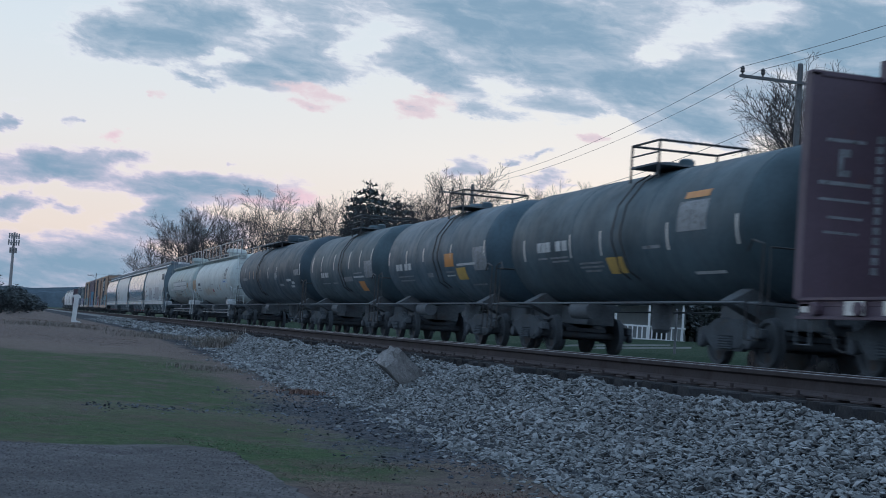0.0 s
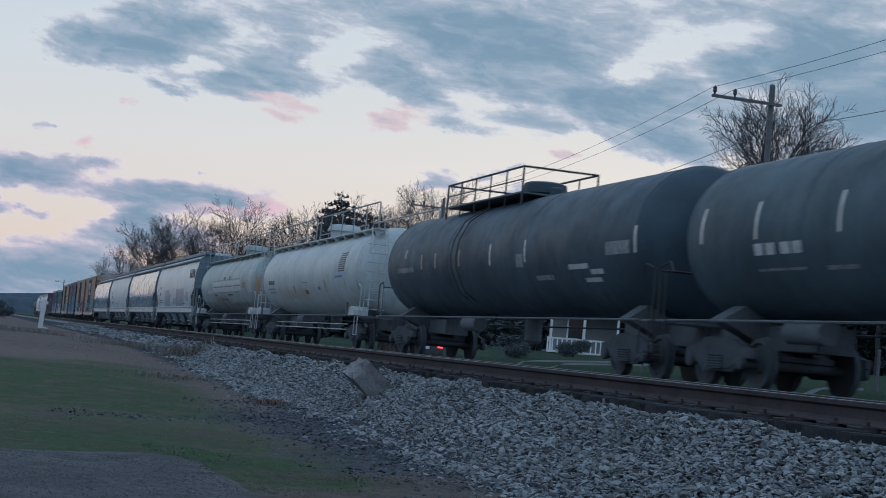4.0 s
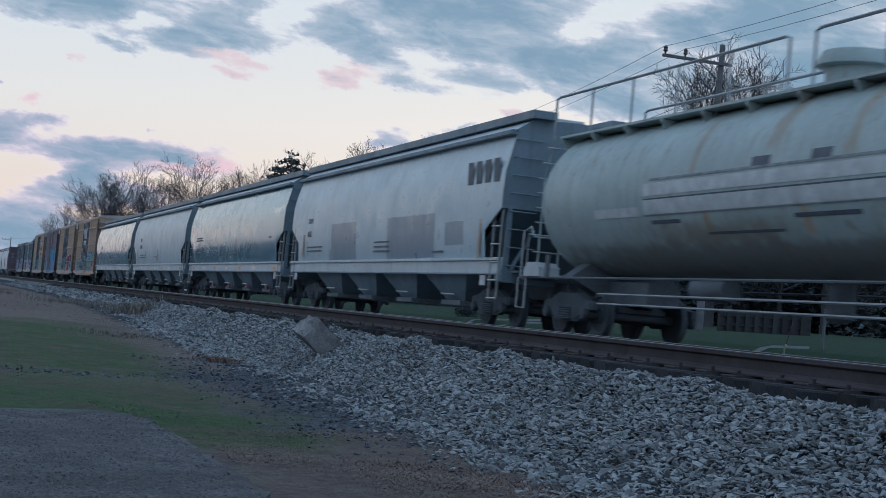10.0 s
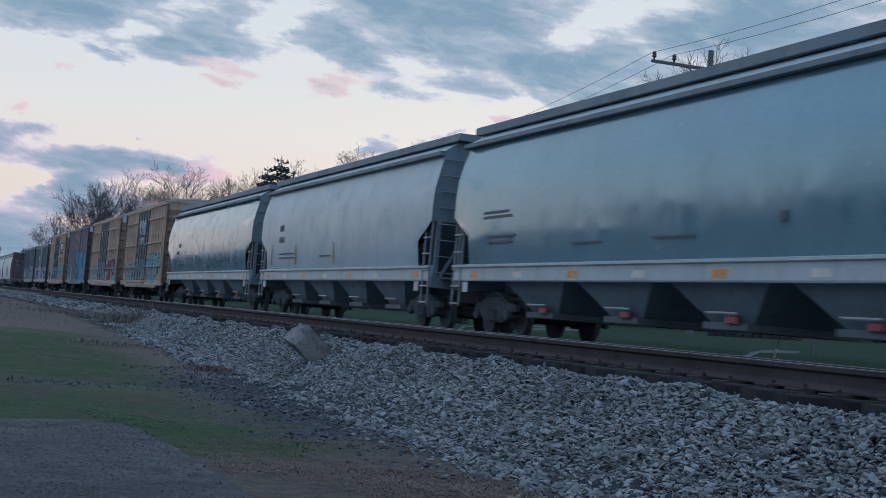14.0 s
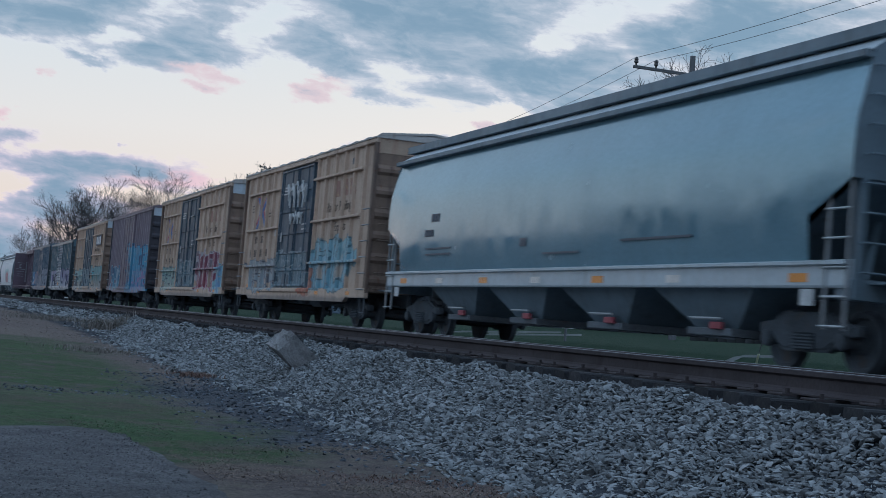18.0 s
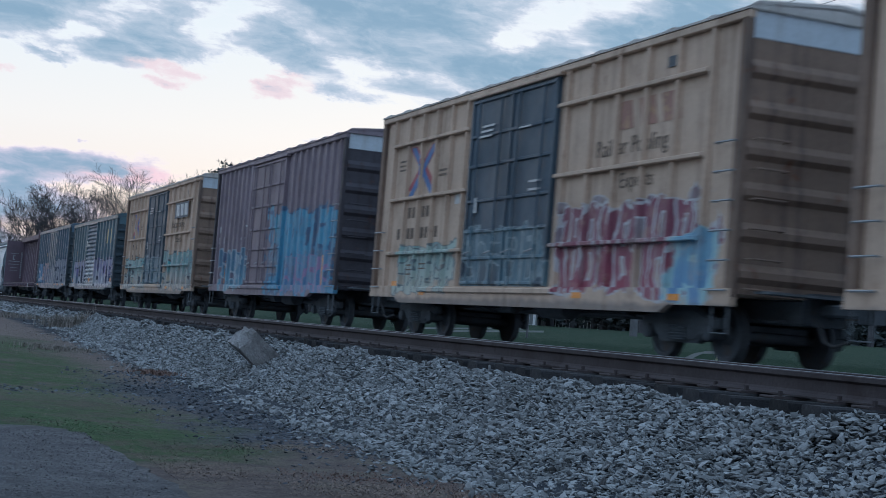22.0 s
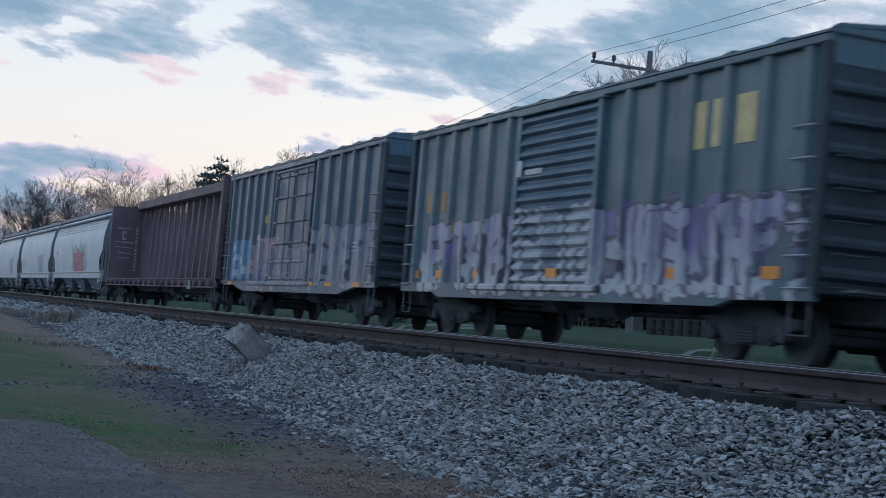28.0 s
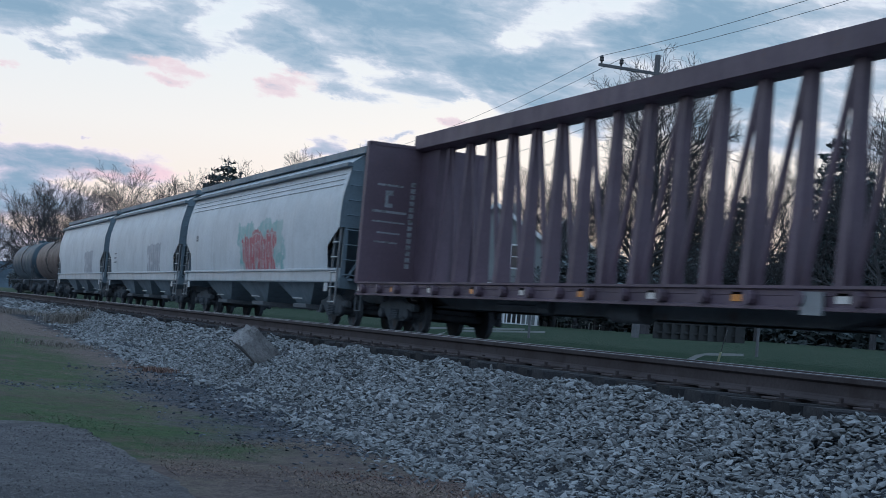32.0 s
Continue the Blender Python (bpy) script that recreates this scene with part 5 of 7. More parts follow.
def running_gear(car, length, at, reach0, reach1, sill=True, sill_z=(0.62, 0.98)):
    """Trucks, couplers, hoses and the centre sill."""
    for y in (at, length - at):
        t = placed("truck", TRUCK, car, pose(0, y, 0))
        for x in (-1.13, 1.13):
            for d in (-0.14, 0.02, 0.18):
                placed("spring", SPRING, t, pose(x, d - 0.02, 0))
        for d in (-0.89, 0.89):
            placed("wheelset", WHEELSET, t, pose(0, d, 0))
    for end, reach in ((0, reach0), (1, reach1)):
        g = Geo()
        g.slab(-0.16, 0.16, -reach + 0.28, 0.25, 0.76, 0.94, 0.03)
        g.prism([(-0.15, -reach + 0.30), (0.16, -reach + 0.30), (0.2, -reach + 0.12), (0.12, -reach), (0.02, -reach + 0.03), (0.0, -reach + 0.14), (-0.12, -reach + 0.10), (-0.2, -reach + 0.18)], 0.68, 1.0, "z")
        g.slab(-0.3, 0.3, -0.12, 0.1, 0.62, 1.08, 0.03)
        m = pose(0, length if end else 0, 0, 0, 0, 180 if end else 0)
        c = placed("coupler", g.mesh("coupler", STEEL), car, m)
        placed("air_hose", HOSE, c, Matrix())
    if sill:
        part("centre_sill", Geo().slab(-0.32, 0.32, 0.1, length - 0.1, sill_z[0], sill_z[1], 0.03), UNDER, car)
        g = Geo().tube([(-0.75, length * 0.42, 0.72), (-0.75, length * 0.42 + 1.1, 0.72)], 0.2, 12)
        part("air_reservoir", g, UNDER, car, smooth=True)
        part("brake_cylinder", Geo().tube([(-0.7, length * 0.58, 0.74), (-0.7, length * 0.58 + 0.5, 0.74)], 0.15, 12).tube([(-0.7, length * 0.58 + 0.5, 0.74), (-0.7, length * 0.70, 0.74)], 0.03, 6), UNDER, car)
        part("brake_pipe", Geo().tube([(-0.45, 0.3, 0.66), (-0.45, length - 0.3, 0.66)], 0.03, 6), UNDER, car)


def rungs(car, x, y0, y1, zs, mat=None, out=0.09):
    """Side grab irons, one by one."""
    for z in zs:
        part("rung", Geo().tube([(x + out, y0, z), (x, y0, z), (x, y1, z), (x + out, y1, z)], 0.016, 5), mat or GRAB, car)


def end_rungs(car, y, x0, x1, zs, out, mat=None):
    for z in zs:
        part("rung", Geo().tube([(x0, y + out, z), (x0, y, z), (x1, y, z), (x1, y + out, z)], 0.016, 5), mat or GRAB, car)


def stirrup(car, y, x=-1.5, z0=0.42, z1=0.95, mat=None):
    part("stirrup", Geo().tube([(x, y, z1), (x, y, z0), (x, y + 0.42, z0), (x, y + 0.42, z1)], 0.018, 5), mat or UNDER, car)


def bars(car, x, rows, mat, thick=0.006, name="stencil"):
    """Unreadable lettering: bars (y0, y1, z0, z1) on the side at x."""
    for y0, y1, z0, z1 in rows:
        part(name, Geo().box(x - thick, x + 0.002, y0, y1, z0, z1), mat, car)


def block_letters(car, x, y_left, z0, height, widths, mat, name="stencil", gap=0.25):
    """A row of bar-shaped marks read from the road: they run from high y to low y."""
    y = y_left
    for w in widths:
        if w > 0:
            bars(car, x, [(y - w * height, y, z0, z0 + height)], mat, name=name)
        y -= (abs(w) + gap) * height


def text_mesh(text, size):
    curve = bpy.data.curves.new("letter", "FONT")
    curve.body, curve.size, curve.extrude = text, size, 0.003
    tmp = bpy.data.objects.new("letter", curve)
    me = bpy.data.meshes.new_from_object(tmp)
    bpy.data.objects.remove(tmp)
    return me


def words(car, text, x, y_left, z0, size, mat):
    """Readable words, letter by letter, upright on the side that faces the road."""
    dot = max(v.co.x for v in text_mesh(".", size).vertices)
    for i, ch in enumerate(text):
        if ch == " ":
            continue
        me = text_mesh(ch, size)
        me.name = "letter"
        me.materials.clear()
        me.materials.append(mat)
        along = max(v.co.x for v in text_mesh(text[:i] + ".", size).vertices) - dot
        me.transform(Matrix.Translation((x, y_left - along, z0)) @ Matrix(((0, 0, -1, 0), (-1, 0, 0, 0), (0, 1, 0, 0), (0, 0, 0, 1))))
        part("letter", me, None, car)


def end_wall(car, y, out, eave, base, mat, band, ribs, half=1.46, label=""):
    """A corrugated end with a flat band at its top. out: -1 leading, 1 trailing."""
    prof = [(0.0, base), (0.0, base + 0.1)]
    top = eave - 0.42
    step = (top - base - 0.15) / ribs
    for i in range(ribs):
        z = base + 0.15 + i * step
        prof += [(0.0, z), (0.07, z + step * 0.14), (0.07, z + step * 0.30), (0.0, z + step * 0.48)]
    prof += [(0.0, top), (-0.06, top), (-0.06, base)]
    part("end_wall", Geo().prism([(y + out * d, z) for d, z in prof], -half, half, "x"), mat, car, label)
    part("end_band", Geo().box(-half, half, *sorted((y - out * 0.05, y + out * 0.012)), top + 0.002, eave + 0.02), band, car, "flat pale panel over the corrugations")
    for s in (-1, 1):
        part("corner_post", Geo().slab(*sorted((s * half, s * 1.545)), *sorted((y - out * 0.16, y + out * 0.03)), base - 0.05, eave), mat, car)


def boxcar(label, length, eave, body, door_mat, band, end_mat, posts, door, belts, sill, group, reach, post_depth=0.085, post_w=0.11, door_kind="plug", roof_mat=None, end_ribs=6, under=0.78):
    """posts: the y of each side post. door: (y0, y1). belts: the heights of the level rails. sill: the outline of the side sill's lower edge."""
    car = thing("boxcar", label, "boxcar", group)
    base = 0.98
    part("body", Geo().box(-1.46, 1.46, 0.08, length - 0.08, base, eave - 0.01), body, car)
    roof_mat = roof_mat or body
    g = Geo().prism([(-1.57, eave - 0.03), (-1.57, eave + 0.005), (-1.45, eave + 0.04), (0, eave + 0.18), (1.45, eave + 0.04), (1.57, eave + 0.005), (1.57, eave - 0.03)], 0.0, length)
    part("roof", g, roof_mat, car)
    n = int(length / 1.18)
    for i in range(n + 1):
        y = 0.05 + i * (length - 0.1) / n
        part("roof_rib", Geo().prism([(-1.52, eave + 0.03), (-1.42, eave + 0.10), (0, eave + 0.24), (1.42, eave + 0.10), (1.52, eave + 0.03), (0, eave + 0.15)], y - 0.05, y + 0.05), roof_mat, car)
    for s in (-1, 1):
        for y in posts:
            w = post_w / 2
            part("side_post", Geo().prism([(s * 1.455, y - w), (s * (1.46 + post_depth), y - w * 0.62), (s * (1.46 + post_depth), y + w * 0.62), (s * 1.455, y + w)], base + 0.0, eave - 0.08, "z"), body, car)
        part("top_chord", Geo().slab(*sorted((s * 1.45, s * 1.555)), 0.02, length - 0.02, eave - 0.15, eave - 0.031), body, car)
        part("side_sill", Geo().prism([(0.05, base + 0.07), (length - 0.05, base + 0.07)] + [(y, z) for y, z in reversed(sill)], *sorted((s * 1.44, s * 1.55)), "x"), body, car)
        for z in belts:
            lo, hi = [q for q in posts if q < door[0]], [q for q in posts if q > door[1]]
            for seg in ((lo[0] + 0.05, door[0] - 0.1), (door[1] + 0.1, hi[-1] - 0.05)):
                part("belt_rail", Geo().slab(*sorted((s * 1.45, s * 1.575)), *seg, z - 0.035, z + 0.035, 0.012), body, car)
        d0, d1 = door
        zt = eave - 0.19
        if door_kind == "plug":
            dr = part("door", Geo().slab(*sorted((s * 1.45, s * 1.53)), d0, d1, base + 0.06, zt), door_mat, car, "dark painted plug door")
            mid = (d0 + d1) / 2
            for y in (d0 + 0.04, mid, d1 - 0.04):
                part("door_stile", Geo().slab(*sorted((s * 1.52, s * 1.565)), y - 0.05, y + 0.05, base + 0.08, zt - 0.02), door_mat, dr)
            for z in (base + 0.14, base + 0.62, base + 1.15, base + 1.75, base + 2.45, base + 3.05, zt - 0.08):
                if z < zt:
                    part("door_rail", Geo().slab(*sorted((s * 1.52, s * 1.57)), d0 + 0.02, d1 - 0.02, z - 0.035, z + 0.035), door_mat, dr)
            for y in (d0 + 0.45, mid - 0.42, mid + 0.42, d1 - 0.45):
                part("lock_rod", Geo().tube([(s * 1.585, y, base + 0.1), (s * 1.585, y, zt - 0.1)], 0.022, 6), door_mat, dr)
                part("handle", Geo().tube([(s * 1.60, y, base + 0.75), (s * 1.60, y + 0.34, base + 0.70)], 0.018, 5), GRAB, dr)
        else:
            prof = [(s * 1.45, base + 0.05)]
            nz = 15
            hz = (zt - base - 0.05) / nz
            for i in range(nz):
                z = base + 0.05 + i * hz
                prof += [(s * 1.49, z + 0.02), (s * 1.565, z + hz * 0.35), (s * 1.565, z + hz * 0.6), (s * 1.49, z + hz * 0.95)]
            prof += [(s * 1.45, zt)]
            dr = part("door", Geo().prism(prof, d0, d1), door_mat, car, "sliding door with level corrugations")
            for y in (d0, d1):
                part("door_stile", Geo().slab(*sorted((s * 1.45, s * 1.575)), y - 0.07, y + 0.07, base + 0.03, zt), body, dr)
        part("door_track", Geo().slab(*sorted((s * 1.45, s * 1.60)), d0 - 0.4, d1 + (d1 - d0) * 0.6, base - 0.06, base + 0.04), body, car)
        part("door_hood", Geo().slab(*sorted((s * 1.45, s * 1.60)), d0 - 0.15, d1 + 0.15, eave - 0.2, eave - 0.13), body, car)
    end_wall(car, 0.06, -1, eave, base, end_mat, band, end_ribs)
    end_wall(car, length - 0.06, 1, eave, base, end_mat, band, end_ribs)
    rungs(car, -1.60, 0.16, 0.62, [1.02 + 0.42 * i for i in range(6)])
    rungs(car, -1.60, length - 0.62, length - 0.16, [1.02 + 0.42 * i for i in range(4)])
    end_rungs(car, -0.12, -1.35, -0.85, [1.05 + 0.42 * i for i in range(6)], 0.15, end_mat)
    part("crossover_platform", Geo().box(-1.2, 1.2, -0.42, -0.02, 1.0, 1.035), UNDER, car)
    stirrup(car, 0.14)
    stirrup(car, length - 0.56)
    running_gear(car, length, 2.1, *reach)
    for y in (length * 0.3, length * 0.5, length * 0.7):
        part("cross_bearer", Geo().prism([(-1.44, base), (1.44, base), (1.40, base - 0.14), (0.4, 0.62), (-0.4, 0.62), (-1.40, base - 0.14)], y - 0.06, y + 0.06), UNDER, car)
    return car


def hopper(label, length, body, sill_mat, dark, group, reach, bays=4, ribs=False, bay_mat=None, gate_mat=None):
    car = thing("hopper_car", label, "hopper car", group)

    def width(z):
        t = (z - 1.30) / 2.72
        return 1.50 + 0.11 * math.sin(math.pi * min(1, t * 1.02)) ** 0.8 - 0.10 * max(0, t - 0.72) / 0.28

    cols = [(0.0, 2.50), (0.95, 2.05), (0.97, 1.32)] + [(0.97 + (length - 1.94) * i / 14, 1.32) for i in range(1, 14)] + [(length - 0.97, 1.32), (length - 0.95, 2.05), (length, 2.50)]
    for s, nm in ((-1, "side_sheet"), (1, "side_sheet")):
        rows = []
        for y, z0 in cols:
            rows.append([(s * width(z0 + (4.13 - z0) * i / 12), y, z0 + (4.13 - z0) * i / 12) for i in range(13)])
        part(nm, Geo().grid(rows), body, car, smooth=True)
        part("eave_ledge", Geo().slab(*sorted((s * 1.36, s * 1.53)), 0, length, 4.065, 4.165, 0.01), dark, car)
        part("side_sill", Geo().prism([(s * 1.40, 1.10), (s * 1.53, 1.10), (s * 1.545, 1.13), (s * 1.545, 1.38), (s * 1.605, 1.40), (s * 1.605, 1.44), (s * 1.49, 1.47), (s * 1.40, 1.47)], 0.05, length - 0.05), sill_mat, car)
        if ribs:
            for z in (3.62, 3.76, 3.90):
                part("side_rib", Geo().tube([(s * (width(z) + 0.005), 0.3, z), (s * (width(z) + 0.005), length - 0.3, z)], 0.022, 5), body, car)
    part("roof", Geo().prism([(-1.46, 4.14), (-1.38, 4.20), (-1.05, 4.42), (0, 4.47), (1.05, 4.42), (1.38, 4.20), (1.46, 4.14)], 0.0, length), sill_mat, car, smooth=False)
    for s in (-1, 1):
        part("running_board", Geo().box(*sorted((s * 0.62, s * 1.18)), -0.25, length + 0.25, 4.43, 4.60), dark, car, "dark steel grating walkway")
        for i in range(int(length / 1.5) + 1):
            y = 0.2 + i * (length - 0.4) / int(length / 1.5)
            part("board_bracket", Geo().prism([(s * 1.16, 4.55), (s * 1.16, 4.50), (s * 1.08, 4.37), (s * 1.0, 4.37)], y - 0.03, y + 0.03), dark, car)
    part("hatch", Geo().prism([(-0.45, 4.44), (-0.40, 4.62), (0.40, 4.62), (0.45, 4.44)], 0.7, length - 0.7), sill_mat, car, "long trough hatch cover")
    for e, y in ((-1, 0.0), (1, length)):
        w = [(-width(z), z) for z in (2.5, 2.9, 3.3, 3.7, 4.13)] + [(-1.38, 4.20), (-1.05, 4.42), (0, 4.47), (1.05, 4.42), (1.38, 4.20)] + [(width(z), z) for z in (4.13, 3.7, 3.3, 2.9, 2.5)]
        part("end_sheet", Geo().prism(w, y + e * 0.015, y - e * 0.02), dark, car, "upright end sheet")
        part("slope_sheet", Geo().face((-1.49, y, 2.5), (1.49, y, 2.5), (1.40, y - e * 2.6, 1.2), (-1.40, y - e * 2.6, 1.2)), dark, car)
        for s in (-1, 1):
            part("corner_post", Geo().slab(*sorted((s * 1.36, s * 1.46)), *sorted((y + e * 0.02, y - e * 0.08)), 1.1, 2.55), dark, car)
            part("ladder_stile", Geo().slab(*sorted((s * 1.52, s * 1.56)), *sorted((y - e * 0.04, y - e * 0.08)), 0.55, 2.55), GRAB, car)
            part("ladder_stile", Geo().slab(*sorted((s * 1.52, s * 1.56)), *sorted((y - e * 0.50, y - e * 0.54)), 0.55, 2.45), GRAB, car)
            part("end_brace", Geo().tube([(s * 1.3, y, 1.2), (s * 0.5, y - e * 0.9, 2.1)], 0.04, 6), dark, car)
        for z in [0.6 + 0.38 * i for i in range(6)]:
            part("rung", Geo().tube([(-1.575, y - e * 0.03, z), (-1.575, y - e * 0.55, z)], 0.017, 5), WHITE_STEP, car)
        end_rungs(car, y + e * 0.10, -1.42, -0.85, [1.3 + 0.38 * i for i in range(8)], -e * 0.08, dark)
        part("end_sill", Geo().slab(-1.5, 1.5, *sorted((y + e * 0.05, y - e * 0.35)), 0.95, 1.22), dark, car)
        part("crossover_platform", Geo().box(-1.3, 1.3, *sorted((y + e * 0.45, y + e * 0.06)), 1.16, 1.19), dark, car)
        part("stub_sill", Geo().slab(-0.32, 0.32, *sorted((y, y - e * 3.4)), 0.66, 1.02), UNDER, car)
        part("placard_board", Geo().box(-1.565, -1.545, *sorted((y - e * 0.75, y - e * 1.05)), 0.86, 1.08), PALE_MARK, car)
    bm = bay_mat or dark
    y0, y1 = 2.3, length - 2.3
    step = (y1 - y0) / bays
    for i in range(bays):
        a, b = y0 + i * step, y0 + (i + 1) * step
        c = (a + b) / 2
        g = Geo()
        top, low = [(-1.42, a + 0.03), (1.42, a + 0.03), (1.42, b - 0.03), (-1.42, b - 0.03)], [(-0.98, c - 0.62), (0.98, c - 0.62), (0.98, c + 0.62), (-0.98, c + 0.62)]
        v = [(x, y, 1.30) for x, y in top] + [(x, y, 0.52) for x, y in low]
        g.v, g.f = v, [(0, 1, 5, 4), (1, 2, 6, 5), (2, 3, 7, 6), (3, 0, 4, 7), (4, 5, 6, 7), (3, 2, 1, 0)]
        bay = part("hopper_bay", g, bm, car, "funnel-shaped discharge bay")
        part("outlet_gate", Geo().slab(-1.12, 1.12, c - 0.66, c + 0.66, 0.40, 0.52), UNDER, bay)
        part("gate_rail", Geo().tube([(-1.2, c - 0.45, 0.66), (-1.2, c + 0.45, 0.66)], 0.022, 5), WHITE_STEP, bay)
        if gate_mat:
            part("gate_flap", Geo().slab(-1.19, -1.13, c - 0.45, c - 0.12, 0.50, 0.61, 0.01), gate_mat, bay, "faded red gate flap")
    running_gear(car, length, 1.55, *reach, sill=False)
    part("air_reservoir", Geo().tube([(-0.7, length - 2.6, 1.02), (-0.7, length - 1.6, 1.02)], 0.2, 12), UNDER, car, smooth=True)
    return car


def tank_ring(y0, y1, r, head=0.62):
    rings = []
    for i in range(9):
        a = math.pi / 2 * i / 8
        rings.append((y0 - head * math.cos(a), max(0.03, r * math.sin(a))))
    rings += [(y0 + (y1 - y0) * i / 8, r) for i in range(1, 8)]
    for i in range(9):
        a = math.pi / 2 * i / 8
        rings.append((y1 + head * math.sin(a), max(0.03, r * math.cos(a))))
    return rings


def on_shell(r, cz, z, out=0.006):
    return -math.sqrt(max(r * r - (z - cz) ** 2, 0.01)) - out


def shell_patch(car, r, cz, y0, y1, z0, z1, mat, name="stencil", n=6):
    """A thin painted or taped patch that follows the curve of the shell on the road side."""
    a0, a1 = math.asin((z0 - cz) / r), math.asin((z1 - cz) / r)
    rows = []
    for rr in (r - 0.01, r + 0.007):
        for y in (y0, y1):
            rows.append([(-rr * math.cos(a0 + (a1 - a0) * i / n), y, cz + rr * math.sin(a0 + (a1 - a0) * i / n)) for i in range(n + 1)])
    g = Geo().grid([rows[0], rows[2], rows[3], rows[1]])
    part(name, g, mat, car)


def tank_common(car, y0, y1, r, cz, shell, length, reach, rail_mat, seams=4):
    part("shell", Geo().lathe(tank_ring(y0, y1, r), 48, "y", (0, cz)), shell, car, smooth=True)
    for i in range(seams):
        y = y0 + (y1 - y0) * i / (seams - 1)
        part("weld_seam", Geo().lathe([(y - 0.02, r), (y - 0.012, r + 0.007), (y + 0.012, r + 0.007), (y + 0.02, r)], 48, "y", (0, cz)), shell, car, smooth=True)
    for e, y in ((-1, 0.0), (1, length)):
        part("stub_sill", Geo().slab(-0.33, 0.33, *sorted((y, y - e * 3.6)), 0.66, 1.08), UNDER, car)
        part("end_platform", Geo().slab(-1.45, 1.45, *sorted((y + e * 0.02, y - e * 0.42)), 1.02, 1.07), UNDER, car)
        part("bolster", Geo().prism([(-1.15, 1.08), (-1.15, 1.12), (-0.72, cz - r * 0.82), (-0.5, cz - r * 0.93), (0.5, cz - r * 0.93), (0.72, cz - r * 0.82), (1.15, 1.12), (1.15, 1.08), (0.4, 0.74), (-0.4, 0.74)], y - e * 1.55, y - e * 2.0), UNDER, car)
        for x in (-1.42, 1.42):
            part("platform_handrail", Geo().tube([(x, y - e * 0.02, 1.05), (x, y - e * 0.02, 2.0), (x, y - e * 0.40, 2.08), (x, y - e * 0.55, 1.9)], 0.018, 6), rail_mat, car)
        stirrup(car, y if e < 0 else y - 0.42, -1.46, 0.45, 1.05, rail_mat)
        part("end_handrail", Geo().tube([(-1.3, y, 1.06), (-1.3, y, 1.95), (1.3, y, 1.95), (1.3, y, 1.06)], 0.018, 6), rail_mat, car)
    for s in (-1, 1):
        part("side_handrail", Geo().tube([(s * 1.44, 0.5, 1.06), (s * 1.44, length - 0.5, 1.06)], 0.022, 6), UNDER, car)
    mid = (y0 + y1) / 2
    part("bottom_outlet", Geo().lathe([(0.55, 0.12), (0.62, 0.2), (cz - r + 0.1, 0.22)], 14, "z", (0, mid)), UNDER, car)
    running_gear(car, length, 1.75, *reach, sill=False)
    part("air_reservoir", Geo().tube([(-0.7, mid + 2.0, 0.95), (-0.7, mid + 3.1, 0.95)], 0.19, 12), UNDER, car, smooth=True)


def dark_tank(label, length, r, cz, shell, group, reach, long_rail=False, rail=BLACK_RAIL):
    """A tank car with a small railed platform round its dome."""
    car = thing("tank_car", label, "tank car", group)
    y0, y1 = 0.95, length - 0.95
    tank_common(car, y0, y1, r, cz, shell, length, reach, rail)
    mid, top = length / 2, cz + r
    part("dome", Geo().lathe([(top - 0.1, 0.48), (top + 0.10, 0.48), (top + 0.12, 0.55), (top + 0.17, 0.55), (top + 0.36, 0.52), (top + 0.40, 0.42)] if long_rail else [(top - 0.1, 0.34), (top + 0.14, 0.34), (top + 0.22, 0.26)], 20, "z", (0, mid)), shell, car, "round dome with bolted cover", smooth=True)
    part("valve_housing", Geo().lathe([(top - 0.1, 0.16), (top + 0.2, 0.16), (top + 0.24, 0.10)], 12, "z", (0, mid - 0.75)), shell, car, smooth=True)
    span, mid_p, rise = (3.0, mid + 2.0, 0.62) if long_rail else (0.68, mid - 0.85, 0.46)
    h0, h1 = top - 0.30, top + rise
    part("platform", Geo().box(-0.98, 0.98, mid_p - span, mid_p + span, top - 0.02, top + 0.02), UNDER, car)
    for s in (-1, 1):
        a, b = mid_p - span, mid_p + span
        part("railing", Geo().tube([(s * 0.95, a, h0), (s * 0.95, a, h1), (s * 0.95, b, h1), (s * 0.95, b, h0)], 0.026, 6), rail, car)
        part("toe_rail", Geo().tube([(s * 0.95, a, top + rise * 0.5), (s * 0.95, b, top + rise * 0.5)], 0.018, 5), rail, car)
        for f in (0.2, 0.4, 0.6, 0.8) if long_rail else ():
            part("rail_post", Geo().tube([(s * 0.95, a + (b - a) * f, h0), (s * 0.95, a + (b - a) * f, h1)], 0.02, 5), rail, car)
        for q in range(2):
            part("ladder_stile", Geo().tube([(s * (on_shell(r, cz, z, 0.12) * -1), mid_p + 0.22 - q * 0.44, z) for z in (1.1, 1.7, 2.3, cz, 3.0, 3.5, top - 0.14)], 0.018, 5), rail, car)
    for a in (mid_p - span, mid_p + span):
        part("railing", Geo().tube([(-0.95, a, h1), (0.95, a, h1)], 0.026, 6), rail, car)
    return car


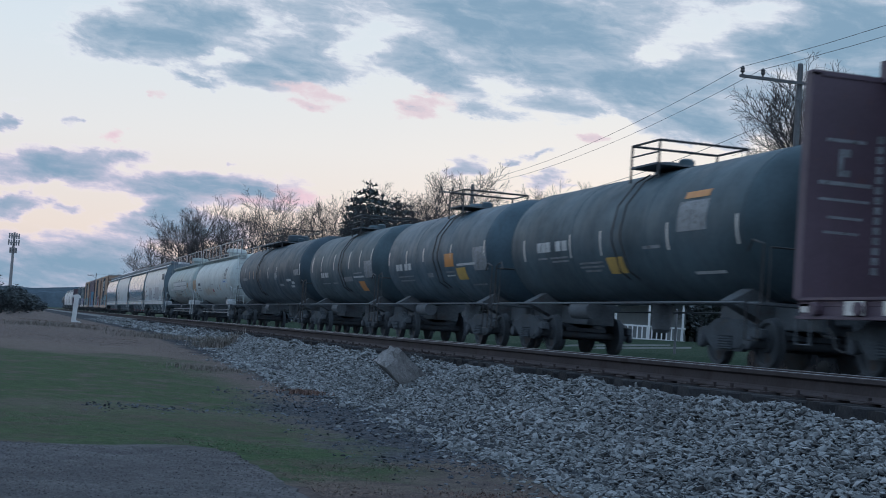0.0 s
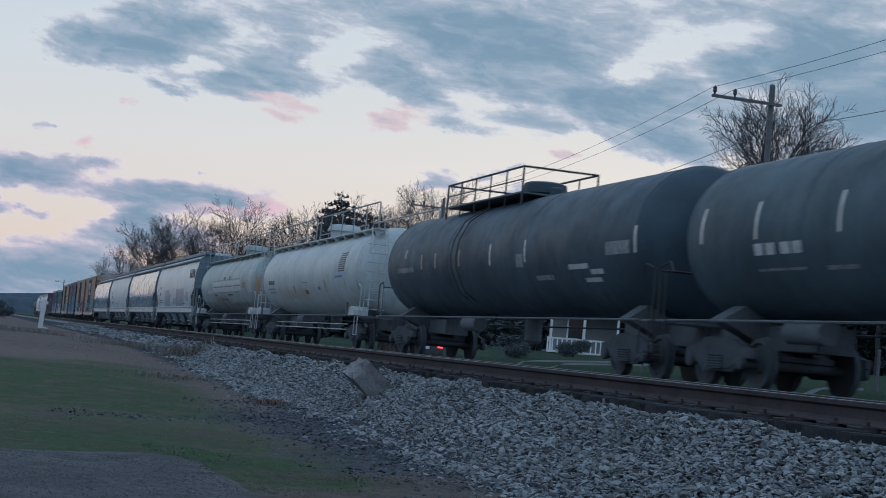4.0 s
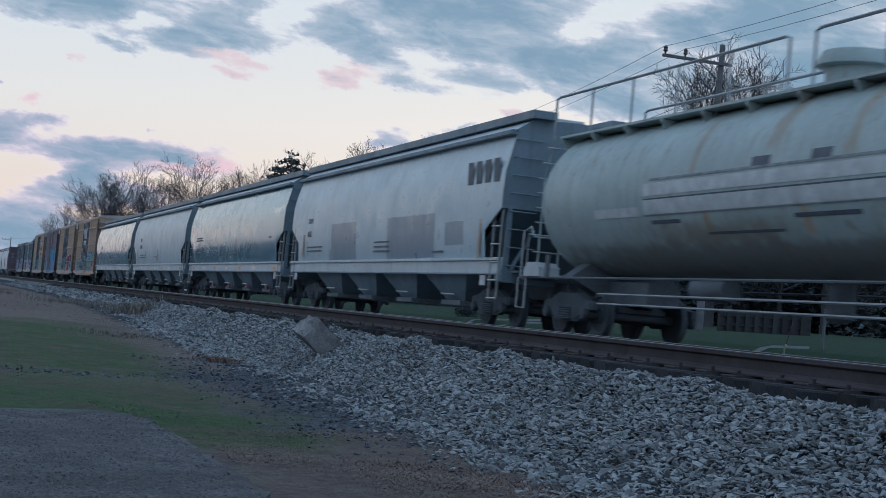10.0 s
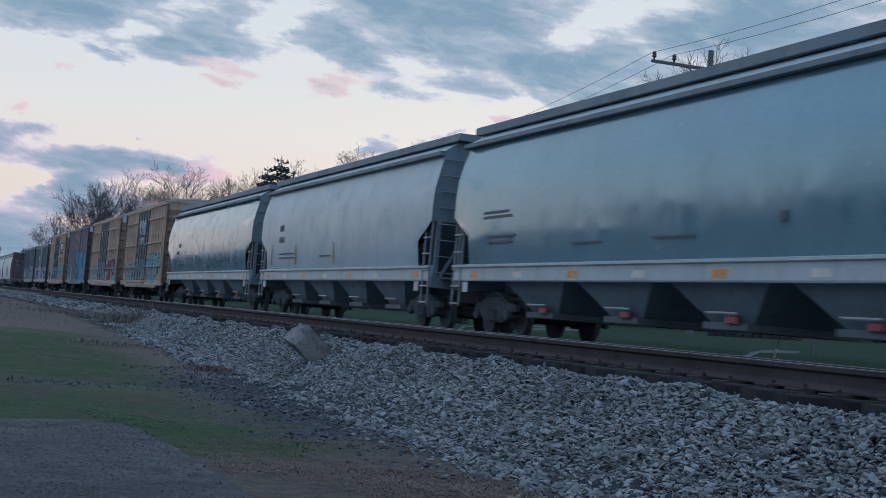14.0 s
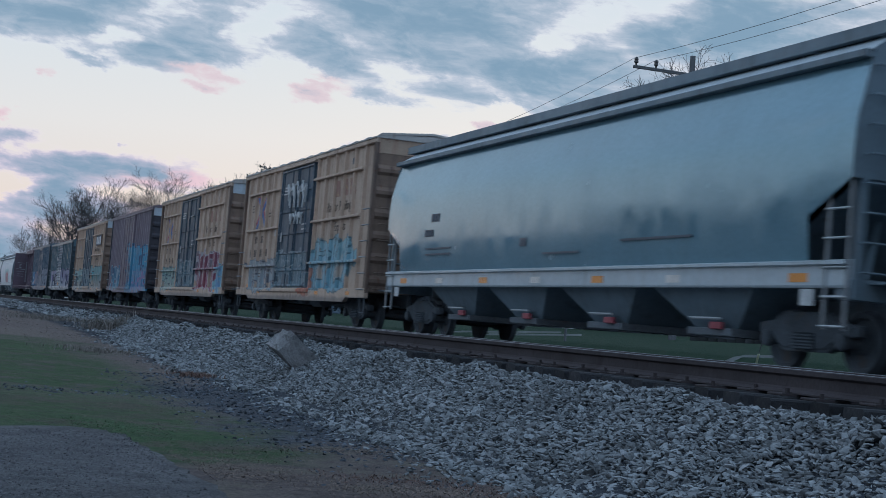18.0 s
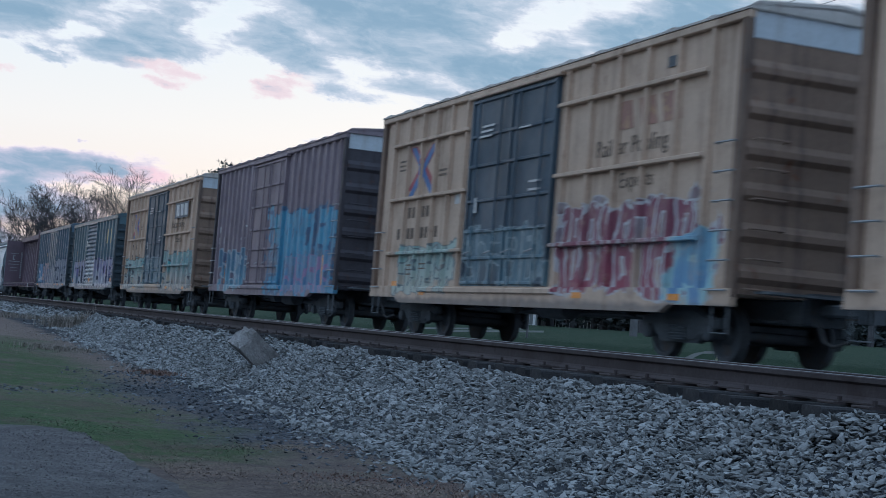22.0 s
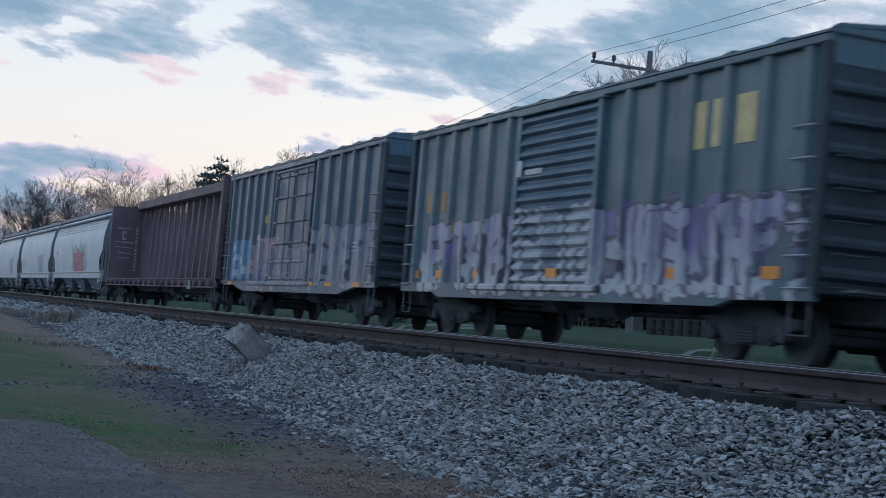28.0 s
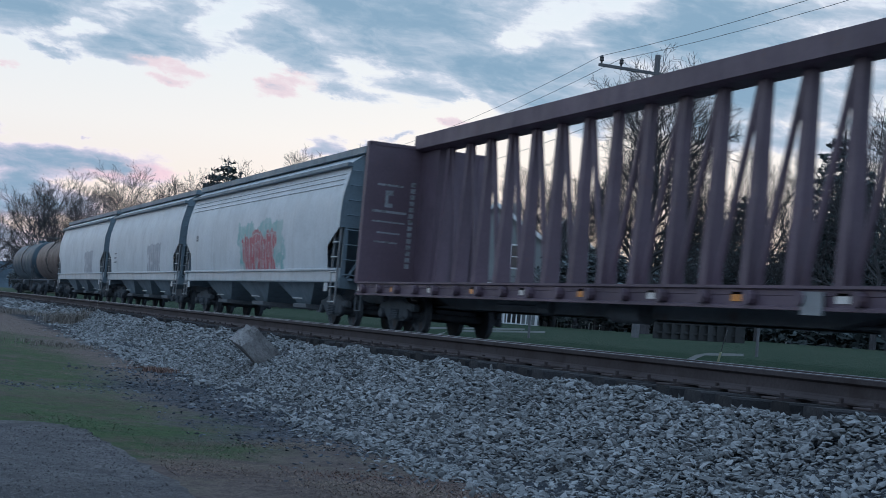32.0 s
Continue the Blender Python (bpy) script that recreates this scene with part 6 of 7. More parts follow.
def walkway_tank(label, length, r, cz, shell, group, reach):
    """A pale tank car with railed walkways along its whole top."""
    car = thing("tank_car", label, "tank car", group)
    y0, y1 = 0.95, length - 0.95
    tank_common(car, y0, y1, r, cz, shell, length, reach, WHITE_STEP, 6)
    mid, top = length / 2, cz + r
    part("dome", Geo().lathe([(top - 0.1, 0.50), (top + 0.28, 0.50), (top + 0.30, 0.64), (top + 0.36, 0.64), (top + 0.52, 0.56), (top + 0.56, 0.30)], 24, "z", (0, mid)), shell, car, "pale round dome cover", smooth=True)
    zb = top - 0.16
    for s in (-1, 1):
        part("running_board", Geo().box(*sorted((s * 0.60, s * 1.02)), 0.5, length - 0.5, zb, zb + 0.045), shell, car, "steel walkway along the top")
        n = 12
        for i in range(n + 1):
            y = 0.6 + (length - 1.2) * i / n
            part("board_bracket", Geo().prism([(s * 1.02, zb), (s * 1.02, zb - 0.05), (s * 0.92, zb - 0.2), (s * 0.6, zb - 0.02)], y - 0.03, y + 0.03), shell, car)
        for a, b in ((0.15, mid - 0.35), (mid + 0.35, length - 0.15)):
            part("railing", Geo().tube([(s * 1.0, a, zb), (s * 1.0, a, zb + 0.83), (s * 1.0, a + 0.12, zb + 0.87), (s * 1.0, b - 0.12, zb + 0.87), (s * 1.0, b, zb + 0.83), (s * 1.0, b, zb)], 0.026, 6), GRAB, car)
            for i in range(1, 5):
                y = a + (b - a) * i / 5
                part("rail_post", Geo().tube([(s * 1.0, y, zb), (s * 1.0, y, zb + 0.86)], 0.022, 5), GRAB, car)
    for e, y in ((-1, 0.0), (1, length)):
        for x in (-1.12, -0.68):
            part("ladder_stile", Geo().tube([(x, y - e * 0.12, 1.05), (x, y - e * 0.14, 3.1), (x, y - e * 0.5, zb + 0.05)], 0.022, 5), shell, car)
        for i in range(9):
            z = 1.3 + i * 0.3
            yy = y - e * (0.13 if z < 3.1 else 0.13 + (z - 3.1) * 0.6)
            part("rung", Geo().tube([(-1.25, yy, z), (-0.6, yy, z)], 0.017, 5), WHITE_STEP, car)
        part("step_box", Geo().prism([(y - e * 0.35, 1.08), (y - e * 1.15, 1.08), (y - e * 1.10, 1.26), (y - e * 0.95, 1.36), (y - e * 0.55, 1.36), (y - e * 0.38, 1.24)], -1.50, -1.05, "x"), WHITE_STEP, car, "white rounded step housing")
        part("side_bracket", Geo().box(-1.50, -1.45, *sorted((y - e * 1.45, y - e * 1.57)), 1.05, 1.5), UNDER, car)
    for z in (0.62, 0.80):
        part("brake_rod", Geo().tube([(-1.05, 3.0, z), (-1.05, length - 3.0, z)], 0.022, 5), GRAB, car)
    return car


def centerbeam(label, length, mat, group, reach):
    car = thing("centerbeam_flatcar", label, "flatcar", group)
    part("deck", Geo().slab(-1.48, 1.48, 0.0, length, 0.98, 1.10), mat, car)
    for s in (-1, 1):
        part("side_sill", Geo().prism([(s * 1.40, 0.80), (s * 1.53, 0.80), (s * 1.53, 0.84), (s * 1.47, 0.86), (s * 1.47, 1.06), (s * 1.53, 1.08), (s * 1.53, 1.12), (s * 1.40, 1.12)], 0.0, length), mat, car)
        n = 19
        for i in range(n):
            y = 0.6 + (length - 1.2) * i / (n - 1)
            part("winch", Geo().tube([(s * 1.46, y, 0.95), (s * 1.60, y, 0.95)], 0.10, 10), mat, car)
            if s < 0 and i % 2 == 0:
                part("reflector", Geo().box(-1.480, -1.468, y + 0.25, y + 0.55, 0.90, 1.03), AMBER if i % 4 == 0 else WHITE_TAPE, car)
    for e, y in ((-1, 0.0), (1, length)):
        b = part("bulkhead", Geo().slab(-1.50, 1.50, *sorted((y, y - e * 0.10)), 1.10, 4.50, 0.03), mat, car, "tall maroon end bulkhead")
        for s in (-1, 1):
            part("bulkhead_post", Geo().slab(*sorted((s * 1.38, s * 1.53)), *sorted((y + e * 0.10, y - e * 0.12)), 1.1, 4.54), mat, b)
        part("bulkhead_cap", Geo().slab(-1.53, 1.53, *sorted((y + e * 0.10, y - e * 0.12)), 4.50, 4.58), mat, b)
        for z in (1.9, 2.7, 3.5):
            part("bulkhead_rib", Geo().slab(-1.45, 1.45, *sorted((y, y + e * 0.12)), z - 0.07, z + 0.07), mat, b)
        end_rungs(car, y + e * 0.2, -1.35, -0.9, [1.3 + 0.4 * i for i in range(7)], -e * 0.15)
        stirrup(car, y if e < 0 else y - 0.42, -1.5)
    part("top_chord", Geo().prism([(-0.34, 4.50), (-0.34, 4.84), (-0.16, 4.90), (0.16, 4.90), (0.34, 4.84), (0.34, 4.50), (0.22, 4.46), (-0.22, 4.46)], 0.05, length - 0.05), mat, car, "deep beam along the top of the truss")
    # posts of the centre truss, wider towards the deck
    n = 17
    ys = [1.7 + (length - 3.4) * i / (n - 1) for i in range(n)]
    for i, y in enumerate(ys):
        w = 0.11
        part("truss_post", Geo().prism([(-0.17, 1.10), (-0.10, 2.8), (-0.07, 4.50), (0.07, 4.50), (0.10, 2.8), (0.17, 1.10)], y - w, y + w), mat, car)
    for i in range(n - 1):
        a, b = (ys[i], ys[i + 1])
        lo, hi = (1.15, 4.45) if i >= n / 2 else (4.45, 1.15)
        part("truss_brace", Geo().prism([(a + 0.1, lo), (a + 0.20, lo), (b - 0.1, hi), (b - 0.20, hi)], -0.04, 0.04, "x"), mat, car)
    for y0, y1 in ((0.1, 1.25), (length - 1.25, length - 0.1)):
        part("end_panel", Geo().box(-0.12, 0.12, y0, y1, 1.10, 4.48), mat, car, "solid web panel by the bulkhead")
    running_gear(car, length, 1.9, *reach)
    part("belly_sill", Geo().prism([(2.6, 0.98), (length - 2.6, 0.98), (length - 4.6, 0.62), (4.6, 0.62)], -0.7, 0.7, "x"), UNDER, car)
    return car


# ---- the train ----
SPEED = 9.3
TRAIN = []  # (car, place of its leading end at the start)


def couple(car, s0):
    TRAIN.append((car, s0))
    return car


MAROON = paint("maroon_car_paint", (0.098, 0.070, 0.095), 0.55, 0.4, (0.085, 0.072, 0.082), 0.25)
TANK_BLACK = paint("black_tank_paint", (0.066, 0.100, 0.122), 0.5, 0.3, (0.045, 0.056, 0.07), 0.05, 0.3, spec=0.2)
TANK_SLATE = paint("slate_tank_paint", (0.070, 0.110, 0.142), 0.45, 0.4, (0.05, 0.06, 0.07), 0.1, 0.25, spec=0.2)
TANK_GRIME = paint("grimy_black_tank_paint", (0.052, 0.080, 0.104), 0.5, 0.4, (0.050, 0.070, 0.088), 0.04, 0.3, spec=0.2)
TANK_WHITE = paint("dirty_white_tank_paint", (0.46, 0.51, 0.51), 0.5, 0.35, (0.26, 0.23, 0.19), 0.35, 0.1,
                   stripes=((2.55, 2.75, 1.9, 3.1, (0.40, 0.24, 0.10), 0.5), (7.5, 15.0, 1.6, 2.2, (0.40, 0.35, 0.28), 0.9)))
# last stripe paints shade low on the shell; the rest are stains and tapes
TANK_BEIGE = paint("stained_shaded_beige_tank_paint", (0.325, 0.390, 0.390), 0.5, 0.5, (0.22, 0.19, 0.15), 0.4, 0.12,
                   stripes=((0.55, 0.8, 1.7, 2.9, (0.42, 0.26, 0.15), 0.4), (2.95, 3.2, 1.8, 2.5, (0.42, 0.27, 0.16), 0.4), (5.7, 5.95, 1.7, 2.2, (0.46, 0.27, 0.12), 0.4), (8.2, 8.45, 1.7, 2.2, (0.42, 0.27, 0.15), 0.4), (11.0, 11.25, 1.7, 2.2, (0.42, 0.27, 0.15), 0.4), (8.0, 14.0, 1.5, 2.1, (0.22, 0.19, 0.15), 0.9), (7.0, 7.4, 2.5, 4.1, (0.30, 0.26, 0.20), 0.7), (8.9, 9.5, 2.75, 4.1, (0.27, 0.23, 0.18), 0.7), (11.4, 11.7, 2.4, 4.1, (0.30, 0.27, 0.22), 0.7), (4.9, 5.3, 2.7, 4.1, (0.24, 0.27, 0.26), 0.7), (0.2, 18.3, 0.9, 1.75, (0.17, 0.17, 0.16), 0.4)))
TANK_BROWN = paint("brown_tank_paint", (0.085, 0.062, 0.056), 0.55, 0.5, (0.06, 0.05, 0.045), 0.3, 0.25)
HOP_SHINE = paint("glossy_grey_hopper_paint", (0.205, 0.340, 0.415), 0.13, 0.10, (0.16, 0.17, 0.18), 0.0, 0.05, metal=0.36, dents=0.05)
HOP_PALE = paint("pale_grey_hopper_paint", (0.385, 0.475, 0.525), 0.34, 0.22, (0.25, 0.24, 0.22), 0.05, 0.07, dents=0.08)
HOP_PATCH = paint("pale_hopper_paint_with_grey_patches", (0.42, 0.505, 0.55), 0.32, 0.22, (0.25, 0.24, 0.22), 0.05, 0.07, dents=0.08,
                  stripes=((4.3, 8.3, 1.46, 2.55, (0.15, 0.20, 0.26), 0.06), (11.2, 14.0, 1.46, 2.55, (0.15, 0.20, 0.26), 0.06), (2.3, 3.6, 1.75, 2.3, (0.17, 0.23, 0.28), 0.06), (13.6, 14.2, 1.46, 1.8, (0.24, 0.29, 0.34), 0.06)))
HOP_WHITE = paint("white_hopper_paint", (0.55, 0.59, 0.62), 0.5, 0.3, (0.3, 0.29, 0.27), 0.08, 0.08, dents=0.08,
                  tags=((6.0, 10.0, 0.9, 2.6, (0.40, 0.04, 0.07), (0.30, 0.03, 0.06), (0.40, 0.30, 0.32), 1.5, 3), (5.2, 10.8, 0.85, 2.9, (0.12, 0.36, 0.37), (0.30, 0.45, 0.45), (0.30, 0.45, 0.47), 0.9, 6))[::-1])
HOP_WHITE_B = paint("white_hopper_paint_with_grey_tag", (0.55, 0.59, 0.62), 0.5, 0.3, (0.3, 0.29, 0.27), 0.08, 0.08, dents=0.08, tags=((3.6, 6.6, 1.4, 2.6, (0.24, 0.27, 0.32), (0.32, 0.36, 0.42), (0.4, 0.42, 0.46), 1.2, 11),))
SILL_PALE = paint("pale_sill_paint", (0.42, 0.48, 0.52), 0.4, 0.3, (0.25, 0.22, 0.19), 0.1, 0.08)
# darker slate puts shade into ends, slope sheets and bays; ledges share it
HOP_DARK = paint("shaded_slate_end_paint", (0.135, 0.185, 0.225), 0.5, 0.4, (0.06, 0.06, 0.06), 0.1, 0.15)

ROOF_GALV = paint("dull_galvanised_roof", (0.40, 0.39, 0.38), 0.6, 0.5, (0.2, 0.17, 0.14), 0.3, 0.15)
YELLOW = (0.475, 0.360, 0.278)
FADED = surface("faded_plum_paint", (0.30, 0.17, 0.14), 0.65, 3.0, 0.25, (0.42, 0.28, 0.16), (0.5, 0.68), 40, 0.1, 0.001)
YEL_A = paint("faded_yellow_car_paint", YELLOW, 0.6, 0.5, (0.13, 0.08, 0.05), 0.45, 0.10,
              tags=((1.6, 6.2, 0.9, 2.5, (0.16, 0.36, 0.46), (0.26, 0.45, 0.52), (0.05, 0.14, 0.18), 1.5, 2), (9.8, 14.2, 0.9, 2.0, (0.25, 0.33, 0.38), (0.36, 0.36, 0.36), (0.09, 0.11, 0.15), 1.5, 5), (5.6, 7.0, 0.8, 1.7, (0.45, 0.12, 0.06), (0.40, 0.2, 0.09), (0.3, 0.1, 0.06), 0.9, 9)),
              stripes=((-2.0, 18.0, 0.35, 0.86, (0.17, 0.15, 0.145), 0.45),))
YEL_B = paint("yellow_car_paint_red_tag", YELLOW, 0.6, 0.5, (0.13, 0.08, 0.05), 0.4, 0.10,
              tags=((1.0, 5.9, 0.85, 2.5, (0.24, 0.03, 0.08), (0.10, 0.05, 0.09), (0.46, 0.48, 0.52), 1.7, 4), (0.6, 2.0, 0.85, 1.9, (0.10, 0.25, 0.45), (0.2, 0.42, 0.5), (0.3, 0.5, 0.55), 0.9, 8), (10.6, 14.2, 0.85, 1.95, (0.40, 0.46, 0.42), (0.25, 0.42, 0.42), (0.10, 0.15, 0.18), 1.9, 12)),
              stripes=((-2.0, 18.0, 0.35, 0.86, (0.17, 0.15, 0.145), 0.45),))
YEL_D = paint("yellow_car_paint_teal_tag", YELLOW, 0.6, 0.5, (0.13, 0.08, 0.05), 0.4, 0.10,
              tags=((0.3, 6.2, 0.8, 2.35, (0.36, 0.36, 0.34), (0.10, 0.38, 0.43), (0.07, 0.09, 0.12), 1.6, 7), (9.7, 15.0, 0.8, 2.2, (0.45, 0.45, 0.43), (0.16, 0.42, 0.45), (0.07, 0.09, 0.12), 1.8, 15)),
              stripes=((-2.0, 18.0, 0.35, 0.86, (0.17, 0.15, 0.145), 0.45),))
NAVY_DOOR = paint("navy_door_paint", (0.056, 0.086, 0.118), 0.45, 0.25, (0.05, 0.056, 0.066), 0.2, 0.2,
                  tags=((6.0, 10.1, 0.9, 2.2, (0.11, 0.19, 0.24), (0.07, 0.13, 0.17), (0.24, 0.31, 0.34), 1.5, 21),), spec=0.2)
# yellow ends: shade put into a darker base colour, with grime and rust over it
YEL_END = paint("shaded_grimy_yellow_end_paint", (0.200, 0.146, 0.116), 0.8, 0.7, (0.040, 0.040, 0.046), 0.7, 0.15, spec=0.2)
PALE_BAND = paint("pale_blue_band_paint", (0.42, 0.48, 0.54), 0.5, 0.4, (0.16, 0.10, 0.07), 0.3, 0.1)
RUST_BAND = paint("rust_worn_band_paint", (0.36, 0.27, 0.20), 0.6, 0.5, (0.22, 0.06, 0.05), 0.9, 0.15)
PLUM = paint("plum_brown_car_paint", (0.180, 0.150, 0.182), 0.55, 0.4, (0.06, 0.045, 0.05), 0.3, 0.15,
             tags=((-0.2, 6.9, 0.7, 3.2, (0.05, 0.25, 0.42), (0.12, 0.36, 0.50), (0.05, 0.12, 0.22), 0.7, 2), (9.6, 13.4, 0.85, 2.2, (0.12, 0.28, 0.38), (0.04, 0.08, 0.16), (0.30, 0.38, 0.44), 1.0, 5), (1.0, 5.2, 0.85, 1.9, (0.10, 0.20, 0.34), (0.16, 0.30, 0.42), (0.30, 0.20, 0.34), 0.9, 8)))
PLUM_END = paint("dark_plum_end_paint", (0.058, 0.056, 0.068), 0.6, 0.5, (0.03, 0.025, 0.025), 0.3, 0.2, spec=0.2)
GREEN_E = paint("dark_blue_green_car_paint", (0.070, 0.126, 0.160), 0.36, 0.35, (0.035, 0.04, 0.045), 0.2, 0.15,
                tags=((0.4, 14.6, 0.8, 2.35, (0.44, 0.47, 0.50), (0.16, 0.14, 0.34), (0.04, 0.05, 0.08), 1.0, 3), (1.0, 5.2, 0.85, 2.3, (0.42, 0.44, 0.50), (0.15, 0.13, 0.33), (0.05, 0.05, 0.11), 1.2, 9)))
DOOR_E = paint("blue_corrugated_door_paint", (0.075, 0.13, 0.185), 0.45, 0.25, (0.06, 0.07, 0.08), 0.1, 0.12,
               tags=((5.6, 10.0, 0.85, 2.45, (0.46, 0.48, 0.50), (0.36, 0.40, 0.46), (0.05, 0.06, 0.09), 1.1, 13),))
GREEN_F = paint("weathered_slate_car_paint", (0.053, 0.102, 0.152), 0.36, 0.38, (0.05, 0.058, 0.075), 0.15, 0.15,
                tags=((-0.4, 5.9, 0.85, 2.5, (0.25, 0.27, 0.31), (0.14, 0.19, 0.28), (0.04, 0.06, 0.10), 0.75, 4), (8.8, 12.2, 0.8, 2.3, (0.10, 0.15, 0.24), (0.36, 0.30, 0.32), (0.42, 0.30, 0.30), 0.95, 10), (5.5, 9.6, 0.85, 2.0, (0.10, 0.14, 0.22), (0.16, 0.20, 0.28), (0.28, 0.30, 0.34), 1.2, 6)),
                stripes=((12.2, 14.7, 1.1, 2.35, (0.13, 0.26, 0.42), 0.08), (12.5, 13.1, 1.25, 1.5, (0.42, 0.46, 0.5), 0.15), (13.5, 14.3, 1.2, 1.4, (0.42, 0.46, 0.5), 0.15), (13.6, 14.3, 1.7, 1.9, (0.42, 0.46, 0.5), 0.15),))
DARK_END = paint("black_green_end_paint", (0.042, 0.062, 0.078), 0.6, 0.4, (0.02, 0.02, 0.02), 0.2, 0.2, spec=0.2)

# maroon centerbeam at the head of what is seen
c = couple(centerbeam("maroon centerbeam flatcar with end bulkheads", 22.8, MAROON, "cars of the train", (1.2, 0.7)), -2.6)


def bulkhead_writing(car, y):
    """Worn white marks on the inner face of the trailing bulkhead."""
    rows = ((-1.22, -0.55, 3.52, 3.57), (-1.0, -0.92, 3.0, 3.42), (-0.92, -0.80, 3.30, 3.42), (-0.92, -0.80, 3.0, 3.10), (-1.32, -0.42, 2.86, 2.92), (-1.30, -0.45, 2.62, 2.66), (-1.15, -0.55, 2.35, 2.39), (-1.2, -0.6, 2.12, 2.16))
    for x0, x1, z0, z1 in rows:
        part("stencil", Geo().box(x0, x1, y - 0.006, y + 0.002, z0, z1), DIM_MARK, car)
    for i in range(14):
        part("stencil", Geo().box(-0.36, -0.24, y - 0.006, y + 0.002, 1.55 + i * 0.155, 1.66 + i * 0.155), DIM_MARK, car)


bulkhead_writing(c, 22.70)
for y in (19.9, 20.9):
    part("reflector", Geo().box(-1.545, -1.53, y, y + 0.5, 0.86, 1.06), WHITE_TAPE, c)


def stripe_set(car, r, cz, ys, z0, z1):
    for y in ys:
        shell_patch(car, r, cz, y, y + 0.07, z0, z1, WHITE_TAPE, "reflector_strip")


# black tank with yellow placard
c = couple(dark_tank("black tank car with railed dome platform", 13.9, 1.36, 2.48, TANK_BLACK, "cars of the train", (1.2, 0.4)), 21.5)
block_letters_at = ((9.2, 9.5), (9.6, 9.9), (10.25, 10.5), (10.55, 10.8), (10.85, 11.1))
for y0, y1 in block_letters_at:
    shell_patch(c, 1.36, 2.48, y0, y1, 2.22, 2.44, PALE_MARK)
for a in ((9.2, 10.3, 2.06, 2.10, DIM_MARK), (9.2, 10.2, 1.98, 2.02, DIM_MARK), (10.5, 11.1, 2.06, 2.10, DIM_MARK), (6.2, 7.05, 1.68, 2.0, GOLD_MARK), (7.3, 8.6, 1.90, 1.94, DIM_MARK), (7.3, 8.6, 1.82, 1.86, DIM_MARK), (7.5, 8.4, 1.74, 1.78, DIM_MARK),
          (2.3, 3.5, 2.35, 2.9, DIM_MARK), (2.4, 3.4, 2.95, 3.08, ORANGE_MARK), (4.3, 5.1, 2.1, 2.16, DIM_MARK), (2.0, 3.2, 1.6, 1.65, PALE_MARK)):
    shell_patch(c, 1.36, 2.48, *a)
stripe_set(c, 1.36, 2.48, (1.1, 3.9, 7.2, 8.95, 12.0), 2.05, 2.55)

# slate blue tank with orange placards
c = couple(dark_tank("slate blue tank car with orange placards", 12.3, 1.36, 2.50, TANK_SLATE, "cars of the train", (0.4, 0.5)), 35.7)
for a in ((3.9, 4.75, 2.10, 2.46, ORANGE_MARK), (2.9, 3.75, 1.74, 2.05, GOLD_MARK), (4.0, 4.8, 1.84, 1.88, PALE_MARK), (4.0, 4.8, 1.94, 1.98, DIM_MARK), (1.9, 3.6, 2.10, 2.16, PALE_MARK), (0.9, 2.05, 1.95, 2.55, DIM_MARK), (1.6, 2.8, 1.58, 1.62, DIM_MARK),
          (8.5, 8.85, 2.10, 2.30, PALE_MARK), (8.95, 9.3, 2.10, 2.30, PALE_MARK), (9.6, 9.9, 2.10, 2.30, PALE_MARK), (10.0, 10.35, 2.10, 2.30, PALE_MARK), (8.5, 10.3, 1.90, 1.94, DIM_MARK), (8.5, 10.2, 1.78, 1.82, DIM_MARK), (6.2, 6.8, 1.85, 1.97, DIM_MARK)):
    shell_patch(c, 1.36, 2.50, *a)
stripe_set(c, 1.36, 2.50, (1.0, 4.1, 7.0, 9.0, 11.2), 2.3, 2.7)

# black tank with upright reflector strips
c = couple(dark_tank("black tank car with pale reflector strips", 13.0, 1.38, 2.52, TANK_BLACK, "cars of the train", (0.5, 0.4)), 48.4)
stripe_set(c, 1.38, 2.52, (1.1, 2.85, 4.6, 7.3, 9.7, 11.55), 2.35, 2.95)
for a in ((2.6, 3.4, 1.56, 1.88, ORANGE_MARK), (0.95, 2.15, 1.98, 2.55, DIM_MARK), (2.4, 4.0, 2.0, 2.06, PALE_MARK), (2.6, 3.9, 2.14, 2.18, DIM_MARK), (4.3, 6.0, 1.90, 2.06, DIM_MARK), (8.4, 8.65, 2.1, 2.28, PALE_MARK), (8.75, 9.0, 2.1, 2.28, PALE_MARK), (9.2, 9.45, 2.1, 2.28, PALE_MARK), (9.55, 9.8, 2.1, 2.28, PALE_MARK), (8.4, 9.8, 1.86, 1.90, DIM_MARK), (7.0, 7.8, 1.84, 1.90, DIM_MARK)):
    shell_patch(c, 1.38, 2.52, *a)

# long grimy black tank
c = couple(dark_tank("long grimy black tank car with tall dome", 19.5, 1.46, 2.62, TANK_GRIME, "cars of the train", (0.4, 1.1), True), 61.6)
for a in ((1.2, 2.3, 2.30, 2.55, DIM_MARK), (2.6, 3.2, 1.96, 2.06, PALE_MARK), (3.3, 4.3, 2.08, 2.18, PALE_MARK), (2.8, 3.6, 1.82, 1.90, PALE_MARK), (5.3, 6.3, 1.9, 2.0, DIM_MARK), (16.4, 17.3, 2.3, 2.42, DIM_MARK), (16.6, 16.8, 2.7, 2.95, DIM_MARK), (7.0, 7.4, 2.2, 2.5, DIM_MARK)):
    shell_patch(c, 1.46, 2.62, *a)
stripe_set(c, 1.46, 2.62, (0.9, 6.8, 9.2), 2.3, 2.8)
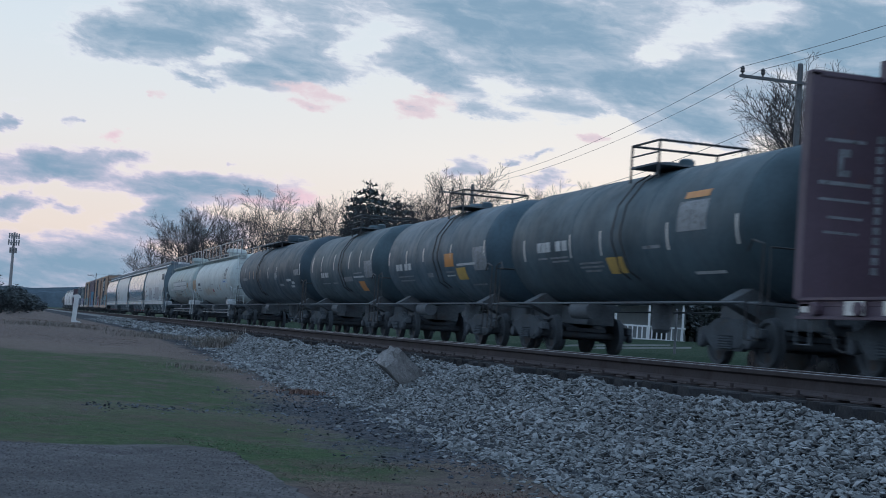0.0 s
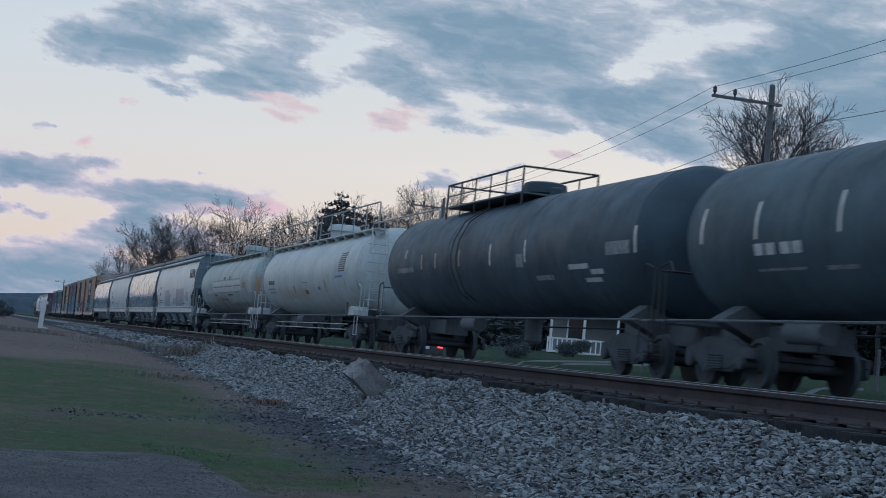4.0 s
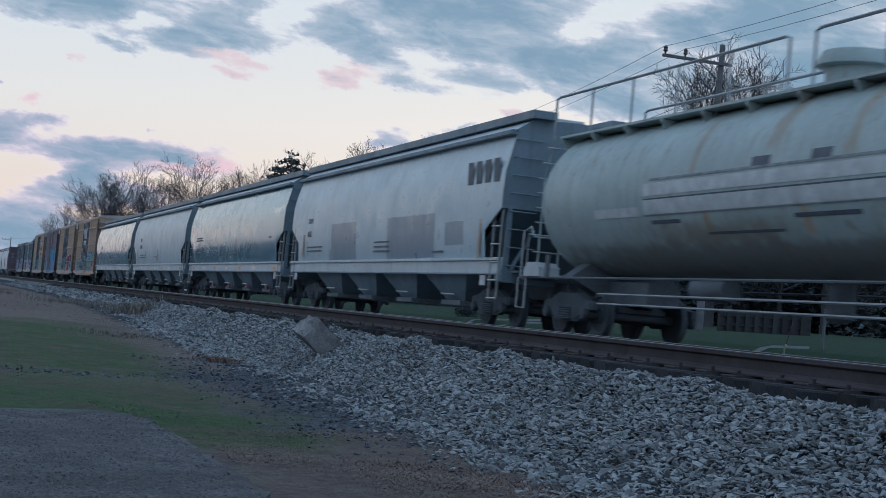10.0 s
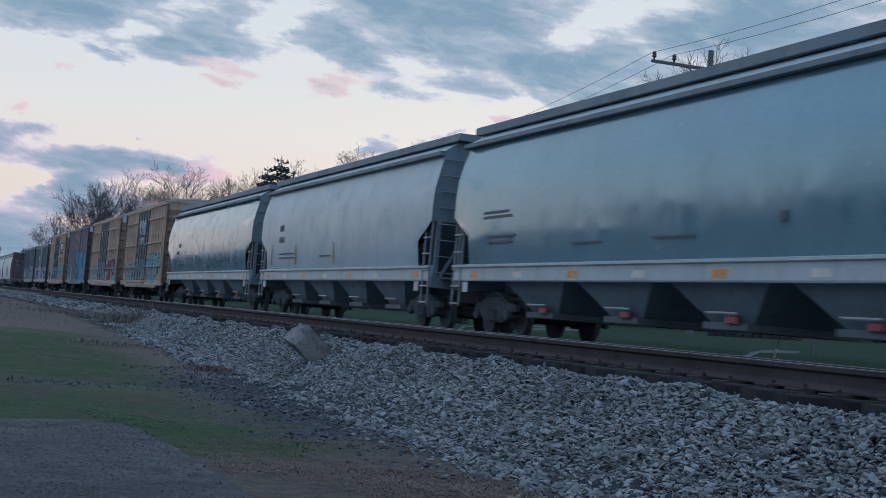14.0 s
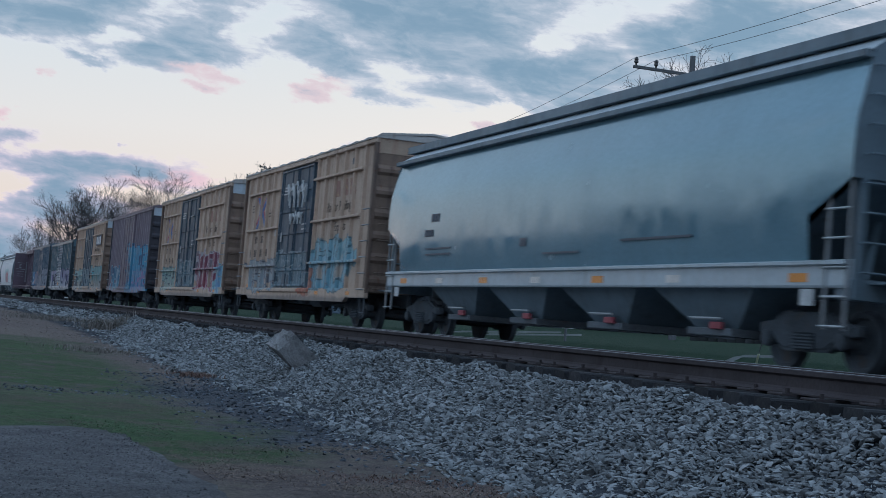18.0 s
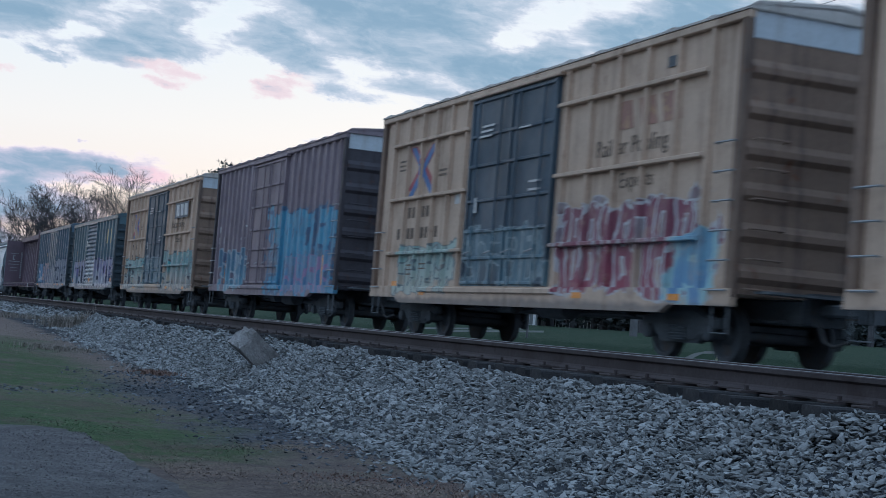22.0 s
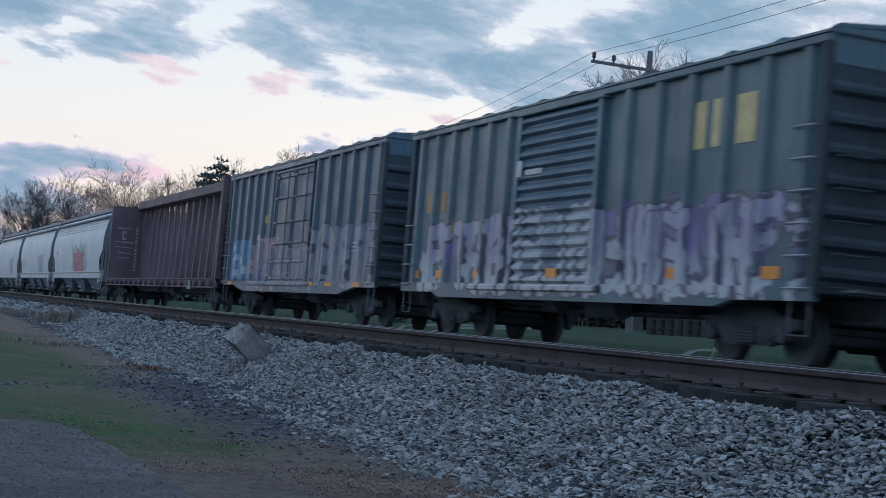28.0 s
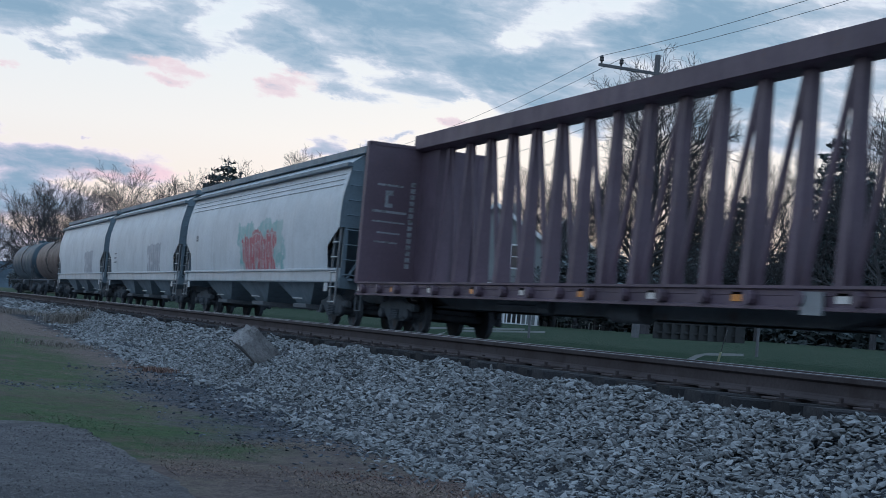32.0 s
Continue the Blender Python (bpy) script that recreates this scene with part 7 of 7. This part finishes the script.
for y in (11.6, 13.7, 15.0):
    shell_patch(c, 1.46, 2.62, y, y + 0.09, 2.35, 2.75, AMBER_FADED, "reflector_strip")
for i in range(7):
    shell_patch(c, 1.46, 2.62, 15.9 + i * 0.24, 16.06 + i * 0.24, 2.30, 2.44, DIM_MARK)

# two pale tanks with walkways
c = couple(walkway_tank("dirty white tank car with railed top walkway", 18.6, 1.44, 2.62, TANK_WHITE, "cars of the train", (0.5, 0.7)), 83.4)
for i in range(9):
    shell_patch(c, 1.44, 2.62, 2.6, 3.5, 2.55 + i * 0.075, 2.59 + i * 0.075, DARK_MARK)
shell_patch(c, 1.44, 2.62, 2.3, 4.4, 2.30, 2.52, SLATE_TAPE)
for a in ((2.9, 3.9, 2.36, 2.42, BLUE_MARK), (8.8, 9.3, 1.86, 2.02, RED_MARK), (5.6, 5.75, 1.9, 2.3, AMBER_FADED), (11.2, 11.35, 1.9, 2.2, AMBER_FADED), (6.6, 7.0, 1.98, 2.10, DIM_MARK), (8.6, 9.6, 2.26, 2.30, DIM_MARK), (15.2, 15.5, 2.3, 2.46, DARK_MARK), (15.6, 15.9, 2.3, 2.46, DARK_MARK), (16.0, 16.4, 2.3, 2.46, DARK_MARK), (15.2, 16.6, 2.10, 2.15, DIM_MARK), (15.2, 16.5, 1.96, 2.01, DIM_MARK)):
    shell_patch(c, 1.44, 2.62, *a)
c = couple(walkway_tank("stained beige tank car with railed top walkway", 18.5, 1.44, 2.62, TANK_BEIGE, "cars of the train", (0.7, 0.5)), 102.8)
for a in ((4.5, 13.2, 2.16, 2.40, PALE_MARK), (4.5, 13.2, 2.47, 2.68, PALE_MARK), (3.2, 3.85, 2.28, 2.55, AMBER_WORN), (3.2, 3.85, 2.34, 2.37, DARK_MARK), (3.2, 3.85, 2.46, 2.49, DARK_MARK), (4.5, 13.2, 2.40, 2.425, DARK_MARK), (4.5, 13.2, 2.13, 2.15, DIM_MARK), (7.6, 8.1, 2.74, 2.90, DARK_MARK), (9.2, 9.7, 2.74, 2.90, DARK_MARK), (4.7, 13.0, 2.72, 2.76, DIM_MARK), (13.4, 15.2, 2.14, 2.30, PALE_MARK), (7.0, 8.6, 1.98, 2.04, DARK_MARK), (9.0, 11.2, 1.80, 1.84, DARK_MARK), (12.0, 13.0, 2.0, 2.06, DARK_MARK)):
    shell_patch(c, 1.44, 2.62, *a)
for i in range(12):
    shell_patch(c, 1.44, 2.62, 1.5 + 0.1 * math.sin(i * 2.1), 2.4, 2.10 + i * 0.085, 2.15 + i * 0.085, PALE_MARK)

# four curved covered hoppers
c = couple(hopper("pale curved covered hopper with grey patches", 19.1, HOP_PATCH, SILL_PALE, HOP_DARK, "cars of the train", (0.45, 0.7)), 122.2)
for i in range(4):
    y1 = 2.3 - i * 0.54
    part("logo_shape", Geo().prism([(y1 - 0.40, 3.08), (y1 - 0.06, 3.08), (y1, 3.58), (y1 - 0.34, 3.58)], -1.609, -1.601, "x"), DARK_MARK, c)
block_letters(c, -1.605, 16.9, 2.62, 0.16, (0.8, 0.7, 0.8, 0.7), DARK_MARK)
block_letters(c, -1.600, 16.9, 2.20, 0.18, (0.7, 0.7, 0.7), DARK_MARK)
bars(c, -1.585, [(15.0, 16.9, 1.86, 1.90), (15.0, 16.9, 1.74, 1.78), (8.0, 9.4, 1.9, 1.94), (8.0, 9.4, 1.78, 1.82), (8.0, 9.4, 1.66, 1.70), (3.6, 4.4, 1.6, 1.64)], DARK_MARK)
bars(c, -1.60, [(1.15, 1.28, 1.45, 2.3), (17.3, 17.45, 1.6, 2.3)], AMBER_FADED, name="reflector_strip")


def sill_reflectors(car, length):
    for i, f in enumerate((0.06, 0.24, 0.38, 0.52, 0.66, 0.80, 0.93)):
        part("reflector", Geo().box(-1.552, -1.545, length * f - 0.22, length * f + 0.22, 1.17, 1.29), AMBER if i % 2 == 0 else WHITE_TAPE, car)


c = couple(hopper("glossy blue-grey curved covered hopper", 19.05, HOP_SHINE, SILL_PALE, HOP_DARK, "cars of the train", (0.65, 0.8), gate_mat=RED_MARK), 142.65)
sill_reflectors(c, 19.05)
bars(c, -1.610, [(15.6, 17.2, 2.40, 2.46), (15.8, 17.2, 2.50, 2.56), (15.4, 16.9, 2.0, 2.05), (15.6, 16.9, 1.88, 1.93), (11.4, 12.6, 1.78, 1.82), (8.0, 9.4, 1.80, 1.84), (5.4, 5.6, 1.95, 2.1), (1.8, 2.2, 2.3, 2.36)], DARK_MARK)
c = couple(hopper("light grey curved covered hopper car", 18.4, HOP_PALE, SILL_PALE, HOP_DARK, "cars of the train", (0.8, 0.85)), 163.3)
sill_reflectors(c, 18.4)
block_letters(c, -1.610, 15.6, 2.70, 0.20, (0.7, 0.7, 0.8), DARK_MARK)
block_letters(c, -1.606, 15.6, 2.32, 0.20, (0.7, 0.7, 0.7, 0.7), DARK_MARK)
bars(c, -1.590, [(13.4, 15.6, 1.93, 1.97), (13.4, 15.6, 1.80, 1.84), (9.0, 10.2, 1.8, 1.84), (14.2, 14.5, 2.66, 2.9)], DARK_MARK)
bars(c, -1.597, [(13.2, 13.35, 1.6, 2.2), (8.6, 8.75, 1.6, 2.2), (16.6, 16.72, 1.6, 2.5)], AMBER_FADED, name="reflector_strip")
c = couple(hopper("glossy blue-grey curved covered hopper", 19.1, HOP_SHINE, SILL_PALE, HOP_DARK, "cars of the train", (0.85, 0.9), gate_mat=RED_MARK), 183.4)
sill_reflectors(c, 19.1)
block_letters(c, -1.615, 15.9, 2.55, 0.18, (0.8, 0.8, 0.8), DARK_MARK)
block_letters(c, -1.612, 16.3, 2.22, 0.16, (0.7, 0.7, 0.7, 0.7), DARK_MARK)
bars(c, -1.594, [(14.6, 16.2, 1.93, 1.97), (14.6, 16.2, 1.80, 1.84), (10.4, 10.7, 1.88, 2.04), (4.0, 6.4, 1.86, 1.90), (8.0, 9.6, 1.70, 1.74)], DARK_MARK)

# yellow boxcars with dark doors, and a plum one
Y_POSTS = [0.98, 1.95, 2.9, 3.85, 4.8, 5.75, 10.35, 11.2, 12.05, 12.9, 13.75, 14.7]
Y_SILL = [(0.05, 0.80), (1.75, 0.80), (2.0, 0.68), (13.6, 0.68), (13.9, 0.80), (15.6, 0.80)]


def yellow_marks(car, logo):
    x = -1.463
    if logo:
        part("logo_panel", Geo().box(x - 0.085, x - 0.079, 1.75, 4.25, 3.58, 4.18), DARK_MARK, car, "dark panel with three pale shapes")
        for y0, y1 in ((3.35, 4.0), (2.6, 3.2), (1.85, 2.5)):
            part("logo_shape", Geo().prism([(y0, 3.66), (y1 - 0.12, 3.66), (y1, 4.10), (y0 + 0.12, 4.10)], x - 0.091, x - 0.084, "x"), PALE_MARK, car)
    else:
        for y0, y1 in ((3.35, 4.0), (2.6, 3.2), (1.85, 2.5)):
            part("logo_shape", Geo().prism([(y0, 3.62), (y1 - 0.12, 3.62), (y1, 4.08), (y0 + 0.12, 4.08)], x - 0.007, x, "x"), FADED, car)
    words(car, "Railcar Pooling", x - 0.087 if logo else x - 0.003, 4.6, 3.22, 0.40, SLOGAN)
    words(car, "Experts", x - 0.087 if logo else x - 0.003, 3.7, 2.66, 0.36, SLOGAN)
    # crossed emblem: a wide red cross behind a narrower blue one, painted over panel and post
    for k_, (reach, z0, z1, half, mat) in enumerate(((0.70, 3.18, 4.16, 0.22, RED_MARK), (0.66, 3.06, 4.14, 0.13, BLUE_MARK))):
        for s in (1, -1):
            y0, y1 = 12.88 - s * reach, 12.88 + s * reach
            part("emblem_bar", Geo().prism([(y0 - half, z0), (y0 + half, z0), (y1 + half, z1), (y1 - half, z1)], x - 0.004 - 0.003 * (2 * k_ + (s > 0)), x + 0.002, "x"), mat, car)
            mid, rise = (z0 + z1) / 2 + 0.02 * s * (z1 - z0) / reach / 2, s * 0.034 * (z1 - z0) / reach / 2
            tall = half * (z1 - z0) / reach / 2
            part("emblem_bar", Geo().prism([(12.866, mid - rise - tall), (12.934, mid + rise - tall), (12.934, mid + rise + tall), (12.866, mid - rise + tall)], -1.5475 - 0.001 * (2 * k_ + (s > 0)), -1.544, "x"), mat, car)
    bars(car, x, [(y - 0.17, y, 2.10, 2.34) for y in (14.25, 13.62, 13.36, 12.76, 12.50, 11.92)] + [(y - 0.17, y, 2.56, 2.80) for y in (13.62, 13.36, 12.76, 12.50)] + [(11.25, 11.42, 2.55, 2.82)], SLOGAN, name="stencil")
    bars(car, x, [(14.0, 14.4, 3.86, 3.90), (14.0, 14.4, 3.76, 3.80), (14.0, 14.4, 3.66, 3.70), (13.1, 13.5, 1.5, 1.53), (13.1, 13.5, 1.4, 1.43), (13.1, 13.5, 1.3, 1.33), (12.3, 12.7, 1.52, 1.55), (12.3, 12.7, 1.42, 1.45)], SLOGAN)
    part("reflector", Geo().box(x - 0.006, x, 13.95, 14.35, 1.0, 1.16), AMBER, car)
    bars(car, x, [(11.2, 11.9, 3.5, 3.55), (11.2, 11.9, 3.4, 3.45)], SLOGAN)
    for y in (1.4, 4.6, 12.0):
        part("reflector", Geo().box(-1.556, -1.549, y, y + 0.35, 0.86, 0.96), AMBER, car)
    xd = -1.575
    bars(car, xd, [(8.9, 9.5, 3.98, 4.02), (8.85, 9.45, 4.08, 4.12), (8.8, 9.4, 4.18, 4.22), (7.1, 7.6, 4.0, 4.03), (6.5, 7.0, 2.95, 2.99), (6.5, 7.0, 2.80, 2.84), (9.4, 9.6, 2.5, 2.8)], PALE_MARK)
    part("car_plate", Geo().box(x - 0.006, x, 10.55, 10.85, 2.75, 2.95), PALE_MARK, car)
    part("roof_tag", Geo().box(x - 0.02, x, 2.1, 2.35, 4.45, 4.62), UNDER, car)


for s0, mat, band, lab, logo in ((204.25, YEL_A, RUST_BAND, "faded yellow boxcar with blue spray paint", False), (222.35, YEL_B, PALE_BAND, "yellow boxcar with red and white spray paint", False)):
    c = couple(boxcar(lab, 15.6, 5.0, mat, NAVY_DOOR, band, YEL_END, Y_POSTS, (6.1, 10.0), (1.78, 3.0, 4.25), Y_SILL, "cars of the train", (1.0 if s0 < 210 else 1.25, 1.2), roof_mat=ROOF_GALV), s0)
    yellow_marks(c, logo)
    if s0 < 210:
        # two rows of white scrawl across the upper door
        rnd = random.Random(6)
        for y0, z0, tall, wide, n in ((9.0, 3.55, 0.72, 0.52, 4), (8.5, 3.02, 0.34, 0.34, 4)):
            for i in range(n):
                y = y0 - i * wide * 1.12
                for q in range(3 if tall > 0.5 else 2):
                    pts = [(-1.590, y - wide * rnd.uniform(-0.1, 0.25), z0 + tall * rnd.uniform(0.75, 1.1)), (-1.590, y - wide * rnd.uniform(0.2, 0.6), z0 + tall * rnd.uniform(0.2, 0.7)), (-1.590, y - wide * rnd.uniform(0.6, 1.15), z0 + tall * rnd.uniform(0.6, 1.0)), (-1.590, y - wide * rnd.uniform(0.3, 0.9), z0 + tall * rnd.uniform(-0.1, 0.15))]
                    part("spray_stroke", Geo().tube(pts[:4 - q % 2], 0.034, 5), PALE_MARK, c)
P_POSTS = [0.55 + 0.62 * i for i in range(8)] + [9.7 + 0.6 * i for i in range(8)]
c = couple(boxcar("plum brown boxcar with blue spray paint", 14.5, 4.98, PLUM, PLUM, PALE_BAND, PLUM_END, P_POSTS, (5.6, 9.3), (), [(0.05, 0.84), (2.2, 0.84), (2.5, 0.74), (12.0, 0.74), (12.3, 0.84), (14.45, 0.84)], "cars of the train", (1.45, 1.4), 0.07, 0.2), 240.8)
block_letters(c, -1.463, 14.1, 2.42, 0.22, (0.6, 0.6, -0.4, 0.6, 0.6, -0.3, 0.6), PALE_MARK)
block_letters(c, -1.463, 13.9, 2.80, 0.2, (0.6, 0.6, -0.3, 0.5), PALE_MARK)
bars(c, -1.463, [(10.2, 10.7, 2.5, 2.56), (10.3, 10.6, 2.3, 2.36), (9.9, 10.3, 2.9, 2.95), (8.6, 9.1, 3.1, 3.15)], PALE_MARK)
for y in (1.35, 4.3, 7.4, 12.6):
    part("reflector_strip", Geo().box(-1.472, -1.463, y, y + 0.16, 1.05, 1.85), AMBER, c)
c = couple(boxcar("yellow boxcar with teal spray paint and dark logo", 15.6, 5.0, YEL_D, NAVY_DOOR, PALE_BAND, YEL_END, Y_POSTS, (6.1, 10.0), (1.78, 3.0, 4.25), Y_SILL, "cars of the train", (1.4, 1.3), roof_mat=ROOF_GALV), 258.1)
yellow_marks(c, True)

# dark boxcars
E_POSTS = [0.5 + 0.97 * i for i in range(6)] + [10.0 + 0.92 * i for i in range(6)]
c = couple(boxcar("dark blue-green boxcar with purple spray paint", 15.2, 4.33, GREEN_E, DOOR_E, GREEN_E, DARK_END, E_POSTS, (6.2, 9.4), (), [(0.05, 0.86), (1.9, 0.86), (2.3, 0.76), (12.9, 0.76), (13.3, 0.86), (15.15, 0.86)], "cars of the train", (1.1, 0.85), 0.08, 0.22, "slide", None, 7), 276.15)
block_letters(c, -1.465, 14.15, 2.55, 0.40, (0.62, 0.62, -0.1, 0.62, 0.6), AMBER_WORN)
block_letters(c, -1.465, 13.0, 2.05, 0.30, (0.6, 0.6), AMBER_WORN)
block_letters(c, -1.465, 3.5, 3.05, 0.70, (0.70, 0.66, 0.70), PALE_GOLD)
for y, z in ((14.35, 1.15), (12.9, 1.15), (10.9, 1.15), (7.4, 1.15), (3.4, 1.15), (0.9, 1.15)):
    part("reflector", Geo().box(-1.475 if not 6.2 < y < 9.4 else -1.575, -1.462 if not 6.2 < y < 9.4 else -1.56, y, y + 0.42, z, z + 0.17), AMBER, c)
part("car_plate", Geo().box(-1.595, -1.57, 9.15, 9.35, 3.0, 3.3), PALE_MARK, c)
bars(c, -1.575, [(8.3, 9.0, 3.02, 3.12)], PALE_MARK)
F_POSTS = [0.45 + 1.0 * i for i in range(6)] + [9.9 + 0.98 * i for i in range(6)]
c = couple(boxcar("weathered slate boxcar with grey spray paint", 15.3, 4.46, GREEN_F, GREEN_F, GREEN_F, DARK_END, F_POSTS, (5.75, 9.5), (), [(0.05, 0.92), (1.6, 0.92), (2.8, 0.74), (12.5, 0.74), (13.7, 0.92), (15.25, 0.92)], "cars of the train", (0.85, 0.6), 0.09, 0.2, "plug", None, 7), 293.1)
for z in (1.55, 2.25, 2.9):
    part("panel_seam", Geo().box(-1.468, -1.46, 0.1, 15.2, z, z + 0.03), GREEN_F, c)
block_letters(c, -1.468, 14.35, 1.98, 0.24, (0.6, 0.6, 0.6), PALE_MARK)
block_letters(c, -1.468, 14.35, 1.58, 0.24, (0.6, 0.6, 0.6, -1.0, 0.6, 0.6, 0.6), PALE_MARK)
bars(c, -1.468, [(13.5, 14.3, 1.36, 1.42), (13.5, 14.3, 1.24, 1.28), (11.2, 11.5, 2.3, 2.45), (1.6, 2.2, 2.0, 2.03), (1.6, 2.2, 1.9, 1.93), (1.6, 2.2, 1.8, 1.83)], PALE_MARK)
part("placard", Geo().box(-1.47, -1.46, 10.4, 11.0, 2.78, 3.02), GOLD_MARK, c)
for y in (14.0, 11.4, 8.6, 5.0, 3.4, 1.1):
    part("reflector", Geo().box(-1.560, -1.549, y, y + 0.5, 0.93, 1.03), AMBER, c)

# maroon centerbeam, white hoppers, and the tail as far as it comes into view
c = couple(centerbeam("maroon centerbeam flatcar with end bulkheads", 22.7, MAROON, "cars of the train", (0.6, 1.2)), 309.6)
bulkhead_writing(c, 22.60)
part("placard_board", Geo().box(-1.56, -1.53, 3.7, 4.15, 0.74, 1.04), GRAB, c)
c = couple(hopper("white covered hopper with red and teal spray paint", 19.0, HOP_WHITE, SILL_PALE, HOP_DARK, "cars of the train", (0.75, 0.7), 3, True), 333.8)
block_letters(c, -1.605, 17.2, 2.5, 0.2, (0.6, 0.6), DARK_MARK)
c = couple(hopper("white curved covered hopper without graffiti", 17.1, HOP_WHITE_B, SILL_PALE, HOP_DARK, "cars of the train", (0.7, 0.85), 3), 354.2)
bars(c, -1.60, [(14.6, 15.2, 1.9, 1.95), (14.6, 15.2, 2.1, 2.15), (14.6, 15.2, 2.3, 2.35)], DARK_MARK)
c = couple(hopper("white covered hopper with grey scrawl", 17.7, HOP_WHITE_B, SILL_PALE, HOP_DARK, "cars of the train", (0.85, 0.7), 3), 373.0)
c = couple(dark_tank("brown tank car at the tail", 13.9, 1.40, 2.45, TANK_BROWN, "cars of the train", (0.7, 0.6)), 392.1)
c = couple(dark_tank("grimy black tank car at the tail", 15.6, 1.42, 2.5, TANK_GRIME, "cars of the train", (0.6, 0.6)), 407.2)


# ---- what moves ----
def motions():
    times = [4.0 * i for i in range(9)]
    for car, s0 in TRAIN:
        walk(car, [(t, pose(0, s0 - SPEED * t, 0)) for t in times])
    walk(suv, [(t, pose(5.5, 29.0 + 8.3 * t, -0.43)) for t in times])


motions()
